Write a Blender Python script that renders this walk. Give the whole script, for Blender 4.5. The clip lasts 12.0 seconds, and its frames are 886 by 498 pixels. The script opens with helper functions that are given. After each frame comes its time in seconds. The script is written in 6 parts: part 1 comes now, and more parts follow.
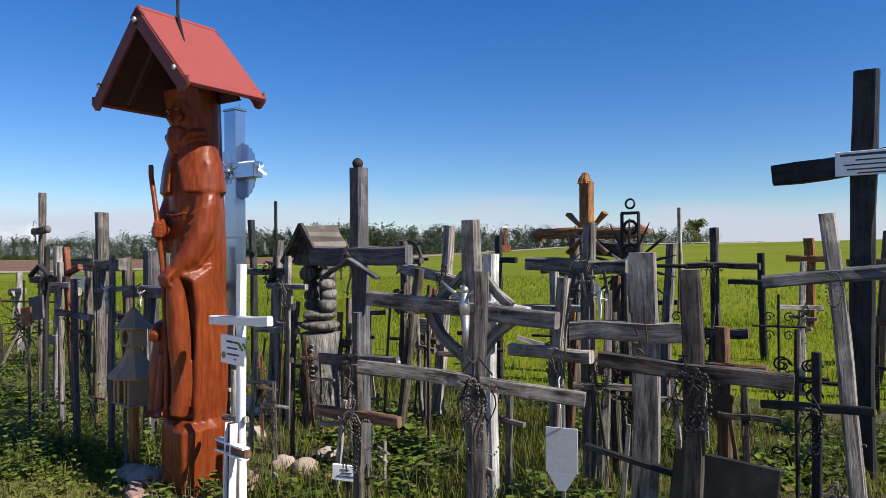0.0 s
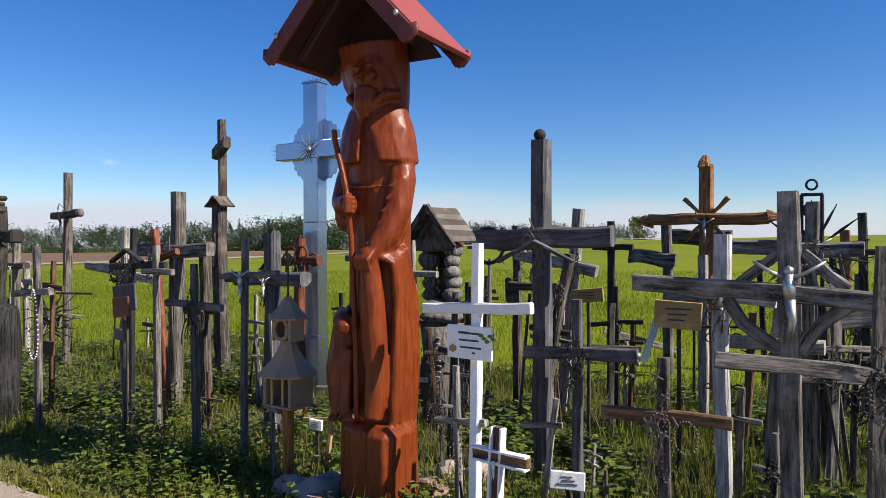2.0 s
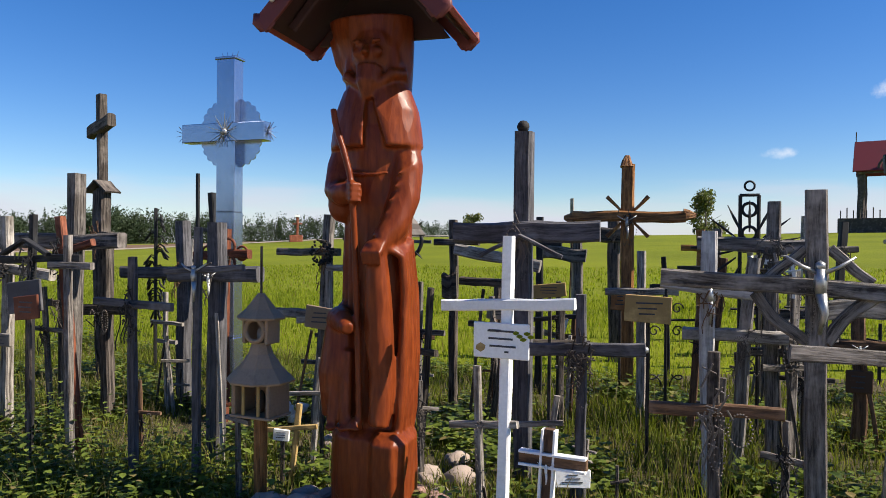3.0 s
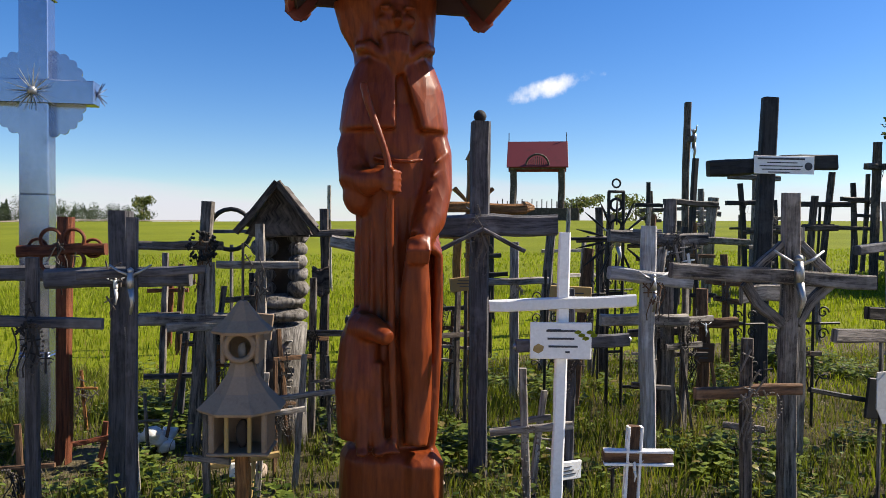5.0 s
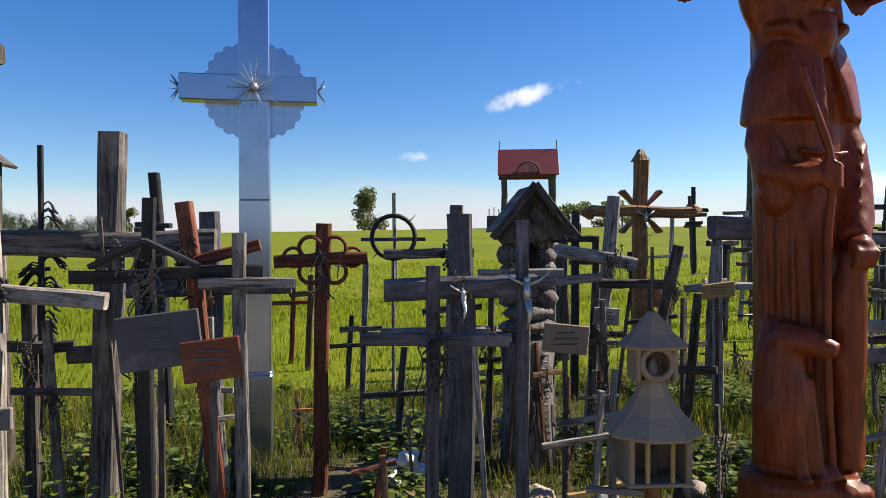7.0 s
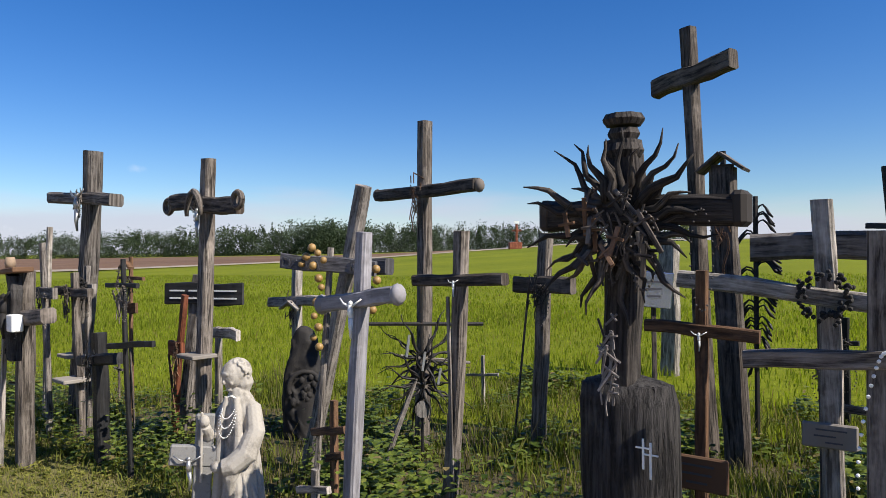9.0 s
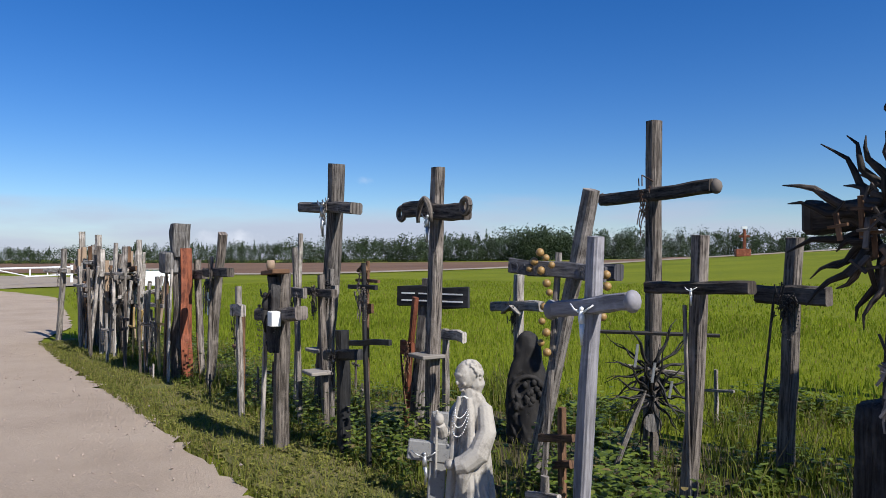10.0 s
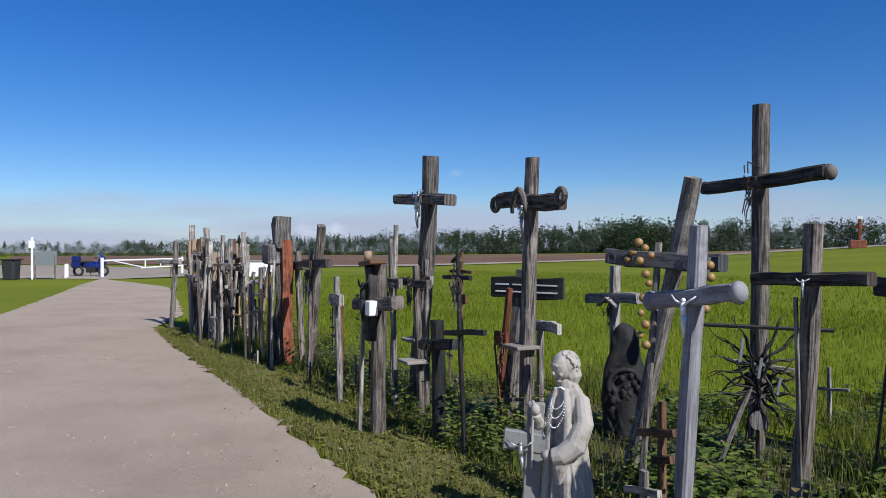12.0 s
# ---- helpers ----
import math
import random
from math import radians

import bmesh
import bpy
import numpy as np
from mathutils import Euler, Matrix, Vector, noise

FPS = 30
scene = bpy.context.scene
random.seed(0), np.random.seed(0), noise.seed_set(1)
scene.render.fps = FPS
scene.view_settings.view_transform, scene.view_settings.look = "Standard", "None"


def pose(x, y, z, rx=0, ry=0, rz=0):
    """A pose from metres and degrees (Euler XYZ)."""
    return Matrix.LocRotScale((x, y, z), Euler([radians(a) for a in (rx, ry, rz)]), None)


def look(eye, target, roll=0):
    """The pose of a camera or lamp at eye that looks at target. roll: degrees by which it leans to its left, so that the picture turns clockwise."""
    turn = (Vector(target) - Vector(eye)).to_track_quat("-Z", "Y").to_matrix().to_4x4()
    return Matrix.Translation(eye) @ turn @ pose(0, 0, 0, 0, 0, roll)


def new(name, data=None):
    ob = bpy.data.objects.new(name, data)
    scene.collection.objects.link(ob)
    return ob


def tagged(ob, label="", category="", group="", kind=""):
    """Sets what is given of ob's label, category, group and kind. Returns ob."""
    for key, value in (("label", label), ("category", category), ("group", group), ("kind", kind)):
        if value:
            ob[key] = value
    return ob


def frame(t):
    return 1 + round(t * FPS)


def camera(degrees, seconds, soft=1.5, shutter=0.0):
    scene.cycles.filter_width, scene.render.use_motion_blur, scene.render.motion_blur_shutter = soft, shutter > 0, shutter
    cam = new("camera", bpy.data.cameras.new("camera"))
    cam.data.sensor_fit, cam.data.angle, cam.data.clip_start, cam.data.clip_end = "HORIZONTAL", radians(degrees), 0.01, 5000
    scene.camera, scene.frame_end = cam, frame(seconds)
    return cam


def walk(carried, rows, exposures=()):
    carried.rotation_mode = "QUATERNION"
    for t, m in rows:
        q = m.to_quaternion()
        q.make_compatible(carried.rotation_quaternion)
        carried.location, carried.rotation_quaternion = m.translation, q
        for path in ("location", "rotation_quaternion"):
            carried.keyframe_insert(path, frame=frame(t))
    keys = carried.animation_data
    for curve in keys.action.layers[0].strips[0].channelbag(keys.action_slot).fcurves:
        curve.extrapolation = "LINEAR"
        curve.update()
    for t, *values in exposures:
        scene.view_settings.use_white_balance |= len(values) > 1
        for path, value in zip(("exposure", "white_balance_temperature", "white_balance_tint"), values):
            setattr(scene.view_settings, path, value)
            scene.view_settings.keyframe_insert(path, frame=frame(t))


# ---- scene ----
cam = camera(64.4, 12.0, soft=0.75)


def eye(x, y, z, yaw, pitch, roll):
    """Camera pose from place, heading, tilt and lean in degrees."""
    return pose(x, y, z, 0, 0, yaw) @ pose(0, 0, 0, 90 + pitch, 0, 0) @ pose(0, 0, 0, 0, 0, roll)


EXPO = [(0.0, 0.69, 6450, 10), (5.5, 1.00, 7100, 10), (7.2, 0.94, 6950, 10), (9.5, 0.60, 6350, 10), (10.5, 0.36, 5930, 10), (12.0, 0.29, 5820, 10)]
PATH = [
    (0.0, eye(0.000, 0.000, 1.576, -0.00, 0.34, -0.36)),
    (0.5, eye(-0.367, 0.127, 1.581, 1.02, 0.46, -0.11)),
    (1.0, eye(-0.778, 0.405, 1.531, 1.15, -0.14, -0.38)),
    (1.5, eye(-1.236, 0.493, 1.501, 0.46, -0.15, -0.42)),
    (2.0, eye(-1.610, 0.575, 1.495, -4.84, -0.06, -0.11)),
    (2.5, eye(-2.019, 0.789, 1.489, -14.97, -0.39, -0.02)),
    (2.7, eye(-2.201, 0.866, 1.471, -16.45, -0.31, 0.27)),
    (4.3, eye(-3.448, 1.624, 1.553, -32.77, -1.62, -0.07)),
    (4.5, eye(-3.539, 1.730, 1.539, -35.75, -1.38, 0.10)),
    (5.0, eye(-3.771, 2.120, 1.515, -44.49, -1.35, 0.54)),
    (5.5, eye(-4.054, 2.490, 1.500, -52.51, -1.18, 0.71)),
    (6.0, eye(-4.348, 2.863, 1.498, -55.52, -0.84, 0.18)),
    (6.5, eye(-4.567, 3.298, 1.481, -53.55, -0.87, 0.53)),
    (7.0, eye(-4.817, 3.656, 1.485, -46.25, -0.63, -0.18)),
    (7.2, eye(-4.916, 3.761, 1.496, -42.55, -0.52, -0.43)),
    (8.8, eye(-5.644, 4.452, 1.469, -7.33, 0.11, -0.54)),
    (9.0, eye(-5.673, 4.450, 1.474, -3.02, 0.17, -0.52)),
    (9.5, eye(-5.718, 4.469, 1.480, 7.11, 0.57, -0.52)),
    (10.0, eye(-5.764, 4.479, 1.466, 14.13, 0.80, -0.16)),
    (10.5, eye(-5.784, 4.505, 1.452, 17.96, 0.72, -0.25)),
    (11.0, eye(-5.773, 4.527, 1.449, 19.64, 0.43, -0.07)),
    (11.5, eye(-5.780, 4.505, 1.453, 20.73, 0.30, 0.09)),
    (12.0, eye(-5.781, 4.465, 1.455, 21.57, 0.19, -0.18)),
]
walk(cam, PATH, EXPO)

# ---- light ----
CLOUDS = [(-53.3, 11.6, 3.9, 0.8, 16, 0.95), (-43.8, 6.9, 1.5, 0.55, 4, 0.75), (30.9, 1.7, 2.6, 0.9, 0, 0.95),
          (20.5, 6.3, 0.9, 0.45, 0, 0.3), (-77.5, 3.9, 2.5, 0.9, 0, 0.85)]
SUN_AZ, SUN_EL = -32.0, 41.5          # degrees from +x towards +y, and above the horizon
world = bpy.data.worlds.new("sky")
scene.world = world
world.use_nodes = True
wn = world.node_tree.nodes
sky = wn.new("ShaderNodeTexSky")
sky.sky_type = "NISHITA"
sky.sun_disc = False
sky.sun_elevation = radians(SUN_EL)
sky.sun_rotation = radians(90 - SUN_AZ)
sky.air_density, sky.dust_density, sky.ozone_density = 1.0, 0.25, 5.0
sky.altitude = 200
wn["Background"].inputs["Strength"].default_value = 0.05
rich = wn.new("ShaderNodeHueSaturation")
rich.inputs["Saturation"].default_value, rich.inputs["Value"].default_value = 1.3, 1.6
rich.inputs["Hue"].default_value = 0.512
world.node_tree.links.new(sky.outputs[0], rich.inputs["Color"])
# thin pale cloud haze lying along the horizon
wl = world.node_tree.links
away = wn.new("ShaderNodeTexCoord").outputs["Generated"]
flat = wn.new("ShaderNodeMapping")
flat.inputs["Scale"].default_value = (2.2, 2.2, 14)
wl.new(away, flat.inputs[0])
streak = wn.new("ShaderNodeTexNoise")
streak.inputs["Scale"].default_value, streak.inputs["Detail"].default_value = 1.3, 6
wl.new(flat.outputs[0], streak.inputs["Vector"])
split = wn.new("ShaderNodeSeparateXYZ")
wl.new(away, split.inputs[0])
low = wn.new("ShaderNodeMapRange")
low.interpolation_type = "SMOOTHSTEP"
for key, val in (("From Min", 0.19), ("From Max", 0.0), ("To Min", -0.5), ("To Max", 0.42)):
    low.inputs[key].default_value = val
wl.new(split.outputs["Z"], low.inputs["Value"])
both = wn.new("ShaderNodeMath")
wl.new(low.outputs[0], both.inputs[0])
wl.new(streak.outputs[0], both.inputs[1])
veil = wn.new("ShaderNodeMapRange")
veil.interpolation_type = "SMOOTHSTEP"
for key, val in (("From Min", 0.5), ("From Max", 0.95), ("To Min", 0.0), ("To Max", 0.85)):
    veil.inputs[key].default_value = val
wl.new(both.outputs[0], veil.inputs["Value"])
hazy = wn.new("ShaderNodeMix")
hazy.data_type = "RGBA"
hazy.inputs[7].default_value = (7.6, 7.9, 9.6, 1)
wl.new(veil.outputs[0], hazy.inputs[0])
wl.new(rich.outputs[0], hazy.inputs[6])
# a few small fair-weather clouds: yaw, elevation, half width, half height, slant, whiteness
puff = wn.new("ShaderNodeTexNoise")
puff.inputs["Scale"].default_value, puff.inputs["Detail"].default_value, puff.inputs["Roughness"].default_value = 26, 5, 0.6
wl.new(away, puff.inputs["Vector"])
sky_now = hazy.outputs[2]


def sky_math(op, a, b):
    n = wn.new("ShaderNodeMath")
    n.operation = op
    for sock, v in zip(n.inputs, (a, b)):
        if isinstance(v, (int, float)):
            sock.default_value = v
        else:
            wl.new(v, sock)
    return n.outputs[0]


def sky_dot(v):
    n = wn.new("ShaderNodeVectorMath")
    n.operation = "DOT_PRODUCT"
    wl.new(away, n.inputs[0])
    n.inputs[1].default_value = v
    return n.outputs["Value"]


for yaw, elev, wide, high, slant, white in CLOUDS:
    a, el = radians(yaw), radians(elev)
    mid = Vector((-math.sin(a) * math.cos(el), math.cos(a) * math.cos(el), math.sin(el)))
    side = Vector((math.cos(a), math.sin(a), 0))
    up_ = side.cross(mid)
    s1 = side * math.cos(radians(slant)) + up_ * math.sin(radians(slant))
    u1 = s1.cross(mid)
    u = sky_math("DIVIDE", sky_dot(s1), math.sin(radians(wide)))
    v = sky_math("DIVIDE", sky_math("SUBTRACT", sky_dot(u1), u1.dot(mid)), math.sin(radians(high)))
    r2 = sky_math("ADD", sky_math("MULTIPLY", u, u), sky_math("MULTIPLY", v, v))
    ahead = sky_math("GREATER_THAN", sky_dot(mid), 0.5)
    lump = sky_math("SUBTRACT", sky_math("ADD", sky_math("MULTIPLY", sky_math("SUBTRACT", puff.outputs[0], 0.5), 3.4), 0.95), r2)
    soft_ = wn.new("ShaderNodeMapRange")
    soft_.interpolation_type = "SMOOTHSTEP"
    for key, val in (("From Min", 0.0), ("From Max", 1.5), ("To Min", 0.0), ("To Max", white)):
        soft_.inputs[key].default_value = val
    wl.new(lump, soft_.inputs["Value"])
    mixc = wn.new("ShaderNodeMix")
    mixc.data_type = "RGBA"
    mixc.inputs[7].default_value = (11.5, 11.8, 12.6, 1)
    wl.new(sky_math("MULTIPLY", soft_.outputs[0], ahead), mixc.inputs[0])
    wl.new(sky_now, mixc.inputs[6])
    sky_now = mixc.outputs[2]
wl.new(sky_now, wn["Background"].inputs["Color"])
sun_data = bpy.data.lights.new("sun", "SUN")
sun_data.energy, sun_data.angle, sun_data.color = 5.0, radians(0.5), (1.0, 0.94, 0.85)
sun = new("sun", sun_data)
sun_dir = Vector((math.cos(radians(SUN_AZ)), math.sin(radians(SUN_AZ)), math.tan(radians(SUN_EL))))
sun.matrix_world = look(sun_dir * 50, (0, 0, 0))


# ---- materials ----
def material(name, rough=0.7, metal=0.0):
    m = bpy.data.materials.new(name)
    m.use_nodes = True
    t = m.node_tree
    b = t.nodes["Principled BSDF"]
    b.inputs["Roughness"].default_value = rough
    b.inputs["Metallic"].default_value = metal
    return m, t, b


def ramp_of(t, fac, stops):
    r = t.nodes.new("ShaderNodeValToRGB")
    el = r.color_ramp.elements
    while len(el) < len(stops):
        el.new(0.5)
    for e, (p, c) in zip(el, stops):
        e.position, e.color = p, (*c, 1)
    t.links.new(fac, r.inputs[0])
    return r.outputs[0]


def noise_of(t, vec, scale, detail=4, rough=0.6):
    n = t.nodes.new("ShaderNodeTexNoise")
    n.inputs["Scale"].default_value, n.inputs["Detail"].default_value = scale, detail
    n.inputs["Roughness"].default_value = rough
    if vec is not None:
        t.links.new(vec, n.inputs["Vector"])
    return n.outputs[0]


def bump_to(t, b, height, strength=0.4, dist=0.01):
    n = t.nodes.new("ShaderNodeBump")
    n.inputs["Strength"].default_value, n.inputs["Distance"].default_value = strength, dist
    t.links.new(height, n.inputs["Height"])
    t.links.new(n.outputs[0], b.inputs["Normal"])


def mixed(t, fac, a, b, mode="MIX"):
    n = t.nodes.new("ShaderNodeMix")
    n.data_type, n.blend_type = "RGBA", mode
    for sock, v in ((n.inputs[0], fac), (n.inputs[6], a), (n.inputs[7], b)):
        if isinstance(v, (int, float)):
            sock.default_value = v
        elif isinstance(v, tuple):
            sock.default_value = (*v, 1)
        else:
            t.links.new(v, sock)
    return n.outputs[2]


def varied(t, colour, low=0.75, high=1.2):
    """The colour, lighter or darker from object to object."""
    info = t.nodes.new("ShaderNodeObjectInfo")
    mr = t.nodes.new("ShaderNodeMapRange")
    mr.inputs[3].default_value, mr.inputs[4].default_value = low, high
    t.links.new(info.outputs["Random"], mr.inputs[0])
    hs = t.nodes.new("ShaderNodeHueSaturation")
    t.links.new(mr.outputs[0], hs.inputs["Value"])
    t.links.new(colour, hs.inputs["Color"])
    return hs.outputs[0]


def wood(name, dark, light, stain, rough=0.8, grain=1.0, cracks=0.5, spread=(0.75, 1.2), solid=False):
    """Timber whose grain runs along each beam (UV: metres along, metres round)."""
    m, t, b = material(name, rough)
    b.inputs["Specular IOR Level"].default_value = 0.22
    uv = t.nodes.new("ShaderNodeUVMap").outputs[0]
    if solid:
        uv = t.nodes.new("ShaderNodeTexCoord").outputs["Object"]
    mp = t.nodes.new("ShaderNodeMapping")
    mp.inputs["Scale"].default_value = (16, 16, 1.2) if solid else (1.3, 20, 1)
    t.links.new(uv, mp.inputs[0])
    fine = noise_of(t, mp.outputs[0], 3.0, 6, 0.7)
    oc = t.nodes.new("ShaderNodeTexCoord").outputs["Object"]
    big = noise_of(t, oc, 5.0, 3)
    col = ramp_of(t, fine, [(0.40, dark), (0.60, light)])
    patch = ramp_of(t, big, [(0.42, (0, 0, 0)), (0.68, (1, 1, 1))])
    col = mixed(t, patch, col, mixed(t, 0.55, col, stain))
    pale = ramp_of(t, noise_of(t, oc, 2.3, 5, 0.7), [(0.52, (0, 0, 0)), (0.66, (1, 1, 1))])
    col = mixed(t, pale, col, mixed(t, 0.5, col, tuple(min(1, c * 1.7 + 0.03) for c in light)))
    mp2 = t.nodes.new("ShaderNodeMapping")
    mp2.inputs["Scale"].default_value = (18, 18, 1.3) if solid else (1.3, 28, 1)
    t.links.new(uv, mp2.inputs[0])
    crack = ramp_of(t, noise_of(t, mp2.outputs[0], 2.2, 3, 0.5), [(0.30, (1, 1, 1)), (0.36, (0, 0, 0))])
    ck = t.nodes.new("ShaderNodeMath")
    ck.operation = "MULTIPLY"
    ck.inputs[1].default_value = cracks
    t.links.new(crack, ck.inputs[0])
    col = mixed(t, ck.outputs[0], col, (0.02, 0.017, 0.015))
    t.links.new(varied(t, col, *spread), b.inputs["Base Color"])
    sub = t.nodes.new("ShaderNodeMath")
    sub.operation = "SUBTRACT"
    t.links.new(fine, sub.inputs[0])
    t.links.new(ck.outputs[0], sub.inputs[1])
    bump_to(t, b, sub.outputs[0], 0.8 * grain, 0.012)
    return m


def coated(name, base, other, rough=0.5, metal=0.0, scale=14, bump=0.2, spread=(0.9, 1.1), worn=(0.55, 0.75)):
    """Paint, metal, stone or plastic with blotches and fine relief."""
    m, t, b = material(name, rough, metal)
    oc = t.nodes.new("ShaderNodeTexCoord").outputs["Object"]
    n1 = noise_of(t, oc, scale, 6, 0.65)
    col = ramp_of(t, n1, [(worn[0], base), (worn[1], other)])
    n2 = noise_of(t, oc, scale * 7, 3)
    col = mixed(t, 0.25, col, mixed(t, n2, (0.35, 0.35, 0.35), (1.6, 1.6, 1.6)), "MULTIPLY")
    t.links.new(varied(t, col, *spread), b.inputs["Base Color"])
    bump_to(t, b, n2, bump, 0.004)
    return m


GREY = wood("grey weathered wood", (0.024, 0.020, 0.018), (0.255, 0.226, 0.20), (0.085, 0.07, 0.058))
PALE = wood("pale weathered wood", (0.075, 0.065, 0.055), (0.43, 0.388, 0.34), (0.20, 0.167, 0.135))
SLATE = wood("slate grey wood", (0.04, 0.039, 0.043), (0.135, 0.13, 0.138), (0.062, 0.057, 0.055), 0.8, 0.7, 0.35)
CHALK = wood("bleached whitish wood", (0.24, 0.23, 0.22), (0.58, 0.555, 0.53), (0.36, 0.33, 0.30), 0.8, 0.8, 0.4)
DARK = wood("dark weathered wood", (0.010, 0.009, 0.008), (0.145, 0.12, 0.10), (0.048, 0.034, 0.026))
OLD = wood("brown-grey weathered wood", (0.022, 0.018, 0.015), (0.235, 0.20, 0.17), (0.09, 0.072, 0.057))
CHAR = wood("blackened old wood", (0.007, 0.006, 0.006), (0.062, 0.053, 0.046), (0.03, 0.023, 0.019))
DARKLOG = wood("dark split log", (0.006, 0.0055, 0.0055), (0.05, 0.046, 0.044), (0.028, 0.023, 0.02), 0.85, 1.6, 0.8, (1, 1), True)
GREYLOG = wood("grey weathered log", (0.042, 0.0378, 0.0348), (0.248, 0.23, 0.212), (0.105, 0.09, 0.075), 0.85, 1.5, 0.6, (0.85, 1.1), True)
BROWN = wood("brown stained wood", (0.042, 0.0228, 0.0132), (0.193, 0.106, 0.057), (0.09, 0.0562, 0.0375))
ORANGE = wood("varnished orange wood", (0.096, 0.0372, 0.012), (0.368, 0.166, 0.0552), (0.165, 0.0675, 0.0263), 0.5)
RED = wood("red brown painted wood", (0.072, 0.021, 0.0108), (0.248, 0.0782, 0.0368), (0.12, 0.045, 0.03), 0.6)
LILAC = wood("light grey painted wood", (0.17, 0.163, 0.175), (0.33, 0.317, 0.335), (0.2, 0.185, 0.18), 0.7, 0.5, 0.3)
YELLOW = wood("fresh yellow board", (0.252, 0.162, 0.054), (0.534, 0.368, 0.147), (0.338, 0.225, 0.0975), 0.7, 0.5, 0.1)
BLACK = wood("black painted wood", (0.0072, 0.0072, 0.0078), (0.0276, 0.0276, 0.0294), (0.0375, 0.0338, 0.03), 0.55, 0.5, 0.3)
WHITE = coated("white painted wood", (0.80, 0.80, 0.79), (0.68, 0.66, 0.62), 0.45, scale=9)
IRON = coated("wrought iron", (0.018, 0.017, 0.017), (0.06, 0.038, 0.025), 0.55, 0.4, 30, 0.4)
RUST = coated("rusty iron", (0.10, 0.042, 0.022), (0.045, 0.025, 0.018), 0.8, 0.1, 25, 0.5)
SILVER = coated("bright sheet aluminium", (0.40, 0.45, 0.56), (0.29, 0.33, 0.43), 0.24, 0.95, 4, 0.1, (0.97, 1.03))
TINPLATE = coated("dull grey painted tin", (0.40, 0.41, 0.44), (0.30, 0.31, 0.34), 0.6, 0, 8, 0.2)
CHROME = coated("tarnished silver", (0.42, 0.42, 0.41), (0.16, 0.155, 0.15), 0.42, 0.8, 40, 0.2)
PLASTIC = coated("white plastic", (0.78, 0.77, 0.73), (0.62, 0.60, 0.55), 0.5, 0, 12, 0.1)
BEADS = coated("worn beads", (0.085, 0.07, 0.058), (0.03, 0.024, 0.02), 0.55, 0, 30, 0.1, (0.5, 1.8))
GOLD = coated("ochre wooden balls", (0.28, 0.17, 0.055), (0.13, 0.075, 0.025), 0.5, 0, 18, 0.2)
STONE = coated("field stone", (0.328, 0.257, 0.207), (0.211, 0.16, 0.129), 0.85, 0, 8, 0.7)
BRICK = coated("pinkish paving block", (0.312, 0.187, 0.148), (0.234, 0.148, 0.117), 0.9, 0, 12, 0.6)
PLASTER = coated("stained white plaster", (0.36, 0.33, 0.285), (0.13, 0.112, 0.09), 0.9, 0, 11, 0.35, (1, 1), (0.5, 0.72))
GRANITE = coated("speckled granite", (0.20, 0.195, 0.185), (0.09, 0.086, 0.082), 0.7, 0, 60, 0.3, (1, 1))
TERRA = coated("grey brown plywood", (0.281, 0.199, 0.129), (0.195, 0.136, 0.0897), 0.8, 0, 10, 0.3)
ROOFRED = coated("red painted boards", (0.242, 0.0429, 0.0351), (0.195, 0.0328, 0.0281), 0.6, 0, 6, 0.3, (0.95, 1.05))
# shaded copy of ROOFRED for gable fronts turned from the sun
ROOFSHADE = coated("roof red darkened for unlit fronts", (0.12, 0.021, 0.018), (0.085, 0.015, 0.013), 0.6, 0, 6, 0.3, (1, 1))
# boards inside the statue roof: the shade under it is put into this colour
UNDERSHADE = coated("red-brown boards darkened for roof shade", (0.038, 0.012, 0.009), (0.022, 0.008, 0.007), 0.8, 0, 7, 0.3, (1, 1))
ROOFTIN = coated("red sheet roof", (0.13, 0.009, 0.014), (0.085, 0.007, 0.01), 0.55, 0, 1, 0.1)
DARKBRONZE = coated("blackened casting", (0.014, 0.012, 0.011), (0.035, 0.029, 0.024), 0.8, 0.1, 18, 0.6)
INK = coated("dark lettering", (0.05, 0.05, 0.06), (0.09, 0.09, 0.1), 0.7)
BLUE = coated("dark blue lacquer", (0.015, 0.03, 0.16), (0.02, 0.04, 0.2), 0.2, 0.3)
RUBBER = coated("black rubber", (0.02, 0.02, 0.02), (0.035, 0.035, 0.035), 0.8)

STATUE, t_, b_ = material("glossy red brown carved wood", 0.38)
oc_ = t_.nodes.new("ShaderNodeTexCoord").outputs["Object"]
mp_ = t_.nodes.new("ShaderNodeMapping")
mp_.inputs["Scale"].default_value = (9, 9, 1.2)
t_.links.new(oc_, mp_.inputs[0])
g_ = noise_of(t_, mp_.outputs[0], 5, 6, 0.65)
c_ = ramp_of(t_, g_, [(0.3, (0.095, 0.016, 0.0045)), (0.7, (0.235, 0.049, 0.011))])
c_ = mixed(t_, ramp_of(t_, noise_of(t_, oc_, 3.5, 3), [(0.4, (0, 0, 0)), (0.7, (1, 1, 1))]), c_, mixed(t_, 0.5, c_, (0.12, 0.022, 0.008)))
t_.links.new(c_, b_.inputs["Base Color"])
chop = t_.nodes.new("ShaderNodeTexVoronoi")
chop.inputs["Scale"].default_value = 16
mp2_ = t_.nodes.new("ShaderNodeMapping")
mp2_.inputs["Scale"].default_value = (1, 1, 0.45)
t_.links.new(oc_, mp2_.inputs[0])
t_.links.new(mp2_.outputs[0], chop.inputs["Vector"])
bump_to(t_, b_, chop.outputs[0], 0.55, 0.014)
b_.inputs["Specular IOR Level"].default_value = 0.22


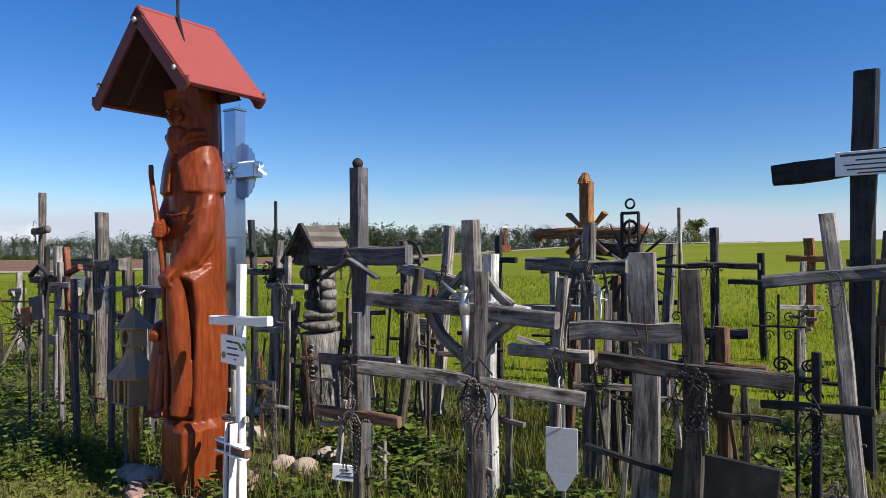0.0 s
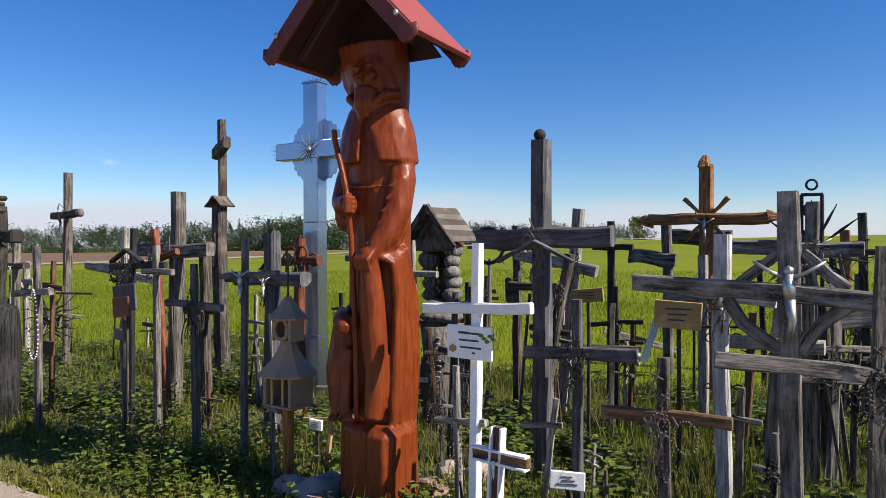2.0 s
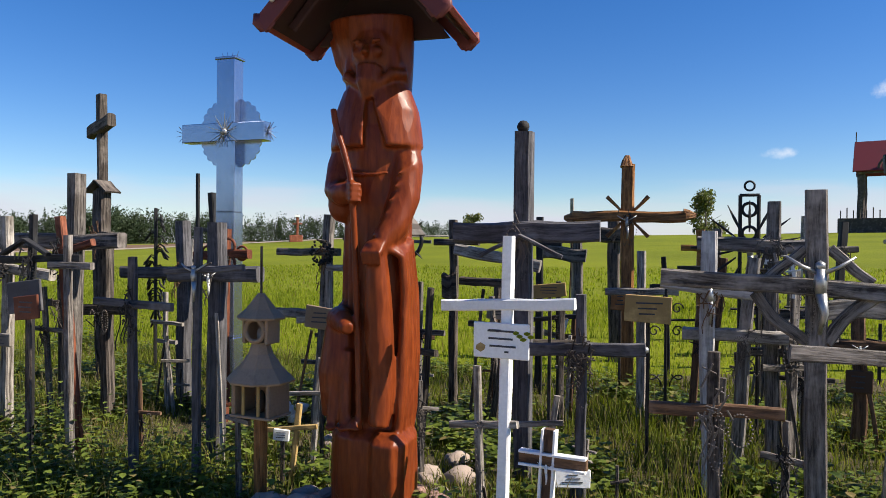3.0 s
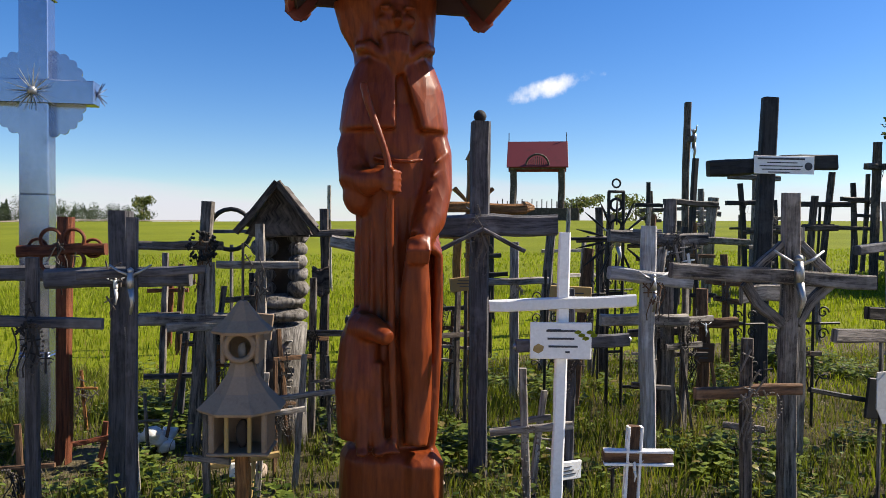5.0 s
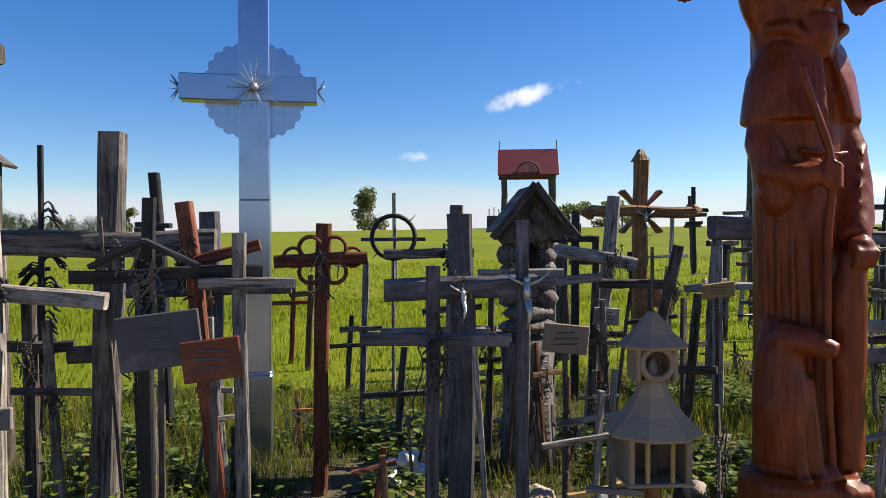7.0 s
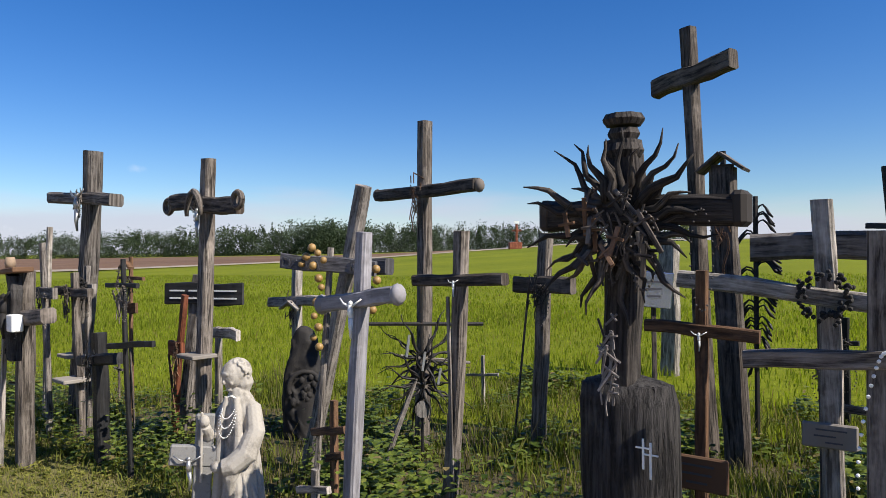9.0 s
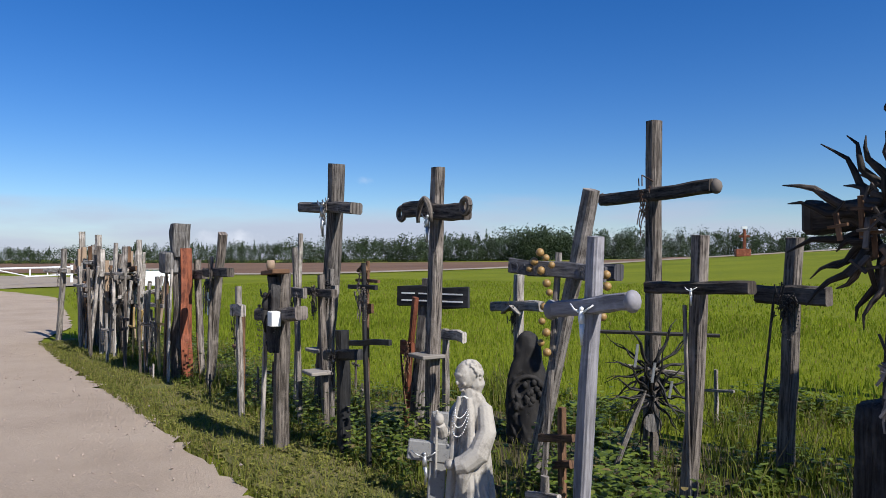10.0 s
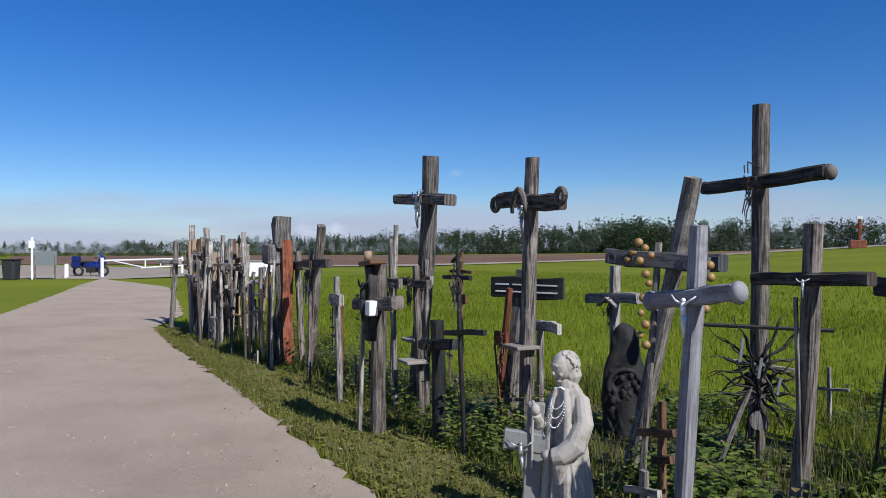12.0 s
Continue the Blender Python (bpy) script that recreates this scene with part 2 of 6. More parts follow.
def leaf_mat(name, a, c, glow=0.45, rough=0.5, dry=(0.22, 0.17, 0.07)):
    """Leaves and blades: each island its own green, light passing through."""
    m, t, b = material(name, rough)
    b.inputs["Specular IOR Level"].default_value = 0.2
    geo = t.nodes.new("ShaderNodeNewGeometry")
    col = ramp_of(t, geo.outputs["Random Per Island"], [(0.0, a), (0.93, c), (0.97, dry)])
    pos = noise_of(t, t.nodes.new("ShaderNodeTexCoord").outputs["Object"], 0.7, 3)
    col = mixed(t, 0.6, col, mixed(t, pos, (0.4, 0.4, 0.4), (1.5, 1.5, 1.4)), "MULTIPLY")
    t.links.new(col, b.inputs["Base Color"])
    tr = t.nodes.new("ShaderNodeBsdfTranslucent")
    t.links.new(mixed(t, 0.6, col, (1.6, 1.7, 0.5), "MULTIPLY"), tr.inputs[0])
    mx = t.nodes.new("ShaderNodeMixShader")
    mx.inputs[0].default_value = glow
    t.links.new(b.outputs[0], mx.inputs[1])
    t.links.new(tr.outputs[0], mx.inputs[2])
    t.links.new(mx.outputs[0], t.nodes["Material Output"].inputs[0])
    return m


GRASS = leaf_mat("meadow grass", (0.115, 0.152, 0.011), (0.27, 0.31, 0.028), 0.5, 0.85)
# darker copy of GRASS: shade among the crosses is put into its green
VERGE = leaf_mat("verge grass darkened for shade", (0.045, 0.064, 0.008), (0.185, 0.21, 0.033), 0.35, 0.85)
EDGING = leaf_mat("trodden edge grass", (0.085, 0.10, 0.018), (0.25, 0.24, 0.06), 0.35, 0.85)
DRYGRASS = leaf_mat("dry grass stalks", (0.109, 0.0884, 0.0408), (0.177, 0.15, 0.0748), 0.3)
WEED = leaf_mat("broad weed leaves", (0.032, 0.056, 0.009), (0.18, 0.225, 0.04), 0.32, 0.45)
CROWN = leaf_mat("tree leaves", (0.05, 0.068, 0.022), (0.14, 0.155, 0.06), 0.4)
FOREST = leaf_mat("far wood leaves", (0.022, 0.038, 0.02), (0.056, 0.078, 0.036), 0.15, 0.8, (0.03, 0.045, 0.02))
BARK = coated("bark", (0.10, 0.085, 0.07), (0.22, 0.20, 0.18), 0.9, 0, 12, 0.8)


def earth(name, stops, scale, fine, bump, rough=0.95):
    m, t, b = material(name, rough)
    oc = t.nodes.new("ShaderNodeTexCoord").outputs["Object"]
    col = ramp_of(t, noise_of(t, oc, scale, 6, 0.65), stops)
    n2 = noise_of(t, oc, fine, 5, 0.7)
    col = mixed(t, 0.55, col, mixed(t, n2, (0.3, 0.3, 0.3), (1.7, 1.7, 1.7)), "MULTIPLY")
    t.links.new(col, b.inputs["Base Color"])
    bump_to(t, b, n2, bump, 0.03)
    b.inputs["Specular IOR Level"].default_value = 0.12
    return m


FIELD = earth("green field", [(0.35, (0.105, 0.126, 0.0056)), (0.65, (0.154, 0.175, 0.0084))], 0.12, 9, 0.8)
SOIL = earth("ploughed soil", [(0.35, (0.119, 0.07, 0.0455)), (0.65, (0.168, 0.105, 0.0665))], 0.05, 2, 0.5)
TRACK = earth("pale dirt road", [(0.35, (0.252, 0.21, 0.161)), (0.65, (0.308, 0.259, 0.203))], 0.1, 3, 0.3)
DIRT = earth("litter and soil", [(0.4, (0.0525, 0.0455, 0.0245)), (0.65, (0.133, 0.108, 0.063))], 2.2, 30, 0.9)
TURF = earth("trodden yellowish turf", [(0.35, (0.11, 0.115, 0.03)), (0.65, (0.19, 0.165, 0.07))], 1.6, 26, 0.9)
GRAVEL = earth("trodden gravel", [(0.3, (0.30, 0.236, 0.178)), (0.5, (0.36, 0.285, 0.217)), (0.72, (0.405, 0.326, 0.25))], 0.7, 85, 0.6)

# ---- mesh helpers ----
def part(name, bm, mat, parent=None, label="", smooth=False):
    me = bpy.data.meshes.new(name)
    bm.to_mesh(me)
    bm.free()
    if smooth:
        me.polygons.foreach_set("use_smooth", [True] * len(me.polygons))
    me.materials.append(mat)
    ob = new(name, me)
    ob.parent = parent
    if label:
        ob["label"] = label
    return ob


def thing(name, label, category, x, y, z=0.0, yaw=0.0, group="", kind=""):
    e = new(name)
    e.empty_display_size = 0.1
    e.matrix_world = pose(x, y, z, 0, 0, yaw)
    return tagged(e, label, category, group, kind)


def frame_of(a, b, side):
    """Unit axes along, across and through a beam from a to b."""
    z = (b - a).normalized()
    x = Vector(side) - z * z.dot(Vector(side))
    if x.length < 1e-4:
        x = z.orthogonal()
    x.normalize()
    return z, x, z.cross(x)


def beam(a, b, w, d, side=(1, 0, 0), seg=7, cham=0.17, wob=0.17, seed=0, taper=1.0, bm=None, bow=0.0):
    """A squared timber with worn corners and an uneven run."""
    bm = bm or bmesh.new()
    uv = bm.loops.layers.uv.verify()
    a, b = Vector(a), Vector(b)
    z, x, y = frame_of(a, b, side)
    c = cham * min(w, d)
    prof = [(-w / 2 + c, -d / 2), (w / 2 - c, -d / 2), (w / 2, -d / 2 + c), (w / 2, d / 2 - c),
            (w / 2 - c, d / 2), (-w / 2 + c, d / 2), (-w / 2, d / 2 - c), (-w / 2, -d / 2 + c)]
    length = (b - a).length
    rings = []
    for i in range(seg + 1):
        s = i / seg
        k = 1 + (taper - 1) * s
        off = x * (noise.noise((seed * 3.1, s * 2.3, 0)) * wob * w + bow * math.sin(math.pi * s)) + y * (noise.noise((seed * 3.1, s * 2.3, 7)) * wob * d)
        ring = []
        for j, (px, py) in enumerate(prof):
            n = 1 + wob * noise.noise((seed * 1.7 + j * 5.3, s * 6.0, 3.1))
            end = 0.25 * w * wob * 3 * noise.noise((seed + j, 9.1, 2)) if i in (0, seg) else 0
            ring.append(bm.verts.new(a + z * (s * length + end) + off + x * px * k * n + y * py * k * n))
        rings.append(ring)
    for i in range(seg):
        for j in range(8):
            q = (j + 1) % 8
            f = bm.faces.new((rings[i][j], rings[i][q], rings[i + 1][q], rings[i + 1][j]))
            for lp, (u, v) in zip(f.loops, ((i, j), (i, j + 1), (i + 1, j + 1), (i + 1, j))):
                lp[uv].uv = (u / seg * length + seed * 0.37, v * (w + d) / 4 + seed * 0.91)
    for ring, flip in ((rings[0], True), (rings[-1], False)):
        f = bm.faces.new(ring[::-1] if flip else ring)
        for lp in f.loops:
            p = lp.vert.co - a
            lp[uv].uv = (p.dot(x) * 0.3, p.dot(y) + seed)
    return bm


def tube(points, radii, n=8, bm=None, cap=True):
    """A round bar through points, with UVs along it."""
    bm = bm or bmesh.new()
    uv = bm.loops.layers.uv.verify()
    pts = [Vector(p) for p in points]
    if isinstance(radii, (int, float)):
        radii = [radii] * len(pts)
    rings, run, ref = [], 0.0, None
    for i, p in enumerate(pts):
        z = (pts[min(i + 1, len(pts) - 1)] - pts[max(i - 1, 0)]).normalized()
        ref = z.orthogonal() if ref is None else (ref - z * z.dot(ref))
        ref.normalize()
        y = z.cross(ref)
        run += (p - pts[i - 1]).length if i else 0
        rings.append(([bm.verts.new(p + (ref * math.cos(k * math.tau / n) + y * math.sin(k * math.tau / n)) * radii[i]) for k in range(n)], run))
    for (r0, u0), (r1, u1) in zip(rings, rings[1:]):
        for k in range(n):
            q = (k + 1) % n
            f = bm.faces.new((r0[k], r0[q], r1[q], r1[k]))
            for lp, c in zip(f.loops, ((u0, k), (u0, k + 1), (u1, k + 1), (u1, k))):
                lp[uv].uv = (c[0], c[1] * math.tau * max(radii) / n)
    if cap:
        bm.faces.new(rings[0][0][::-1])
        bm.faces.new(rings[-1][0])
    return bm


def ball(c, r, bm=None, sub=2, squash=(1, 1, 1), rough=0.0, seed=0, turn=None):
    bm = bm or bmesh.new()
    made = bmesh.ops.create_icosphere(bm, subdivisions=sub, radius=1.0)["verts"]
    for v in made:
        k = 1 + rough * noise.noise(v.co * 1.6 + Vector((seed * 7.7, 0, 0)))
        p = Vector((v.co.x * squash[0], v.co.y * squash[1], v.co.z * squash[2])) * r * k
        v.co = Vector(c) + (turn @ p if turn else p)
    return bm


def slab(c, size, bm=None, bev=0.006, turn=None):
    """A bevelled box about c."""
    bm = bm or bmesh.new()
    vs = bmesh.ops.create_cube(bm, size=1.0)["verts"]
    for v in vs:
        v.co = Vector((v.co.x * size[0], v.co.y * size[1], v.co.z * size[2]))
    if bev:
        es = list({e for v in vs for e in v.link_edges})
        vs = list({v for f in bmesh.ops.bevel(bm, geom=es, offset=min(bev, min(size) * 0.3), segments=1, affect="EDGES")["faces"] for v in f.verts})
    for v in vs:
        v.co = Vector(c) + (turn @ v.co if turn else v.co)
    return bm


def hoop(c, r, wire, axis="y", n=20, bm=None, start=0.0, sweep=360.0, m=6):
    pts = []
    for i in range(n + 1):
        a = radians(start + sweep * i / n)
        u, v = r * math.cos(a), r * math.sin(a)
        pts.append(Vector(c) + (Vector((u, 0, v)) if axis == "y" else Vector((u, v, 0))))
    return tube(pts, wire, m, bm, cap=False)


def rise(x, y):
    """Height of the ground: level by the path, rising towards the fields."""
    r = math.hypot(x + 4, y - 4)
    yaw = math.degrees(math.atan2(-(x + 4), y - 4))
    s = float(np.interp(yaw, [-180, -110, -52, -15, 5, 27, 180], [0, 3.5, 3.5, 2.5, 0.8, 0, 0]))
    return s * min(max(r - 5, 0), 95) / 95


# ---- ground ----
def ground():
    bm = bmesh.new()
    n, radii = 120, [0.0]
    r = 0.5
    while r < 3200:
        radii.append(r)
        r *= 1.14
    rings = []
    for r in radii[1:]:
        ring = []
        for k in range(n):
            a = math.tau * k / n
            x, y = -4 + r * math.cos(a), 4 + r * math.sin(a)
            near = max(0.0, 1 - r / 40)
            ring.append(bm.verts.new((x, y, rise(x, y) + near * 0.012 * noise.noise((x * 0.9, y * 0.9, 0)) - 0.01)))
        rings.append(ring)
    c = bm.verts.new((-4, 4, -0.01))
    for k in range(n):
        bm.faces.new((c, rings[0][k], rings[0][(k + 1) % n]))
    for a, b in zip(rings, rings[1:]):
        for k in range(n):
            q = (k + 1) % n
            bm.faces.new((a[k], b[k], b[q], a[q]))
    tagged(part("ground", bm, FIELD, smooth=True), "wide green crop field and meadow ground", "ground", kind="structure")


def strip(name, left, right, mat, lift, label, category, ragged=0.0, cols=8, sub=6):
    """A sheet between two edge lines, draped on the ground."""
    bm = bmesh.new()

    def fine(line):
        out = []
        for (x0, y0), (x1, y1) in zip(line, line[1:]):
            out += [(x0 + (x1 - x0) * i / sub, y0 + (y1 - y0) * i / sub) for i in range(sub)]
        return out + [line[-1]]
    rows = []
    for i, (a, b) in enumerate(zip(fine(left), fine(right))):
        row = []
        for j in range(cols + 1):
            s = j / cols
            x, y = a[0] + (b[0] - a[0]) * s, a[1] + (b[1] - a[1]) * s
            if ragged and j in (0, cols):
                x += ragged * noise.noise((i * 0.83, j, 1))
                y += ragged * noise.noise((i * 0.83, j, 9))
            edge = 0 if j in (0, cols) else 1
            row.append(bm.verts.new((x, y, rise(x, y) + lift * (0.4 + 0.6 * edge) + 0.35 * lift * noise.noise((x, y, 3)) * edge)))
        rows.append(row)
    for r0, r1 in zip(rows, rows[1:]):
        for j in range(cols):
            bm.faces.new((r0[j], r0[j + 1], r1[j + 1], r1[j]))
    bmesh.ops.recalc_face_normals(bm, faces=bm.faces)
    if sum(f.normal.z for f in bm.faces) < 0:
        bmesh.ops.reverse_faces(bm, faces=bm.faces)
    tagged(part(name, bm, mat, smooth=True), label, category, kind="structure")


EDGE_R = [(9.0, -5.9), (2.0, 0.35), (-3.1, 4.55), (-7.8, 8.25), (-10.4, 10.45), (-13.6, 12.95), (-15.9, 15.0), (-17.2, 17.2), (-20.6, 20.8), (-26.7, 27), (-32, 34), (-34.5, 38.5)]
EDGE_L = [(2, -14), (-4, -8), (-9, -3), (-13, 2.5), (-16, 7), (-18.5, 11.5), (-21, 15.5), (-26.5, 21.5), (-32.3, 27.6), (-37, 33)]
ground()
strip("path", EDGE_L, EDGE_R, GRAVEL, 0.045, "pale trodden gravel path beside the crosses", "path", 0.2, 14, 26)
strip("parking_area", [(-70, 20), (-55, 31), (-37, 33), (-36, 33.5)], [(-110, 60), (-75, 62), (-44, 52), (-33, 40)], TRACK, 0.05, "gravel parking area beyond the path end", "gravel", 0.3)
strip("verge_soil", [(8.2, -4.6), (2.6, 1.0), (-2.6, 5.1), (-7.3, 8.8), (-10.3, 11.1), (-14.2, 14.2)],
      [(11, 2.2), (4.4, 6.3), (-0.6, 8.6), (-5.4, 10.4), (-9.0, 12.1), (-13.5, 14.8)], DIRT, 0.014, "dark weedy soil under the crosses", "soil", 0.4, 10)
strip("verge_turf", [(9.1, -5.78), (2.1, 0.47), (-3.0, 4.67), (-7.7, 8.37), (-10.3, 10.57), (-13.5, 13.07), (-15.8, 15.12)],
      [(9.6, -5.1), (2.9, 1.3), (-2.3, 5.4), (-7.0, 9.1), (-9.7, 11.3), (-13.0, 13.8), (-15.4, 15.6)], TURF, 0.02, "short trodden turf along the path edge", "turf", 0.15, 6, 14)
strip("ploughed_field", [(-90, 66), (-62, 68), (-45, 66), (-30, 70), (-12, 84), (2, 95)], [(-330, 250), (-230, 270), (-130, 260), (-60, 210), (-16, 150), (4, 103)],
      SOIL, 0.12, "brown ploughed field beyond the meadow", "field", 1.5)
strip("dirt_road", [(-62, 64), (-45, 62), (-30, 66), (-12, 80), (2, 91), (22, 98), (45, 99)], [(-62, 67.5), (-45, 65.5), (-29, 69.5), (-11, 83.5), (3, 94.5), (23, 101), (46, 101)],
      TRACK, 0.16, "pale dirt road along the field edge", "road", 0.3, 3)


# ---- plants ----
def cloud_mesh(name, verts, faces, mat, label, category, smooth=False):
    me = bpy.data.meshes.new(name)
    me.from_pydata(verts, [], faces)
    me.materials.append(mat)
    return tagged(new(name, me), label, category, kind="stuff")


def edge_side(x, y):
    """Distance from the path's edge, positive on the crosses' side."""
    best = 1e9
    for (x0, y0), (x1, y1) in zip(EDGE_R, EDGE_R[1:]):
        dx, dy = x1 - x0, y1 - y0
        s = min(1, max(0, ((x - x0) * dx + (y - y0) * dy) / (dx * dx + dy * dy)))
        px, py = x0 + s * dx, y0 + s * dy
        d = math.hypot(x - px, y - py)
        if d < abs(best):
            best = d if (dy * (x - x0) - dx * (y - y0)) > 0 else -d
    return best


def blades(name, count, place, height, width, mat, label, seed, lean=0.5, segs=2):
    """Grass blades: bent tapering strips."""
    rnd = random.Random(seed)
    v, f = [], []
    for _ in range(count):
        p = place(rnd)
        if p is None:
            continue
        x, y, k = p
        h = height * k * rnd.uniform(0.45, 1.25)
        a = rnd.uniform(0, math.tau)
        dx, dy = math.cos(a), math.sin(a)
        w = width * rnd.uniform(0.6, 1.3)
        b = rnd.uniform(0.1, lean) * h
        la = rnd.uniform(0, math.tau)
        lx, ly = math.cos(la) * b, math.sin(la) * b
        z = rise(x, y) - 0.01
        i = len(v)
        v += [(x - dx * w, y - dy * w, z), (x + dx * w, y + dy * w, z),
              (x + lx * 0.35 - dx * w * 0.7, y + ly * 0.35 - dy * w * 0.7, z + h * 0.6), (x + lx * 0.35 + dx * w * 0.7, y + ly * 0.35 + dy * w * 0.7, z + h * 0.6),
              (x + lx, y + ly, z + h * 0.95)]
        f += [(i, i + 1, i + 3, i + 2), (i + 2, i + 3, i + 4)]
    cloud_mesh(name, v, f, mat, label, "grass")


def weeds(name, count, place, mat, label, seed, size=0.05, tall=0.3):
    """Leafy plants: stems that carry folded leaves."""
    rnd = random.Random(seed)
    v, f = [], []

    def leaf(o, d, s):
        up = Vector((0, 0, 1))
        side = d.cross(up).normalized() * s * 0.36
        i = len(v)
        m1, m2 = o + d * s * 0.35, o + d * s * 0.75 - up * s * 0.08
        tip = o + d * s - up * s * 0.22
        v.extend([tuple(o), tuple(m1 + side + up * s * .05), tuple(m1), tuple(m1 - side + up * s * .05), tuple(m2 + side * 0.8), tuple(m2 - side * 0.8), tuple(tip)])
        f.extend([(i, i + 1, i + 2), (i, i + 2, i + 3), (i + 1, i + 4, i + 6, i + 2), (i + 2, i + 6, i + 5, i + 3)])
    for _ in range(count):
        p = place(rnd)
        if p is None:
            continue
        x, y, k = p
        z = rise(x, y)
        h = tall * k * rnd.uniform(0.4, 1.2)
        n = rnd.randint(4, 9)
        bend = Vector((rnd.uniform(-.2, .2), rnd.uniform(-.2, .2), 1))
        for j in range(n):
            s = (j + 0.5) / n
            a = j * 2.4 + rnd.uniform(-.5, .5)
            d = Vector((math.cos(a), math.sin(a), rnd.uniform(-.1, .7))).normalized()
            leaf(Vector((x, y, z)) + bend * h * s, d, size * k * rnd.uniform(0.6, 1.5) * (1.25 - 0.6 * s))
    cloud_mesh(name, v, f, mat, label, "weeds")


def along(rnd, d0, d1, s0=0.0, s1=1.0):
    """A place beside the path: s runs along it, d away from it."""
    s = s0 + (s1 - s0) * rnd.random()
    x, y = 5.5 + s * (-15.5 - 5.5), -2.4 + s * (14.6 + 2.4)
    d = d0 + (d1 - d0) * rnd.random()
    return x + 0.63 * d, y + 0.777 * d


def planted(rnd, d0):
    """A place under the crosses: a broad plot at first, a narrow row further on."""
    x, y = along(rnd, d0, 5.2)
    x1, y1 = along(rnd, max(d0, 0.7), 3.8, 0.42, 0.72) if rnd.random() < 0.65 else along(rnd, max(d0, 0.7), 2.3, 0.7, 1.0)
    return (x, y) if x > -5.0 else (x1, y1) if rnd.random() < 0.5 else along(rnd, d0, 5.2, 0.0, 0.5)


def in_verge(rnd):
    x, y = planted(rnd, 0.45)
    n = noise.noise((x * 0.8, y * 0.8, 4))
    return (x, y, 0.5 + 0.9 * max(0, n + 0.3)) if n > -0.5 else None


def weed_spot(rnd):
    x, y = planted(rnd, 0.6)
    n = noise.noise((x * 1.1, y * 1.1, 14)) + 0.5 * noise.noise((x * 3, y * 3, 2))
    return (x, y, 0.5 + 0.9 * max(0, n)) if n > 0.06 else None


def litter(rnd):
    x, y = planted(rnd, 0.4)
    n = noise.noise((x * 0.9, y * 0.9, 24))
    return (x, y, 0.8) if n > 0.08 else None


def at_edge(rnd):
    x, y = along(rnd, -0.06, 1.1)
    return (x, y, 0.9) if noise.noise((x * 1.7, y * 1.7, 31)) > -0.7 + 0.3 * rnd.random() else None


def in_meadow(rnd):
    x, y = along(rnd, 2.0, 13.0, -0.15, 1.25)
    if (x - 5.5) * .63 + (y + 2.4) * .777 < 3.4 and (y + 2.4) * .63 - (x - 5.5) * .777 < 19:
        return None
    return x, y, 0.75 + 0.5 * noise.noise((x * .5, y * .5, 0))


def in_field(rnd):
    x, y = along(rnd, 9, 24, -1.0, 2.0)
    return x, y, 1.0


def beyond(rnd):
    x, y = along(rnd, 0.5, 9, 0.95, 2.3)
    return (x, y, 1.0) if edge_side(x, y) > 0.25 else None


def by_fence(rnd):
    x, y = along(rnd, 0.75, 1.7, 0.40, 0.95)
    return (x, y, 1.0) if noise.noise((x * 1.3, y * 1.3, 8)) > 0.02 else None


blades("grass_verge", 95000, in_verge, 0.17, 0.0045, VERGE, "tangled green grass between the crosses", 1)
blades("grass_edge", 60000, at_edge, 0.085, 0.0045, EDGING, "short grass fringe along the gravel", 2)
blades("grass_meadow", 125000, in_meadow, 0.13, 0.006, GRASS, "lush green meadow grass behind the crosses", 3)
blades("grass_field", 80000, in_field, 0.09, 0.012, GRASS, "dense green crop in the field", 4)
blades("dry_litter", 30000, litter, 0.12, 0.004, DRYGRASS, "brown dry stems and litter on the soil", 9, 1.6)
blades("dry_stalks", 9000, in_verge, 0.30, 0.003, DRYGRASS, "dry straw coloured stalks among weeds", 5)
blades("dry_edge", 34000, at_edge, 0.06, 0.004, DRYGRASS, "short dry grass and straw at the path edge", 10, 1.2)
blades("grass_far_edge", 30000, beyond, 0.12, 0.007, GRASS, "rough grass beside the far path", 11)
weeds("broad_weeds", 13000, weed_spot, WEED, "leafy green weeds around the cross feet", 6, 0.09, 0.24)
weeds("nettles", 2000, by_fence, WEED, "tall nettles along the path edge", 7, 0.05, 0.42)


def pebbles(count, seed):
    """Small loose stones lying on the gravel."""
    rnd = random.Random(seed)
    v, f = [], []
    for _ in range(count):
        x, y = along(rnd, -4.2, 0.1, 0.3, 1.0)
        r = 0.004 + 0.011 * rnd.random() ** 3
        z, i = rise(x, y) + 0.045 + r * .3, len(v)
        k = [rnd.uniform(.7, 1.3) for _ in range(6)]
        v += [(x + r * k[0], y, z), (x, y + r * k[1], z), (x - r * k[2], y, z), (x, y - r * k[3], z), (x, y, z + r * .8 * k[4]), (x, y, z - r * k[5])]
        f += [(i, i + 1, i + 4), (i + 1, i + 2, i + 4), (i + 2, i + 3, i + 4), (i + 3, i, i + 4), (i + 1, i, i + 5), (i + 2, i + 1, i + 5), (i + 3, i + 2, i + 5), (i, i + 3, i + 5)]
    cloud_mesh("pebbles", v, f, STONE, "small loose stones on the gravel path", "pebbles")


pebbles(2600, 12)


def by_statue(rnd):
    x, y = rnd.gauss(-3.0, .5), rnd.gauss(5.35, .45)
    return (x, y, rnd.uniform(.6, 1.1)) if edge_side(x, y) > .25 else None


weeds("nettles", 420, by_statue, WEED, "pale sunlit nettles before the dense crosses", 17, 0.05, 0.34)
weeds("edge_herbs", 5000, at_edge, EDGING, "low herbs creeping over the path edge", 8, 0.035, 0.08)


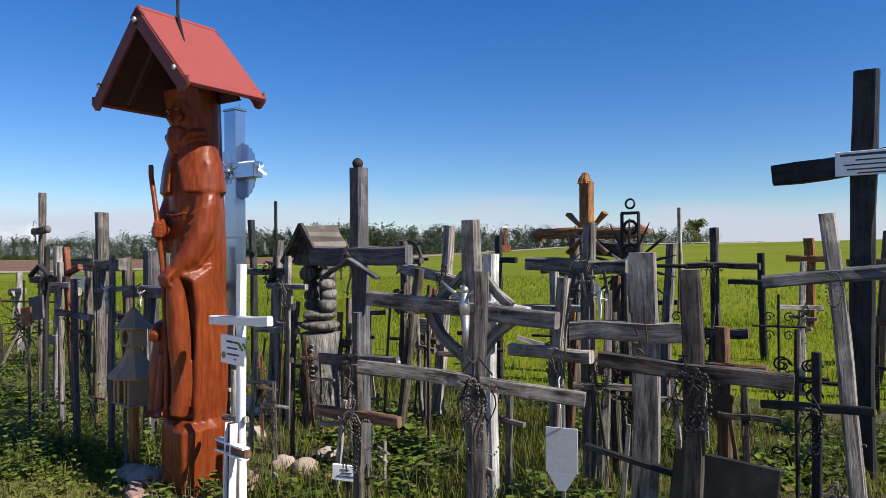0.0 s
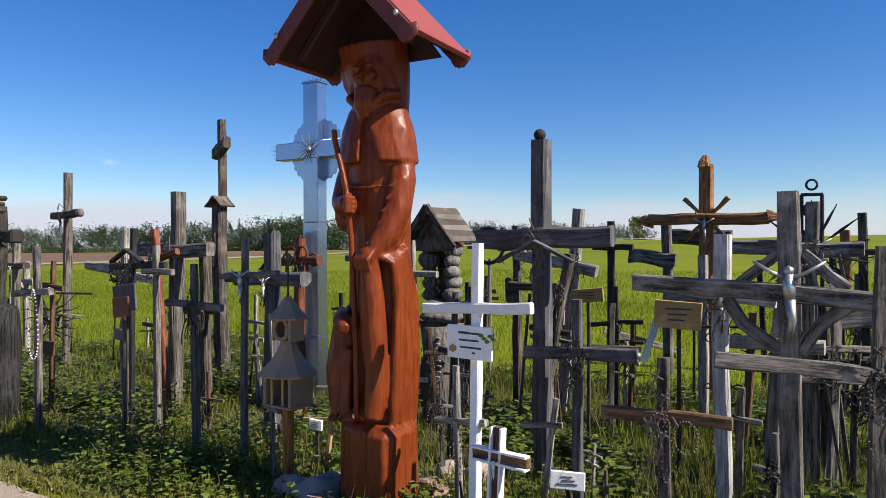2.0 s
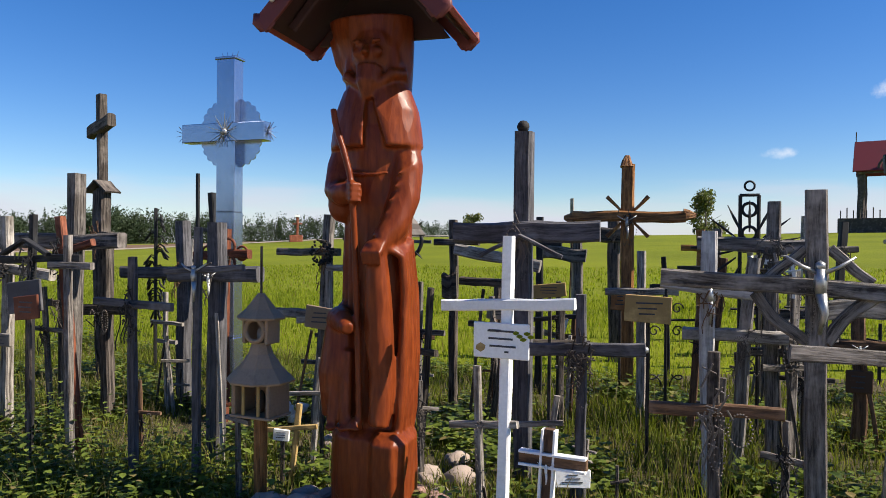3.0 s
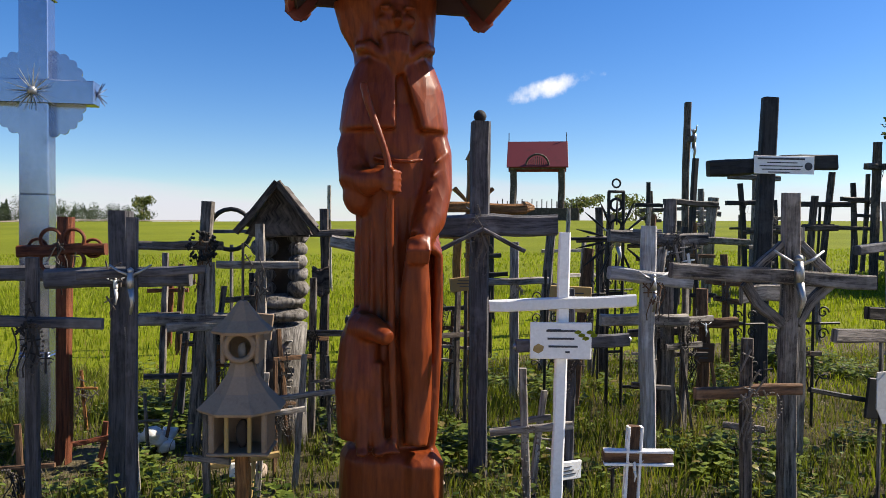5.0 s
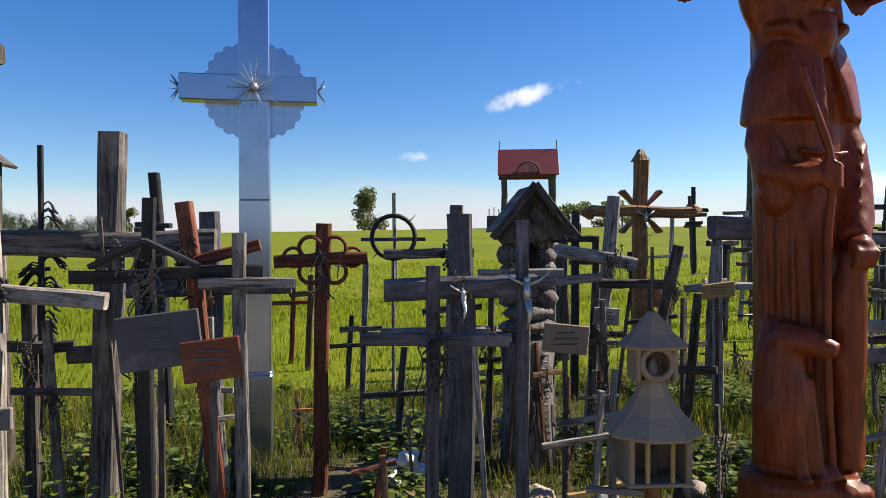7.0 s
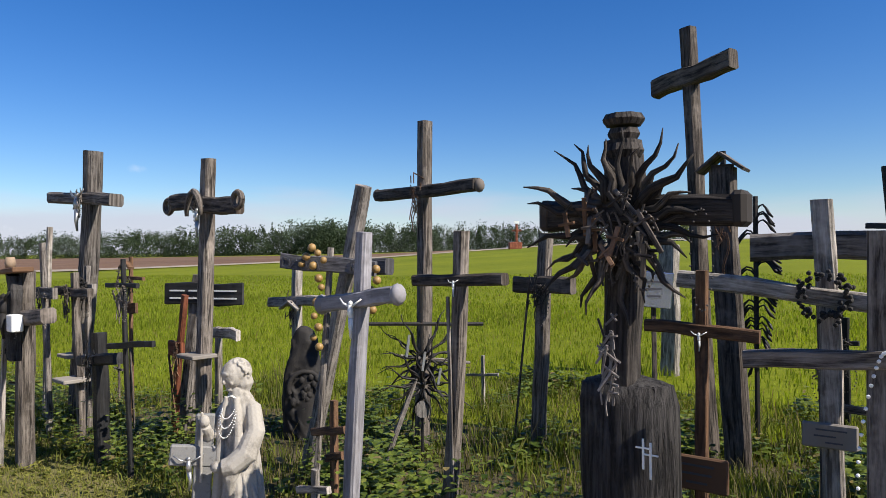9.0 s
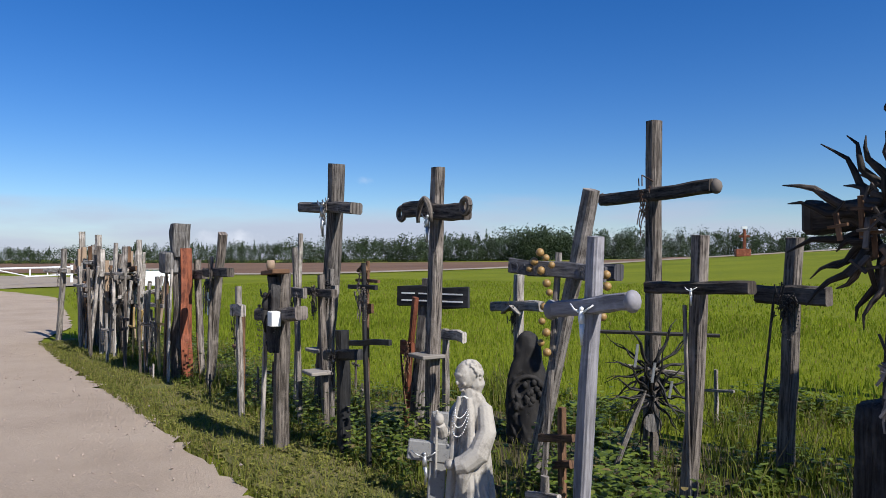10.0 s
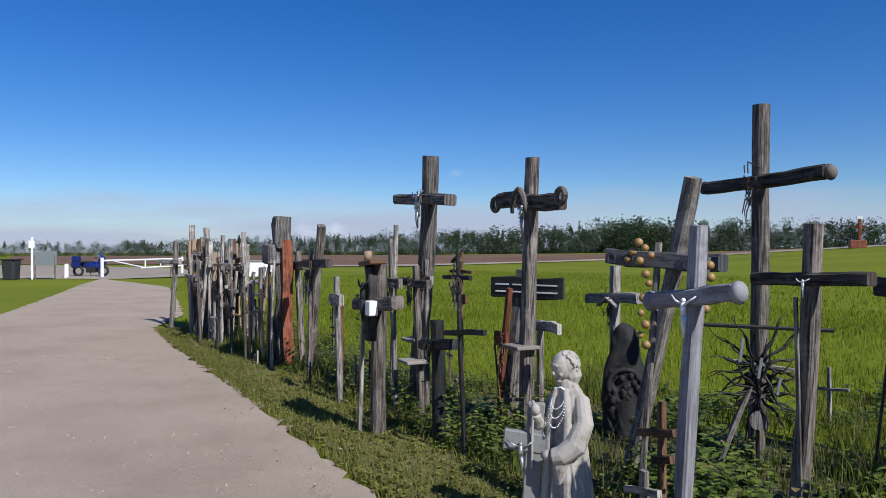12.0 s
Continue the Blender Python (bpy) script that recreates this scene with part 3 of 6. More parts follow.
def tree_mesh(seed, height, crown_r, crown_h, leaves, leaf, v, f, x, y, z, round_=True):
    """Adds a crown of small leaf clumps with an uneven outline."""
    rnd = random.Random(seed)
    lobes = [(Vector((rnd.gauss(0, .38), rnd.gauss(0, .38), rnd.uniform(-.75, .8))), rnd.uniform(.3, .55)) for _ in range(9)]
    for _ in range(leaves):
        c, r = rnd.choice(lobes)
        d = Vector((rnd.gauss(0, 1), rnd.gauss(0, 1), rnd.gauss(0, 1))).normalized() * r * rnd.random() ** 0.4
        p = c + d
        if not round_:
            k = max(0.12, 0.55 - p.z * 0.5)
            p = Vector((p.x * k * 1.4, p.y * k * 1.4, p.z))
        o = Vector((x + p.x * crown_r, y + p.y * crown_r, z + height - crown_h * 0.5 + p.z * crown_h * 0.5))
        n = Vector((rnd.gauss(0, 1), rnd.gauss(0, 1), rnd.gauss(0, 1))).normalized()
        u = n.orthogonal().normalized() * leaf * rnd.uniform(.6, 1.3)
        w = n.cross(u) * rnd.uniform(.5, .9)
        i = len(v)
        v.extend([tuple(o - u), tuple(o + w), tuple(o + u), tuple(o - w * 0.8)])
        f.append((i, i + 1, i + 2, i + 3))


def tree(label, x, y, height, crown_r, leaves, leaf, seed):
    z = rise(x, y)
    rnd = random.Random(seed)
    e = thing("tree", label, "tree", x, y, z)
    bm = bmesh.new()
    top = Vector((rnd.uniform(-.05, .05) * height, rnd.uniform(-.05, .05) * height, height * 0.8))
    tube([(0, 0, -0.1), top * 0.3, top * 0.65, top], [height * 0.028, height * 0.022, height * 0.014, height * 0.004], 8, bm)
    for k in range(9):
        s = rnd.uniform(0.28, 0.8)
        a = rnd.uniform(0, math.tau)
        o = top * s
        q = o + Vector((math.cos(a), math.sin(a), rnd.uniform(.4, 1.1))) * crown_r * rnd.uniform(.5, .8)
        tube([o, (o + q) / 2 + Vector((0, 0, .05 * height * .3)), q], [height * 0.01, height * 0.006, height * 0.002], 5, bm)
    part("trunk", bm, BARK, e)
    v, f = [], []
    tree_mesh(seed, height, crown_r, height * 0.92, leaves, leaf, v, f, 0, 0, 0)
    me = bpy.data.meshes.new("crown")
    me.from_pydata(v, [], f)
    me.materials.append(CROWN)
    ob = new("crown", me)
    ob.parent = e


def wood_edge(name, yaw0, yaw1, dist, height, count, seed, label, leaf=0.29, leaves=560):
    """A far belt of trees seen as one dark edge."""
    rnd = random.Random(seed)
    v, f = [], []
    for k in range(count):
        s = (k + rnd.random()) / count
        a = radians(yaw0 + (yaw1 - yaw0) * s)
        d = (dist[0] + (dist[1] - dist[0]) * s) * rnd.uniform(0.97, 1.06)
        hgt = 0.63 * (height[0] + (height[1] - height[0]) * s) * rnd.uniform(0.78, 1.08)
        x, y = -5 - math.sin(a) * d, 4 + math.cos(a) * d
        tree_mesh(seed + k, hgt, hgt * rnd.uniform(.45, .62), hgt * 1.3, leaves, leaf * hgt / 10, v, f, x, y, rise(x, y), rnd.random() < 0.8)
    cloud_mesh(name, v, f, FOREST, label, "woodland")


wood_edge("far_wood", 80, 44, (330, 320), (9, 9), 170, 100, "dark green far wood edge behind the fields")
wood_edge("far_wood", 46, 4, (300, 260), (9.5, 19), 250, 400, "dark green mixed wood beyond the ploughed field")
wood_edge("far_wood", 8, -22, (260, 300), (19, 13), 170, 800, "dark spruce wood on the rise")
wood_edge("far_wood", -20, -75, (420, 420), (6, 7), 90, 1200, "thin dark tree belt on the horizon", 0.55, 240)
tree("lone round broadleaf tree in the green field", 92, 118, 9.0, 4.6, 2600, 0.3, 21)
tree("small round tree on the horizon", 51, 142, 5.2, 2.2, 900, 0.26, 22)
tree("bushy roadside tree far across the field", 112, 82, 6.0, 4.4, 1300, 0.28, 23)
tree("bushy tree beside another on the horizon", 118, 73, 5.5, 4.5, 1300, 0.28, 24)
tree("leafy birch above the crowded crosses", 14.6, 4.7, 4.2, 1.7, 12000, 0.05, 25)
tree("broad birch at the foot of the hill", 14.4, 2.7, 4.3, 1.8, 12000, 0.05, 26)
tree("dense willow behind the crowded crosses", 18.0, 4.4, 4.6, 2.1, 10000, 0.06, 27)


# ---- crosses ----
serial = [0]


def figure_bm(h, y=0.0, droop=0.12):
    """A plain small crucifix figure, arms spread, hung from its top."""
    bm = bmesh.new()
    ball((0, y, h * 0.34), h * 0.075, bm, 1)
    tube([(0, y, h * 0.30), (0, y - .01 * h, h * 0.12), (0.01 * h, y, -h * 0.06)], [h * .06, h * .085, h * .07], 6, bm)
    tube([(0.01 * h, y, -h * 0.04), (0.05 * h, y - .05 * h, -h * 0.3), (0, y, -h * 0.58)], [h * .075, h * .05, h * .028], 6, bm)
    for s in (-1, 1):
        tube([(s * h * .05, y, h * .25), (s * h * .22, y - .01, h * (.28 + droop * .4)), (s * h * .42, y, h * (.34 + droop))], [h * .035, h * .028, h * .02], 5, bm)
    return bm


def bead_string(points, r, bm, every=None):
    pts = [Vector(p) for p in points]
    for p in pts:
        made = bmesh.ops.create_icosphere(bm, subdivisions=1, radius=r)["verts"]
        for v in made:
            v.co += p
    return bm


def bundle_bm(n, w, drop, rnd, y):
    """Small crosses, sticks and strings tied in a bunch."""
    bm = bmesh.new()
    for _ in range(n):
        x, z = rnd.gauss(0, w * .6), rnd.gauss(-drop * .1, drop * .3)
        l = rnd.uniform(.02, .07)
        tilt = rnd.gauss(0, .5)
        d = Vector((math.sin(tilt), rnd.uniform(-.2, .2), math.cos(tilt)))
        o = Vector((x, y - rnd.uniform(0, .035), z))
        beam(o - d * l, o + d * l * .6, .008, .006, seg=1, bm=bm, wob=0, seed=rnd.random() * 9)
        if rnd.random() < .6:
            s = Vector((d.z, 0, -d.x))
            beam(o + d * l * .15 - s * l * .45, o + d * l * .15 + s * l * .45, .008, .006, side=(0, 1, 0), seg=1, bm=bm, wob=0)
    for _ in range(n // 4):
        x0, dl = rnd.gauss(0, w * .5), rnd.uniform(.5, 1.3) * drop
        pts = [(x0 + .02 * math.sin(i * .9), y - .012, -dl * i / 6) for i in range(7)]
        tube(pts, .0035, 4, bm)
    return bm


def cross(label, x, y, h, w, yaw, lean, arms, mat, armmat=None, figure=None, bundle=0, rosary=0, rooflet=None, braces=0, cord=0, ball=None, rays=0,
          cap=0, balls=0, charms=0, edge=0, loops=0, plaque=None, wreath=0, roofcap=0, hood=0, shelf=0, box=0, roundend=0, knob=0, name="wooden_cross", group="crosses", depth=None):
    """A post with one or more crossbars, in local x (along the bars), y (away from the path) and z."""
    serial[0] += 1
    k = serial[0]
    rnd = random.Random(k)
    e = thing(name, label, "cross", x, y, rise(x, y), yaw, group)
    d = depth or max(0.02, min(w * (0.9 if w > .07 else 0.75), 0.13))
    ly = rnd.uniform(-.02, .02) * h
    top = Vector((lean, ly, h))

    def on(z):
        return top * (z / h)
    part("post", beam((0, 0, -0.06), top, w, d, seg=9, seed=k, taper=rnd.uniform(.9, 1.0), bow=rnd.uniform(-.006, .006) * h), mat, e)
    for i, (z, l, r, th, tilt) in enumerate(arms):
        m = (l + r) / 2
        c = on(z)
        yy = c.y - d * 0.25
        sl = tilt / max(.01, r - l)
        a, b = Vector((l, yy, z - tilt / 2)), Vector((r, yy, z + tilt / 2))
        part("crossbar", beam(a, b, th, d * (0.95 if i else 0.9), side=(0, 0, 1), seg=7, seed=k + 50 + i), armmat or mat, e)
        if roundend or knob:
            for q, s in ((a, -1), (b, 1)):
                bm = globals_ball(q + Vector((s * th * .1, 0, 0)), th * (.56 if roundend else .66), squash=(.75, .8, 1))
                part("beam_end", bm, mat, e, smooth=True)
        if balls:
            for q in (a, b):
                part("ball_end", globals_ball(q, .018), CHROME, e, "small chrome ball", True)
    if arms:
        z0 = arms[0][0]
        c0 = on(z0)
    else:
        z0, c0 = h * .8, on(h * .8)
    fy = c0.y - d * 0.75 - 0.004
    if figure:
        figure = (figure[0], figure[1] * .72)
        ob = part("figure", figure_bm(figure[1], 0), CHROME if figure[1] > .2 else PLASTIC, e, "small cast crucifix figure", True)
        ob.location = (c0.x, fy - figure[1] * .06, z0 + figure[0] - figure[1] * .2)
    if bundle:
        tagged(part("votive_tangle", bundle_bm(bundle, .06, .2, rnd, 0), rnd.choice([DARK, BEADS, DARKBRONZE, IRON]), e, "bunch of tiny crosses and cords"), kind="stuff").location = (c0.x, fy, z0 - .02)
        tagged(part("bead_string", hang_bm(rnd, 3, .12, .26), BEADS, e, "hanging strings of prayer beads"), kind="stuff").location = (c0.x, fy - .012, z0)
    if h > .8 and w > .03 and name == "wooden_cross" and mat not in (WHITE, BLACK):
        if rnd.random() < .4 and not bundle:
            tagged(part("votive_tangle", bundle_bm(rnd.randint(6, 16), .05, .22, rnd, 0), rnd.choice([DARK, BEADS, DARKBRONZE, BROWN]), e, "bunch of tiny crosses and cords"), kind="stuff").location = (c0.x, fy, z0 - .03)
        for q in range(rnd.choice((0, 0, 0, 1))):
            s, tall = rnd.choice((-1, 1)), h * rnd.uniform(.35, .8)
            foot = s * (w * .6 + rnd.uniform(.02, .14))
            part("leaning_lath", beam((foot, -d * .7, -.03), (s * w * rnd.uniform(0, .6), on(tall).y - d * .7, tall), rnd.uniform(.014, .03), .012, seg=3, seed=k + q), rnd.choice([PALE, GREY, DARK, BROWN]), e, "thin lath leaning on the post")
    for q in range(charms):
        cx, cz, cl = rnd.uniform(-.16, .16), z0 - rnd.uniform(.0, .16), rnd.uniform(.12, .26)
        ct = rnd.gauss(0, .14)
        o, u = Vector((c0.x + cx, fy - .02 - .012 * (q % 3), cz)), Vector((math.sin(ct), 0, -math.cos(ct)))
        bm = beam(o, o + u * cl, .02, .01, seg=1, wob=0, seed=q)
        sv = Vector((-u.z, 0, u.x))
        beam(o + u * cl * .3 - sv * cl * .25, o + u * cl * .3 + sv * cl * .25, .018, .01, side=(0, 1, 0), seg=1, wob=0, seed=q + 3, bm=bm)
        part("hanging_cross", bm, rnd.choice([PALE, PALE, PLASTIC, GREY, DARK]), e, "small cross hung on a cord")
    if cord:
        tagged(part("bead_string", hang_bm(rnd, 2, .08, .3), BEADS, e, "hanging strings of prayer beads"), kind="stuff").location = (c0.x, fy - .01, z0 + .02)
    if rosary:
        bm = bmesh.new()
        n = 44
        pts = []
        for i in range(n):
            a = math.tau * i / n
            pts.append((math.sin(a) * .055 * (1.2 - .5 * math.cos(a)), 0, -rosary * .5 + math.cos(a) * rosary * .5))
        tagged(part("rosary", bead_string(pts, .0065, bm), PLASTIC, e, "white bead rosary"), kind="stuff").location = (c0.x + .02, fy - .006, z0 + .03)
    if rooflet:
        zz, wd = rooflet
        for s in (-1, 1):
            part("canopy_board", beam((c0.x, fy - .02, zz + wd * .45), (c0.x + s * wd, fy - .02, zz - wd * .05), .022, .05, side=(0, 0, 1), seg=3, seed=k + s), mat, e)
    if braces:
        for s in (-1, 1):
            part("brace", beam((c0.x + s * .04, c0.y, z0 - .25), (c0.x + s * .26, c0.y, z0 - .03), .055, d * .7, side=(0, 0, 1), seg=5, seed=k + s, bow=.025 * s), mat, e, "curved wooden brace")
            part("brace", beam((c0.x + s * .05, c0.y, z0 + .17), (c0.x + s * .22, c0.y, z0 + .02), .045, d * .6, side=(0, 0, 1), seg=5, seed=k + s + 7), mat, e, "curved wooden brace")
    if ball:
        part("ball_top", globals_ball(top + Vector((0, 0, ball * .8)), ball), DARKBRONZE, e, "dark turned ball", True)
    if rays:
        for q in range(rays):
            a = radians(45 + 90 * q)
            o = Vector((c0.x, c0.y, z0))
            u = Vector((math.cos(a), 0, math.sin(a)))
            part("ray", beam(o + u * w * .5, o + u * w * 2.1, w * .45, .02, side=(0, 1, 0), seg=2, seed=q, taper=1.9), mat, e, "fanned carved ray")
    if cap:
        for q, u in ((top, Vector((0, 0, 1))), (Vector((arms[0][1], c0.y, z0)), Vector((-1, 0, 0))), (Vector((arms[0][2], c0.y, z0)), Vector((1, 0, 0)))):
            part("pointed_end", beam(q - u * .02, q + u * .09, w * 1.25, d * 1.1, side=(0, 1, 0), seg=2, seed=3, taper=.35), mat, e)
    if edge:
        for s in (-1, 1):
            part("white_strip", beam((s * w * .5, -d * .35, -.02), (top.x + s * w * .5, top.y - d * .35, h), .011, d, seg=3, seed=s), WHITE, e, "whitish edge strip")
            a = arms[0]
            part("white_strip", beam((a[1], fy + d * .4, z0 + s * a[3] * .5), (a[2], fy + d * .4, z0 + s * a[3] * .5), .011, d, side=(0, 0, 1), seg=3, seed=s), WHITE, e, "whitish edge strip")
    if loops:
        for sx, sz in ((-1, 1), (1, 1), (-1, -1), (1, -1)):
            part("carved_loop", hoop((c0.x + sx * w * .8, fy + .02, z0 + sz * w * .8), w * .75, .012), mat, e, "bent wooden loop", True)
        for s in (-1, 1):
            part("carved_loop", hoop((c0.x + s * .17, c0.y, z0 + .015), .055, .01), mat, e, "bent wooden loop", True)
    if plaque:
        z, pw, ph = plaque
        c = on(z)
        p = part("plaque", slab((c.x, c.y - d * .5 - .014, z), (pw, .022, ph)), mat, e, "wooden name board")
        for q in range(3):
            part("lettering", slab((c.x + rnd.uniform(-.1, .1) * pw, c.y - d * .5 - .027, z + ph * (.25 - .25 * q)), (pw * rnd.uniform(.3, .6), .003, ph * .06), bev=0), INK, p, "line of faded lettering")
    if wreath:
        bm = bmesh.new()
        for q in range(90):
            a = rnd.uniform(0, math.tau)
            r = .085 + rnd.gauss(0, .012)
            bead_string([(math.cos(a) * r, rnd.uniform(-.03, .01), math.sin(a) * r)], .011, bm)
        tagged(part("bead_wreath", bm, DARKBRONZE, e, "dark round wreath of beads"), kind="stuff").location = (c0.x, fy - .02, z0)
    if roofcap:
        for s in (-1, 1):
            part("roof_board", beam((top.x, top.y, h + .1), (top.x + s * w * .95, top.y, h - .02), .02, w * 1.3, side=(0, 0, 1), seg=2, seed=s), mat, e)
        part("back_board", slab((top.x, top.y, h - .03), (w * .9, .03, .12)), mat, e)
    if hood:
        for s in (-1, 1):
            pts = [(c0.x + s * w * .95 * math.sin(q * .35), fy - .04, z0 + .09 - w * 1.0 * (1 - math.cos(q * .35)) - q * .012) for q in range(6)]
            part("canopy_board", tube(pts, [.02, .024, .024, .022, .018, .014], 6), mat, e, "curved canopy board", True)
            part("beam_end", hoop((c0.x + s * (arms[0][2] - .05), fy + .02, z0), arms[0][3] * .42, .022), mat, e, "turned end ring", True)
    if shelf:
        part("shelf", slab((on(shelf).x, on(shelf).y - .06, shelf), (.24, .2, .03)), PALE, e, "small pale shelf")
    if box:
        part("box", slab((c0.x + .16, fy - .03, z0 - .02), (.11, .07, .11)), PLASTIC, e, "small white box")
    return e


def globals_ball(c, r, squash=(1, 1, 1)):
    bm = bmesh.new()
    for v in bmesh.ops.create_icosphere(bm, subdivisions=2, radius=r)["verts"]:
        v.co = Vector(c) + Vector((v.co.x * squash[0], v.co.y * squash[1], v.co.z * squash[2]))
    return bm


def hang_bm(rnd, n, w, drop):
    """Strings of beads looped over a crossing."""
    bm = bmesh.new()
    for _ in range(n):
        c, dl, ww = rnd.gauss(0, w * .4), drop * rnd.uniform(.5, 1.2), rnd.uniform(.02, .05)
        pts = [(c + ww * math.sin(math.tau * i / 26), -.008 * rnd.random(), -dl * .5 * (1 - math.cos(math.tau * i / 26))) for i in range(26)]
        bead_string(pts, rnd.uniform(.0035, .006), bm)
    return bm


cross("tall grey plank cross with a ball on top", -0.58, 5.05, 2.19, 0.111, -36, -0.01, [(1.56, -0.45, 0.47, 0.130, 0.00)], SLATE, ball=.04, rooflet=(1.42,.26), cord=1)
cross("pale weathered wooden cross leaning in the grass", 0.29, 4.37, 1.57, 0.085, -36, -0.01, [(1.24, -0.28, 0.27, 0.085, -0.06)], CHALK, figure=(-.02,.34))
cross("large grey cross with braces and a silver figure", 0.17, 3.48, 1.74, 0.09, -36, -0.03, [(1.30, -0.70, 0.45, 0.08, -0.06)], GREY, depth=.06, figure=(.05,.46), braces=1, cord=1)
cross("weathered grey cross hung with chains and beads", 0.13, 2.95, 1.50, 0.062, -20, 0.03, [(1.04, -0.53, 0.46, 0.06, -0.09)], GREY, bundle=16, cord=1, depth=.035)
cross("grey post cross with dark crossbar and cords", 1.08, 3.07, 1.49, 0.089, -30, -0.00, [(1.05, -0.41, 0.40, 0.074, -0.05)], DARK, bundle=12, cord=1, depth=.05)
cross("broad pale plank cross with a carved top", 1.07, 3.77, 1.57, 0.144, -30, 0.00, [(1.14, -0.41, 0.22, 0.105, 0.02)], PALE, depth=.045)
cross("varnished brown cross with carved rays and pointed cap", 1.43, 7.00, 2.23, 0.133, -36, 0.01, [(1.72, -0.52, 0.55, 0.105, -0.02)], ORANGE, rays=4, cap=1, figure=(-.05,.3), bundle=10)
cross("tall black painted cross with a white name plate", 2.77, 4.66, 2.69, 0.146, -40, 0.05, [(2.08, -0.53, 0.67, 0.141, 0.08)], BLACK, depth=.09)
cross("white painted cross with a printed plaque", -1.16, 4.02, 1.52, 0.056, -45, 0.02, [(1.20, -0.32, 0.34, 0.054, 0.03)], WHITE)
cross("small brown cross edged with white strips", -1.12, 3.69, 0.70, 0.054, -45, 0.03, [(0.57, -0.10, 0.19, 0.054, 0.01)], BROWN, edge=1, figure=(-.03,.12))
cross("dark thin post with a low brown crossbar", -0.42, 3.47, 1.03, 0.052, -36, -0.01, [(0.78, -0.27, 0.27, 0.052, 0.01)], DARK, armmat=BROWN, bundle=12)
cross("dark cross with chrome ball ends wrapped in cords", -0.54, 4.40, 1.21, 0.056, -36, 0.00, [(0.91, -0.31, 0.34, 0.07, 0.03)], SLATE, bundle=26, balls=1)
cross("black iron cross behind the wooden ones", 0.57, 7.18, 1.73, 0.070, -36, -0.00, [(1.48, -0.17, 0.22, 0.059, -0.00)], BLACK)
cross("pale post leaning with a dark crossbar", 2.04, 3.41, 1.72, 0.077, -25, -0.16, [(1.41, -0.45, 0.11, 0.066, 0.06)], PALE, cord=1, armmat=SLATE)
cross("dark wooden cross with two bars", 2.37, 6.05, 1.72, 0.073, -36, -0.05, [(1.39, -0.28, 0.33, 0.053, 0.00), (0.81, -0.11, 0.24, 0.087, 0.02)], DARK)
cross("slim dark iron cross in tall grass", 4.17, 9.13, 1.38, 0.088, -36, -0.05, [(1.00, -0.44, 0.11, 0.066, 0.01)], BLACK)
cross("small orange-brown wooden cross far back", 6.18, 11.85, 1.50, 0.162, -36, -0.02, [(1.16, -0.36, 0.27, 0.114, -0.00)], ORANGE)
cross("red-brown carved cross with looped ornament", -2.37, 7.01, 1.59, 0.086, -40, 0.04, [(1.38, -0.24, 0.29, 0.073, 0.02)], RED, loops=1)
cross("massive grey cross of squared timber", -3.51, 7.17, 2.01, 0.120, -38, 0.05, [(1.48, -0.72, 0.53, 0.122, 0.01)], GREY, cord=1)
cross("pale leaning cross wound with a bead wreath", -3.95, 7.20, 1.67, 0.080, -38, -0.04, [(1.28, -0.62, 0.46, 0.075, -0.12)], PALE, wreath=1, plaque=(.72,.2,.1))
cross("grey cross with bolts and a hanging bead rosary", -4.33, 6.40, 1.52, 0.061, -38, 0.01, [(1.15, -0.35, 0.23, 0.054, 0.04)], GREY, rosary=.55)
cross("tall dark leaning cross of rough beams", -3.55, 9.25, 3.08, 0.109, -66, -0.24, [(2.72, -0.55, 0.19, 0.137, 0.06)], DARK)
cross("dark post with a small plank roof", -3.49, 9.00, 2.01, 0.161, -38, -0.09, [], DARK, roofcap=1)
cross("black wooden cross hung with small crucifixes", -3.63, 6.41, 1.66, 0.051, -38, 0.01, [(1.36, -0.28, 0.45, 0.051, 0.02)], BLACK, bundle=16, rooflet=(1.4,.2))
cross("leaning red-brown cross with hanging cords", -3.31, 6.34, 1.65, 0.066, -38, -0.18, [(1.43, -0.20, 0.13, 0.049, 0.09)], RED, cord=1)
cross("grey plank cross with a cast figure", -2.54, 5.38, 1.57, 0.051, -38, -0.00, [(1.32, -0.24, 0.32, 0.037, 0.03)], SLATE, figure=(-.02,.3))
cross("broad grey plank cross with a pale figure", -2.43, 5.83, 1.61, 0.109, -38, -0.00, [(1.27, -0.35, 0.35, 0.099, 0.02)], SLATE, figure=(-.02,.2))
cross("bluish grey slat cross with ornaments", -2.90, 5.56, 1.39, 0.056, -38, 0.01, [(1.11, -0.27, 0.30, 0.048, -0.02)], SLATE, bundle=12)
cross("pale slim cross with figure", -1.38, 6.27, 1.56, 0.063, -38, -0.00, [(1.29, -0.28, 0.25, 0.049, -0.00)], PALE)
cross("grey wooden cross in the front row", -3.33, 6.15, 1.52, 0.056, -38, -0.04, [(1.32, -0.19, 0.18, 0.048, -0.00)], GREY)
cross("pale leaning cross with a ragged crossbar", -0.07, 6.63, 1.83, 0.10, -38, 0.20, [(1.37, -0.40, 0.36, 0.10, -0.14)], PALE, bundle=14)
cross("thin pale pole in the field", 4.83, 14.20, 2.18, 0.080, -38, -0.05, [], PALE)
# OLD posts get DARK bars: shade of the sunless bar fronts, given as colour
cross("tall dark cross with rounded beam ends", -5.57, 9.75, 2.44, 0.101, -52, 0.07, [(1.92, -0.50, 0.66, 0.089, -0.01)], OLD, armmat=DARK, roundend=1, cord=1)
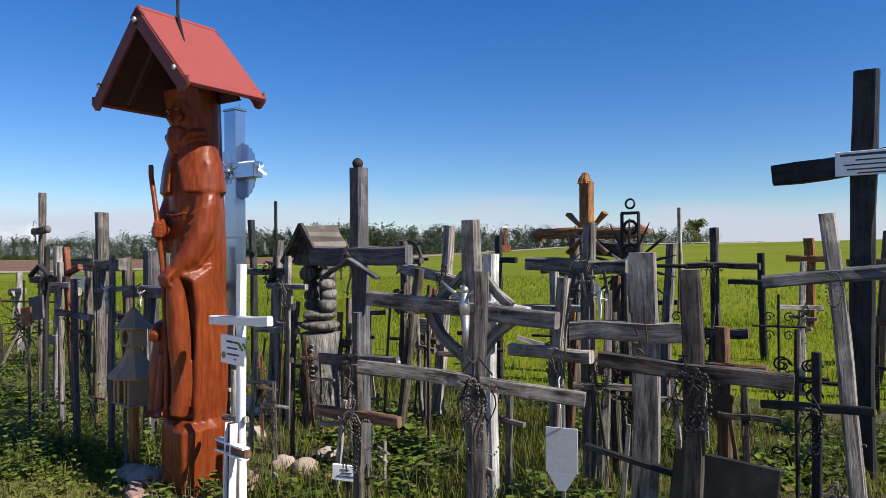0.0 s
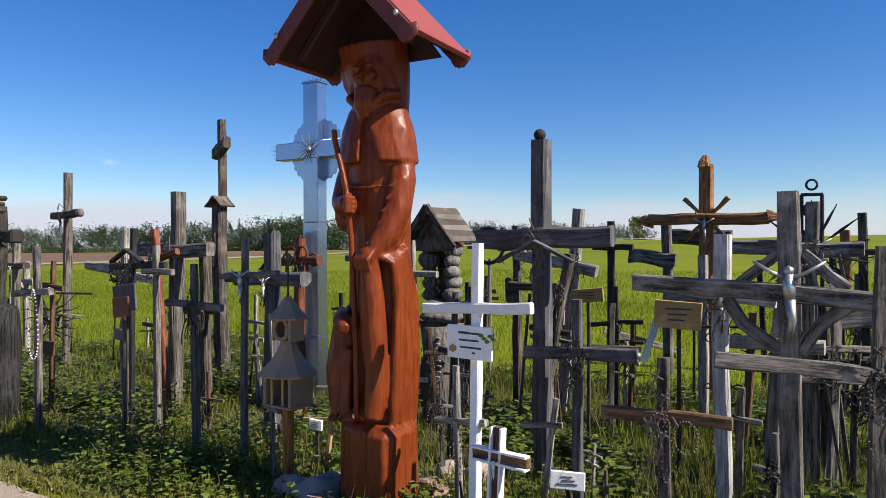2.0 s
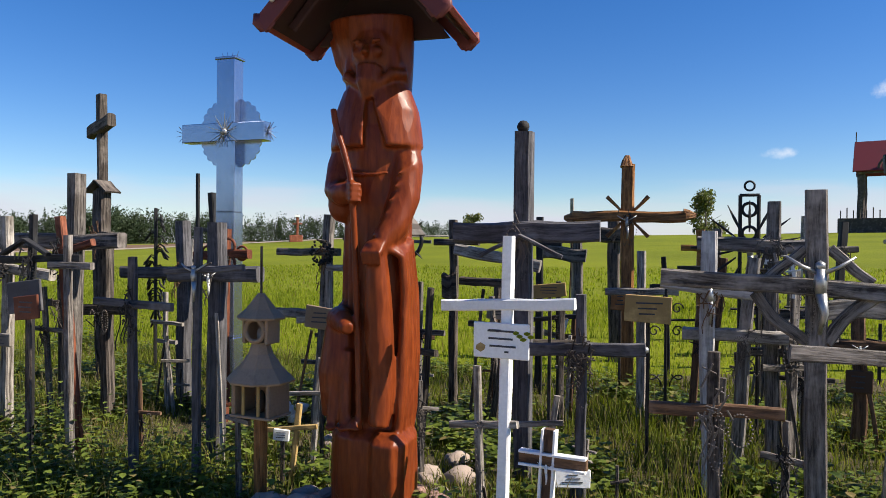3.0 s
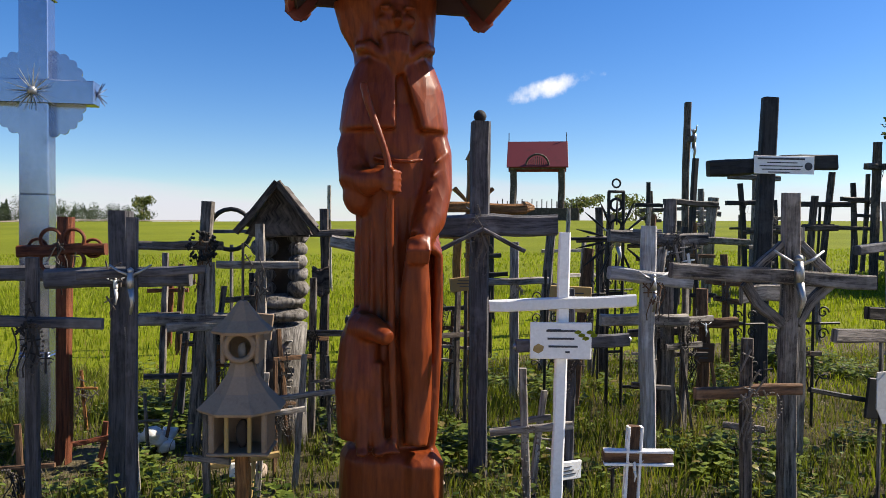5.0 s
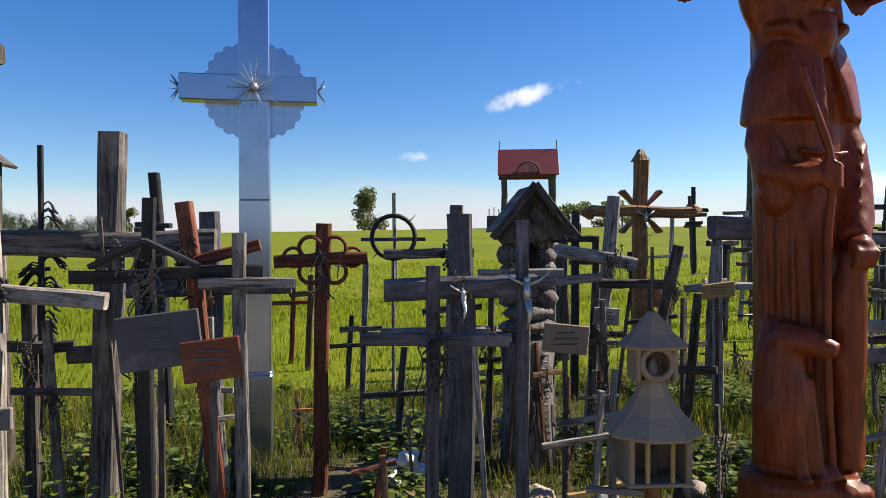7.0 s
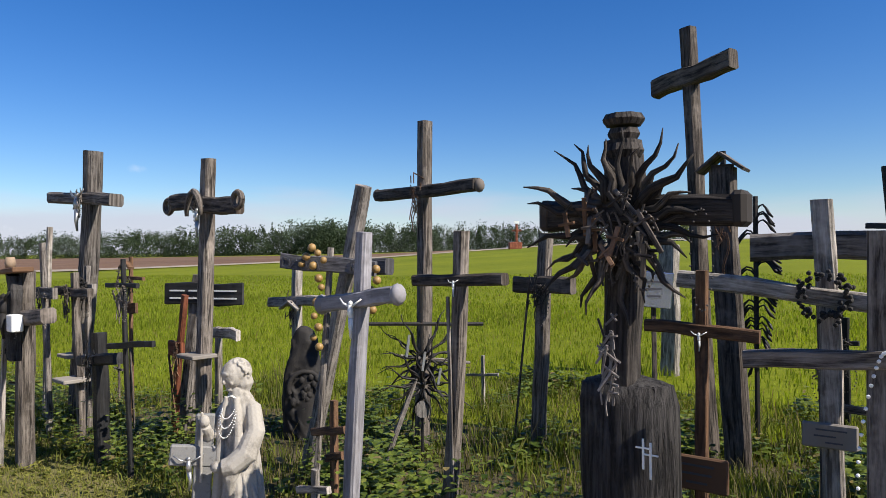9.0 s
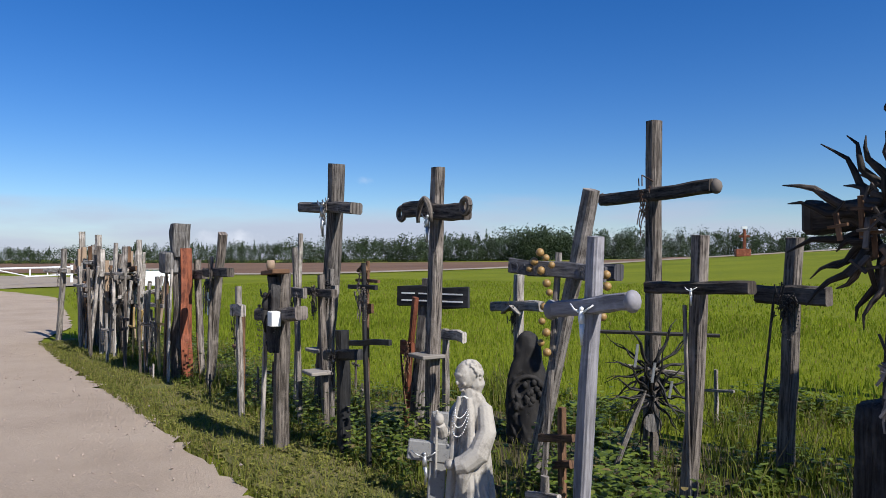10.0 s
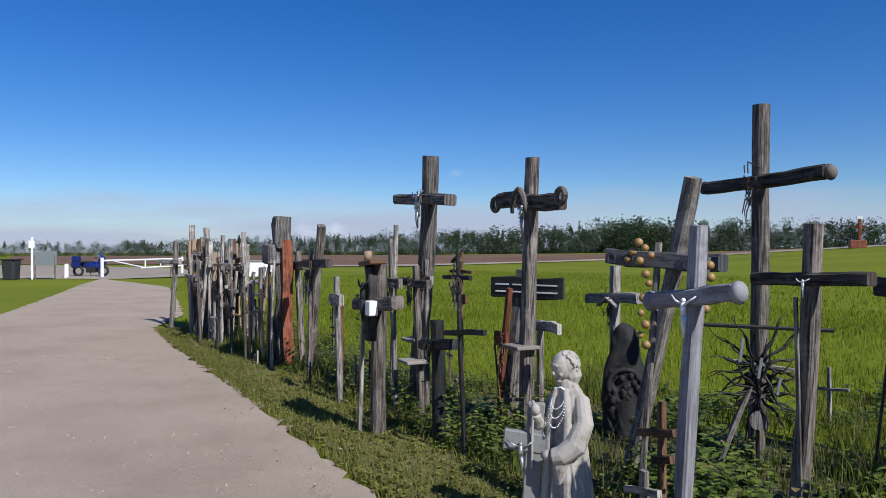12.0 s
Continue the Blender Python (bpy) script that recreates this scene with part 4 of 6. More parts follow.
cross("dark grey-brown cross with a small white figure", -5.45, 8.25, 1.58, 0.076, -45, 0.11, [(1.32, -0.23, 0.40, 0.063, 0.01)], OLD, armmat=DARK, figure=(-.02,.12))
cross("light grey painted cross with knobbed ends", -5.97, 7.98, 1.57, 0.075, -45, 0.13, [(1.24, -0.17, 0.37, 0.080, 0.07)], LILAC, figure=(-.04,.26), knob=1)
cross("leaning grey pole with a dark lettered board", -6.35, 9.23, 1.88, 0.089, -45, 0.60, [(1.39, 0.03, 0.85, 0.097, -0.02)], GREY, armmat=SLATE)
cross("dark cross with curved canopy over the crossing", -7.20, 9.78, 2.17, 0.105, -45, 0.10, [(1.84, -0.37, 0.54, 0.123, -0.06)], OLD, armmat=DARK, hood=1, figure=(-.08,.3), shelf=.72, cord=1)
cross("leaning grey cross with a pale figure", -8.52, 10.69, 2.33, 0.142, -45, 0.38, [(1.94, -0.43, 0.88, 0.098, -0.09)], GREY, figure=(-.02,.45), shelf=.62, bundle=14)
cross("dark weathered cross hung with beads and a box", -8.31, 9.44, 1.37, 0.116, -45, 0.12, [(1.05, -0.42, 0.58, 0.098, 0.07)], OLD, armmat=DARK, bundle=22, box=1)
cross("small black cross on a pale base post", -7.77, 9.42, 0.93, 0.094, -45, -0.04, [(0.75, -0.29, 0.30, 0.077, 0.07)], BLACK, figure=(-.05,.1), bundle=12)
cross("thin iron cross with hanging ornaments", -7.45, 9.08, 1.44, 0.035, -45, -0.08, [(1.27, -0.32, 0.14, 0.031, 0.01), (0.89, -0.31, 0.34, 0.039, 0.07)], BLACK, bundle=14)
cross("pale slim post cross", -9.16, 10.34, 1.21, 0.070, -45, -0.15, [(0.99, -0.31, 0.07, 0.108, 0.02)], PALE)
cross("dark leaning cross with pale top", -10.35, 11.68, 1.74, 0.094, -45, 0.74, [(1.33, 0.01, 1.12, 0.094, 0.02)], OLD, armmat=DARK, bundle=14)
cross("slim grey post beside a leaning cross", -8.50, 10.19, 1.57, 0.056, -45, -0.14, [(1.17, -0.34, 0.16, 0.091, 0.02)], GREY, bundle=10)
cross("dark post with a small ledge", -8.20, 10.08, 1.33, 0.069, -45, -0.12, [(1.18, -0.46, 0.23, 0.069, -0.00)], OLD, armmat=DARK, bundle=18, shelf=.5)
cross("thin pale stick against a dark cross", -8.46, 9.42, 1.13, 0.040, -45, 0.09, [], PALE)
cross("thin black iron cross in the grass", -12.37, 13.41, 0.72, 0.043, -45, -0.16, [(0.59, -0.51, 0.23, 0.034, 0.05)], BLACK)
cross("thin yellow stick by the path", -12.36, 13.08, 0.77, 0.042, -45, 0.31, [], YELLOW)
cross("dark narrow cross behind a thick post", -10.70, 12.07, 1.46, 0.086, -45, -0.15, [(1.28, -0.82, 0.34, 0.114, 0.02)], OLD, armmat=DARK, bundle=14)
cross("small pale cross with slanting struts", -6.69, 11.10, 1.31, 0.094, -45, -0.01, [(1.01, -0.40, 0.37, 0.094, 0.05)], PALE, rooflet=(.95,.14))
cross("dark cross with cloth strips and cords", -4.74, 9.40, 1.59, 0.096, -45, 0.08, [(1.23, -0.17, 0.31, 0.115, 0.00)], OLD, armmat=DARK, bundle=16)
cross("brown cross with a small figure and wooden plaque", -4.56, 7.09, 1.39, 0.049, -40, 0.01, [(1.16, -0.21, 0.22, 0.049, -0.02)], BROWN, figure=(-.02,.1), plaque=(.62,.22,.13))
cross("small thin stick cross at the field edge", -4.97, 10.94, 0.49, 0.032, -40, 0.00, [(0.31, -0.18, 0.17, 0.023, 0.04)], PALE)
cross("low brown wooden cross in front of others", -6.08, 8.33, 0.66, 0.048, -45, 0.00, [(0.49, -0.18, 0.11, 0.042, 0.06), (0.36, -0.05, 0.09, 0.042, 0.04)], BROWN)
cross("tiny pale stick cross by the statue", -6.12, 7.88, 0.43, 0.040, -45, 0.01, [(0.33, -0.12, 0.12, 0.034, 0.05)], PALE)
cross("grey slanting plank behind a dark cross", -7.49, 10.39, 1.09, 0.099, -45, 0.11, [], GREY)
cross("thin dark cross behind the front row", -2.15, 9.91, 0.88, 0.056, -45, -0.01, [(0.67, -0.17, 0.09, 0.038, 0.02)], BLACK, bundle=8)
cross("black post with iron scrolls at the top", -2.38, 8.91, 2.01, 0.085, -45, -0.10, [(1.61, -0.23, 0.03, 0.039, -0.01)], BLACK)
cross("pale plank behind the carved sun cross", -2.71, 12.21, 1.45, 0.199, -45, -0.01, [], PALE)
cross("dark cross with hanging cords", -3.26, 7.28, 1.56, 0.093, -38, 0.01, [(0.93, -0.36, 0.28, 0.087, 0.03)], DARK, bundle=10)
cross("grey wooden cross in the front rank", -2.68, 7.65, 1.67, 0.115, -38, -0.02, [(1.21, -0.67, 0.47, 0.104, 0.02)], SLATE)
cross("leaning grey cross wound with a dark wreath", -1.65, 6.70, 1.71, 0.085, -38, 0.10, [(1.41, -0.36, 0.20, 0.06, 0.0), (0.91, -0.38, 0.30, 0.075, 0.0)], GREY, wreath=1)
cross("dark cross with a lower plank", -0.39, 6.97, 1.70, 0.075, -38, 0.0, [(1.50, -0.17, 0.25, 0.06, 0.0), (1.1, -0.09, 0.05, 0.22, 0.0)], DARK)
cross("leaning brown post with a yellow board", 1.27, 5.64, 1.37, 0.079, -38, 0.13, [], BROWN)
cross("reddish-brown cross with a small square board", 1.90, 4.79, 1.03, 0.09, -40, 0.0, [(0.75, -0.29, 0.29, 0.085, 0.01)], BROWN, plaque=(.5, .17, .16), figure=(-.02, .16))
cross("grey cross further back", 8.52, 7.87, 1.89, 0.170, -38, 0.12, [(1.11, -0.49, 0.81, 0.128, -0.05)], GREY)
cross("dark cross at the foot of the rise", 16.99, 6.65, 3.28, 0.185, -38, -0.21, [(2.52, -0.50, 0.14, 0.154, 0.02)], DARK)
cross("round grey beam cross half hidden", 1.53, 8.13, 1.70, 0.101, -38, -0.02, [(1.31, -0.43, 0.09, 0.152, -0.05)], GREY)
cross("grey cross hung with many small pale crosses", 0.95, 4.59, 1.77, 0.085, -38, 0.0, [(1.49, -0.46, 0.27, 0.09, -0.02)], GREY, charms=14, bundle=16)
cross("dark cross behind the carved shrine", 2.17, 8.38, 1.68, 0.149, -38, -0.02, [(1.52, -0.57, 0.20, 0.176, -0.02)], DARK)

cross("thin brown cross with a rope gable and a small board", -8.0, 10.55, 1.45, 0.035, -45, 0.02, [(1.27, -0.22, 0.26, 0.03, 0.0), (1.02, -0.14, 0.12, 0.09, 0.0)], BROWN, rooflet=(1.36, .1), bundle=10)
cross("grey post hung with a wreath beside a taller cross", -8.25, 10.3, 1.38, 0.055, -45, 0.05, [(1.2, -0.2, 0.2, 0.08, 0.0)], GREY, wreath=1, bundle=12)
cross("pale split lath leaning on a tall cross", -8.7, 10.5, 1.7, 0.05, -45, 0.18, [], PALE)
cross("dark slim post with tied trinkets", -10.15, 11.35, 1.5, 0.05, -45, 0.05, [(1.2, -0.12, 0.14, 0.1, 0.0)], OLD, armmat=DARK, bundle=16, charms=4)
cross("rusty brown lath behind a slim post", -9.3, 10.6, 1.0, 0.05, -45, 0.03, [(0.6, -0.3, 0.1, 0.035, 0.0)], BROWN)
cross("red-brown slanting board behind a dark cross", -7.55, 10.2, 1.15, 0.055, -45, 0.22, [(0.72, 0.0, 0.2, 0.12, 0.0)], RED)
cross("short round beam jutting behind a dark cross", -7.14, 10.0, 0.9, 0.06, -45, 0.0, [(0.86, -0.05, 0.3, 0.08, 0.0)], PALE)
cross("pale crooked stick near the thick post", -12.0, 12.75, 1.15, 0.04, -45, 0.25, [], PALE)
cross("dark stick near the thick post", -12.1, 12.95, 1.0, 0.045, -45, 0.06, [(0.8, -.1, .1, .03, 0)], OLD, armmat=DARK, bundle=8)
cross("reddish small cross with a square board", -0.16, 10.56, 0.97, 0.060, -38, 0.04, [(0.70, -0.24, 0.24, 0.048, 0.01)], RED)
cross("brown leaning cross low behind the red one", -0.23, 10.13, 1.05, 0.070, -38, 0.04, [(0.84, -0.20, 0.20, 0.056, 0.01)], BROWN)
cross("slim grey scrolled cross behind the rows", -1.41, 7.78, 1.33, 0.050, -38, 0.04, [(0.83, -0.16, 0.16, 0.040, 0.01)], GREY)
cross("grey cross with a broad low bar", -1.46, 7.31, 0.74, 0.050, -38, 0.04, [(0.41, -0.26, 0.26, 0.040, 0.01)], SLATE)
cross("dark cross with a short bar in tall grass", -0.56, 9.01, 0.74, 0.050, -38, 0.04, [(0.45, -0.17, 0.17, 0.040, 0.01)], DARK)
cross("grey post with a small board behind", 2.06, 6.58, 1.59, 0.090, -38, 0.08, [], GREY)
cross("pale stick cross beside the log shrine", -1.11, 6.40, 0.66, 0.030, -38, 0.04, [(0.52, -0.12, 0.12, 0.024, 0.01)], PALE)
cross("small pale cross low beside the shrine", -0.68, 7.03, 0.19, 0.035, -38, 0.04, [(0.13, -0.10, 0.10, 0.028, 0.01)], PALE)
cross("dark slim cross at the plot edge", -2.65, 11.08, 2.36, 0.050, -38, 0.04, [(1.18, -0.12, 0.12, 0.040, 0.01)], IRON)
cross("brown post leaning in the grass", 0.95, 5.42, 1.03, 0.060, -38, 0.08, [], BROWN)
# ---- the carved saint under a red roof ----
def carve(name, bm, mat, voxel, smooth=4, parent=None):
    """Fuses overlapping lumps into one carved solid."""
    ob = part(name, bm, mat, parent, smooth=True)
    r = ob.modifiers.new("fuse", "REMESH")
    r.mode, r.voxel_size, r.use_smooth_shade = "VOXEL", voxel, True
    s = ob.modifiers.new("soften", "SMOOTH")
    s.iterations, s.factor = smooth, 0.5
    return ob


def lathe(rings, bm, n=28, folds=0.0, seed=0):
    """A closed body from (z, rx, ry, cx, cy) rings, with robe folds."""
    vs = []
    for z, rx, ry, cx, cy in rings:
        vs.append([bm.verts.new((cx + rx * math.cos(a) * (1 + folds * math.sin(a * 9 + z * 2.2 + seed) * max(0, 1.5 - z)),
                                 cy + ry * math.sin(a) * (1 + folds * math.sin(a * 7 - z * 1.8 + seed) * max(0, 1.5 - z)), z)) for a in [math.tau * k / n for k in range(n)]])
    for a, b in zip(vs, vs[1:]):
        for k in range(n):
            bm.faces.new((a[k], a[(k + 1) % n], b[(k + 1) % n], b[k]))
    bm.faces.new(vs[0][::-1])
    bm.faces.new(vs[-1])


def saint(x, y, yaw):
    bm = bmesh.new()
    # round plinth, notched down its front
    lathe([(.0, .235, .2, -.01, .02), (.3, .235, .2, -.01, .02), (.47, .23, .195, -.01, .02), (.51, .2, .17, -.01, .02)], bm, 32)
    slab((.125, -.06, .25), (.2, .3, .52), bm, .05)
    # robe, then the trunk left standing behind
    lathe([(.48, .185, .15, .0, .02), (.8, .18, .145, .005, .02), (1.1, .175, .14, .01, .02), (1.4, .175, .14, .01, .02), (1.65, .185, .145, .005, .02), (1.9, .2, .15, 0, .02), (2.06, .19, .14, 0, .02)], bm, folds=.03)
    lathe([(1.9, .17, .13, 0, .02), (2.15, .19, .135, 0, .02), (2.27, .165, .115, 0, .02), (2.35, .11, .1, 0, .03)], bm)
    # open cape: a wide flap and a slanted narrower one
    for a0, a1, slant in ((-92, -275, 0), (-88, 95, 26)):
        grid = []
        for i in range(19):
            row = []
            for z, rx, ry in ((1.955, .25, .18), (1.97, .253, .183), (2.06, .243, .172), (2.15, .228, .16), (2.26, .185, .13), (2.33, .12, .1)):
                lift = slant * max(0, (2.3 - z) / .34)
                a = radians(a0 + (math.copysign(lift, a1) if slant else 0) + (a1 - a0 - (lift if slant else 0)) * i / 18)
                row.append((Vector((rx * math.cos(a), ry * math.sin(a), z)), Vector(((rx - .05) * math.cos(a), (ry - .05) * math.sin(a), z))))
            grid.append(row)
        out = [[bm.verts.new(p) for p, q in row] for row in grid]
        inn = [[bm.verts.new(q) for p, q in row] for row in grid]
        for i in range(18):
            for j in range(5):
                bm.faces.new((out[i][j], out[i + 1][j], out[i + 1][j + 1], out[i][j + 1]))
                bm.faces.new((inn[i][j], inn[i][j + 1], inn[i + 1][j + 1], inn[i + 1][j]))
            bm.faces.new((out[i][0], inn[i][0], inn[i + 1][0], out[i + 1][0]))
            bm.faces.new((out[i][5], out[i + 1][5], inn[i + 1][5], inn[i][5]))
        for j in range(5):
            bm.faces.new((out[0][j], out[0][j + 1], inn[0][j + 1], inn[0][j]))
            bm.faces.new((out[18][j], inn[18][j], inn[18][j + 1], out[18][j + 1]))
    bmesh.ops.recalc_face_normals(bm, faces=bm.faces)
    # the uncut head of the trunk, widening to the roof
    lathe([(2.2, .175, .115, 0, .03), (2.35, .19, .12, -.005, .03), (2.5, .215, .125, -.02, .02), (2.64, .235, .125, -.04, .0)], bm)
    tube([(0, .1, .5), (0, .1, 1.6), (-.03, .08, 2.6)], [.12, .13, .13], 12, bm)
    for s in (-1, 1):
        tube([(s * .13, .04, 2.3), (s * .17 - .03, .02, 2.44), (s * .18 - .06, .02, 2.56)], [.04, .055, .05], 8, bm)
        tube([(s * .05, -.12, 2.27), (s * .12, -.1, 2.33), (s * .17, -.02, 2.34)], [.02, .03, .026], 8, bm)
    # head, hair, beard
    ball((-.01, -.045, 2.44), .105, bm, 3, (1, .95, 1.3))
    ball((0, .0, 2.5), .14, bm, 3, (1.05, .9, 1))
    tube([(0, -.15, 2.47), (0, -.175, 2.42)], [.016, .026], 6, bm)
    tube([(0, -.1, 2.36), (0, -.13, 2.28), (0, -.14, 2.2)], [.075, .06, .02], 8, bm)
    for s in (-1, 1):
        tube([(s * .10, -.04, 2.52), (s * .12, -.04, 2.38), (s * .10, -.07, 2.27)], [.04, .045, .02], 8, bm)
        ball((s * .055, -.13, 2.44), .03, bm, 2, (1.1, .6, .9))
        tube([(s * .03, -.15, 2.49), (s * .08, -.14, 2.495)], [.014, .012], 6, bm)
    # one arm bent to the staff, its sleeve hanging in a lobe
    tube([(-.15, .0, 2.03), (-.19, -.03, 1.87), (-.18, -.08, 1.74), (-.12, -.16, 1.715), (-.06, -.2, 1.735)], [.07, .075, .078, .06, .045], 12, bm)
    ball((-.165, -.07, 1.67), .085, bm, 3, (.85, .9, 1.15))
    tube([(-.1, -.15, 1.79), (-.06, -.185, 1.775), (-.045, -.195, 1.74)], [.012, .02, .012], 6, bm)
    # the other arm sweeps down across the body to gather the robe
    tube([(.15, .01, 2.03), (.185, -.03, 1.86), (.185, -.07, 1.7), (.15, -.13, 1.55), (.105, -.19, 1.47)], [.075, .082, .08, .075, .055], 14, bm)
    for q in range(6):
        zz = 1.86 - q * .065
        tube([(.235 - .006 * q, -.02 - .01 * q, zz + .05), (.235 - .012 * q, -.09 - .012 * q, zz), (.165 - .014 * q, -.15 - .012 * q, zz - .05)], [.005, .014, .006], 6, bm)
    # hands
    ball((-.03, -.215, 1.72), .044, bm, 2, (1, .8, 1.3))
    for q in range(4):
        tube([(-.062, -.215, 1.765 - q * .027), (-.025, -.262, 1.76 - q * .027), (.012, -.225, 1.757 - q * .027)], .0135, 6, bm)
    ball((.09, -.235, 1.44), .05, bm, 2, (1.1, .8, 1))
    for q in range(4):
        tube([(.135 - q * .026, -.225, 1.47), (.13 - q * .028, -.275, 1.42), (.128 - q * .028, -.255, 1.36)], [.016, .016, .01], 6, bm)
    # staff
    tube([(-.153, -.205, 2.145), (-.135, -.215, 2.07), (-.085, -.225, 1.93), (-.048, -.232, 1.82), (-.032, -.235, 1.72), (-.03, -.205, 1.5), (-.02, -.19, 1.1), (-.01, -.19, .8), (0, -.2, .53)], .0185, 8, bm)
    tube([(-.1, -.13, 1.83), (0, -.155, 1.815), (.06, -.155, 1.815), (.12, -.13, 1.825)], .012, 6, bm)
    # robe drawn up by the hand: broad folds falling from it
    tube([(.09, -.2, 1.42), (.085, -.175, 1.22), (.09, -.16, 1.0), (.1, -.15, .8), (.1, -.165, .62), (.09, -.175, .55)], [.05, .07, .075, .065, .06, .055], 12, bm)
    for q in range(5):
        b_ = .05 * q
        tube([(.13, -.2 + .01 * q, 1.45), (.195, -.13 + b_ * .6, 1.40 + .02 * q), (.2 - .004 * q, -.1 + b_, 1.2), (.19, -.1 + b_, .9), (.175, -.1 + b_, .6), (.17, -.1 + b_, .5)],
             [.02, .022, .024, .027, .028, .02], 8, bm)
    for q in range(4):
        tube([(.14, -.19, 1.44 + .01 * q), (.19, -.08, 1.5 + .03 * q), (.19, .0, 1.6 + .05 * q), (.185, .05, 1.75 + .05 * q)], [.012, .018, .018, .006], 6, bm)
    for q in range(5):
        a = radians(-165 + q * 19)
        tube([(.18 * math.cos(a + .03 * k), .02 + .145 * math.sin(a + .03 * k), 1.6 - k * .22) for k in range(5)], [.004, .01, .013, .015, .012], 6, bm)
    # bare foot at the hem
    ball((-.02, -.2, .56), .035, bm, 2, (.9, 1.5, .9))
    for q in range(4):
        ball((-.045 + q * .018, -.245, .545), .013, bm, 1)
    # the dog that leans on him
    tube([(-.14, -.03, 1.14), (-.15, -.08, 1.02), (-.155, -.1, .8), (-.15, -.09, .58)], [.05, .095, .115, .105], 12, bm)
    tube([(-.16, -.1, 1.07), (-.1, -.18, 1.075), (-.036, -.265, 1.04)], [.075, .06, .034], 10, bm)
    ball((-.2, -.11, 1.04), .04, bm, 2, (.6, 1, 1.7))
    for s in (-.155, -.085):
        tube([(s, -.15, .92), (s + .005, -.185, .72), (s + .01, -.205, .56)], [.035, .03, .032], 8, bm)
        ball((s + .01, -.225, .54), .03, bm, 2, (1, 1.3, .7))
    ob = carve("wooden_statue", bm, STATUE, 0.009, 5)
    ob.matrix_world = pose(x, y, 0.015, 0, 0, yaw)
    tagged(ob, "red-brown carved wooden saint with staff and dog", "statue")
    e = thing("statue_roof", "small red gabled roof over the carved statue", "roof", x - .06, y - .095, 0, yaw + 2)
    tilt = math.atan2(.53, .5)
    for s in (-1, 1):
        turn = Euler((0, s * tilt, 0)).to_matrix()
        nx, nz = math.sin(tilt) * s, math.cos(tilt)
        mid = Vector((s * .25, 0, 2.835))
        part("roof_slope", slab(mid + Vector((nx, 0, nz)) * -.012, (.745, .57, .03), turn=turn, bev=.004), ROOFRED, e)
        # underside and rafters carry the roof's shade in their colour
        part("ceiling_board", slab(mid + Vector((nx, 0, nz)) * -.037, (.68, .52, .016), turn=turn, bev=.002), UNDERSHADE, e, "bare underside boarding with roof shade in its colour")
        for yy in (-.282, .282):
            # edge boards and curls: roof red with the unlit front's shade painted in
            part("barge_board", slab(mid + Vector((nx, 0, nz)) * -.05 + Vector((0, yy, 0)), (.73, .022, .085), turn=turn, bev=.004), ROOFSHADE, e, "red gable edge board with shade in its colour")
            curl = [(s * .47, yy, 2.60), (s * .475, yy, 2.565), (s * .45, yy, 2.54), (s * .415, yy, 2.54), (s * .395, yy, 2.555), (s * .397, yy, 2.575)]
            bm = tube(curl, [.035, .036, .034, .026, .014, .004], 8)
            for v in bm.verts:
                v.co.y = yy + (v.co.y - yy) * .35
            part("scroll_end", bm, ROOFSHADE, e, "carved curl at the eave", True)
        part("rafter", beam((0, -.1, 3.01), (s * .38, -.1, 2.57), .05, .05, side=(0, 0, 1), seg=2), UNDERSHADE, e)
        part("bell", globals_ball((s * .39, -.305, 2.66), .014, (1, 1, 1.3)), CHROME, e, "small pale bell", True)
    part("bell", globals_ball((0, -.305, 3.01), .016, (1, 1, 1.3)), CHROME, e, "small pale bell", True)
    # back boarding, coloured near black for the shade inside the gable
    part("back_panel", beam((0, .19, 2.56), (0, .19, 3.02), .74, .03, seg=2, taper=.08, wob=0), UNDERSHADE, e, "brown back boarding with roof shade in its colour")
    part("roof_spike", tube([(.21, -.1, 2.87), (.12, -.06, 2.98), (.03, -.02, 3.11), (.0, 0, 3.2), (.01, 0, 3.32), (-.02, .01, 3.5)], [.007, .01, .01, .011, .01, .008], 6), IRON, e, "twisted iron rod")


saint(-1.64, 4.62, -36)
rnd_s = random.Random(5)
for sx, sy, sr in ((-2.17, 4.9, .105), (-2.0, 4.76, .12), (-1.95, 5.02, .08), (-1.18, 5.15, .085), (-.9, 5.4, .08), (-1.62, 6.0, .1), (-1.2, 4.85, .06), (-1.0, 5.05, .09)):
    ob = part("stone", ball((0, 0, sr * .45), sr, None, 3, (1.1, .95, .75), .35, sr * 90), STONE, smooth=True)
    ob.location = (sx, sy, 0)
    tagged(ob, "rounded pinkish field stone near the statue", "stone", "stones round the statue")
for q in range(12):
    a = radians(q * 30 + 8)
    ob = part("paving_block", slab((0, 0, .035), (.17, .11, .09), bev=.012), BRICK)
    ob.matrix_world = pose(-1.64 + .36 * math.cos(a), 4.62 + .34 * math.sin(a), .02, rnd_s.uniform(-6, 6), rnd_s.uniform(-8, 8), math.degrees(a) + 90)
    tagged(ob, "pinkish block set round the statue foot", "paving block", "blocks round the statue")


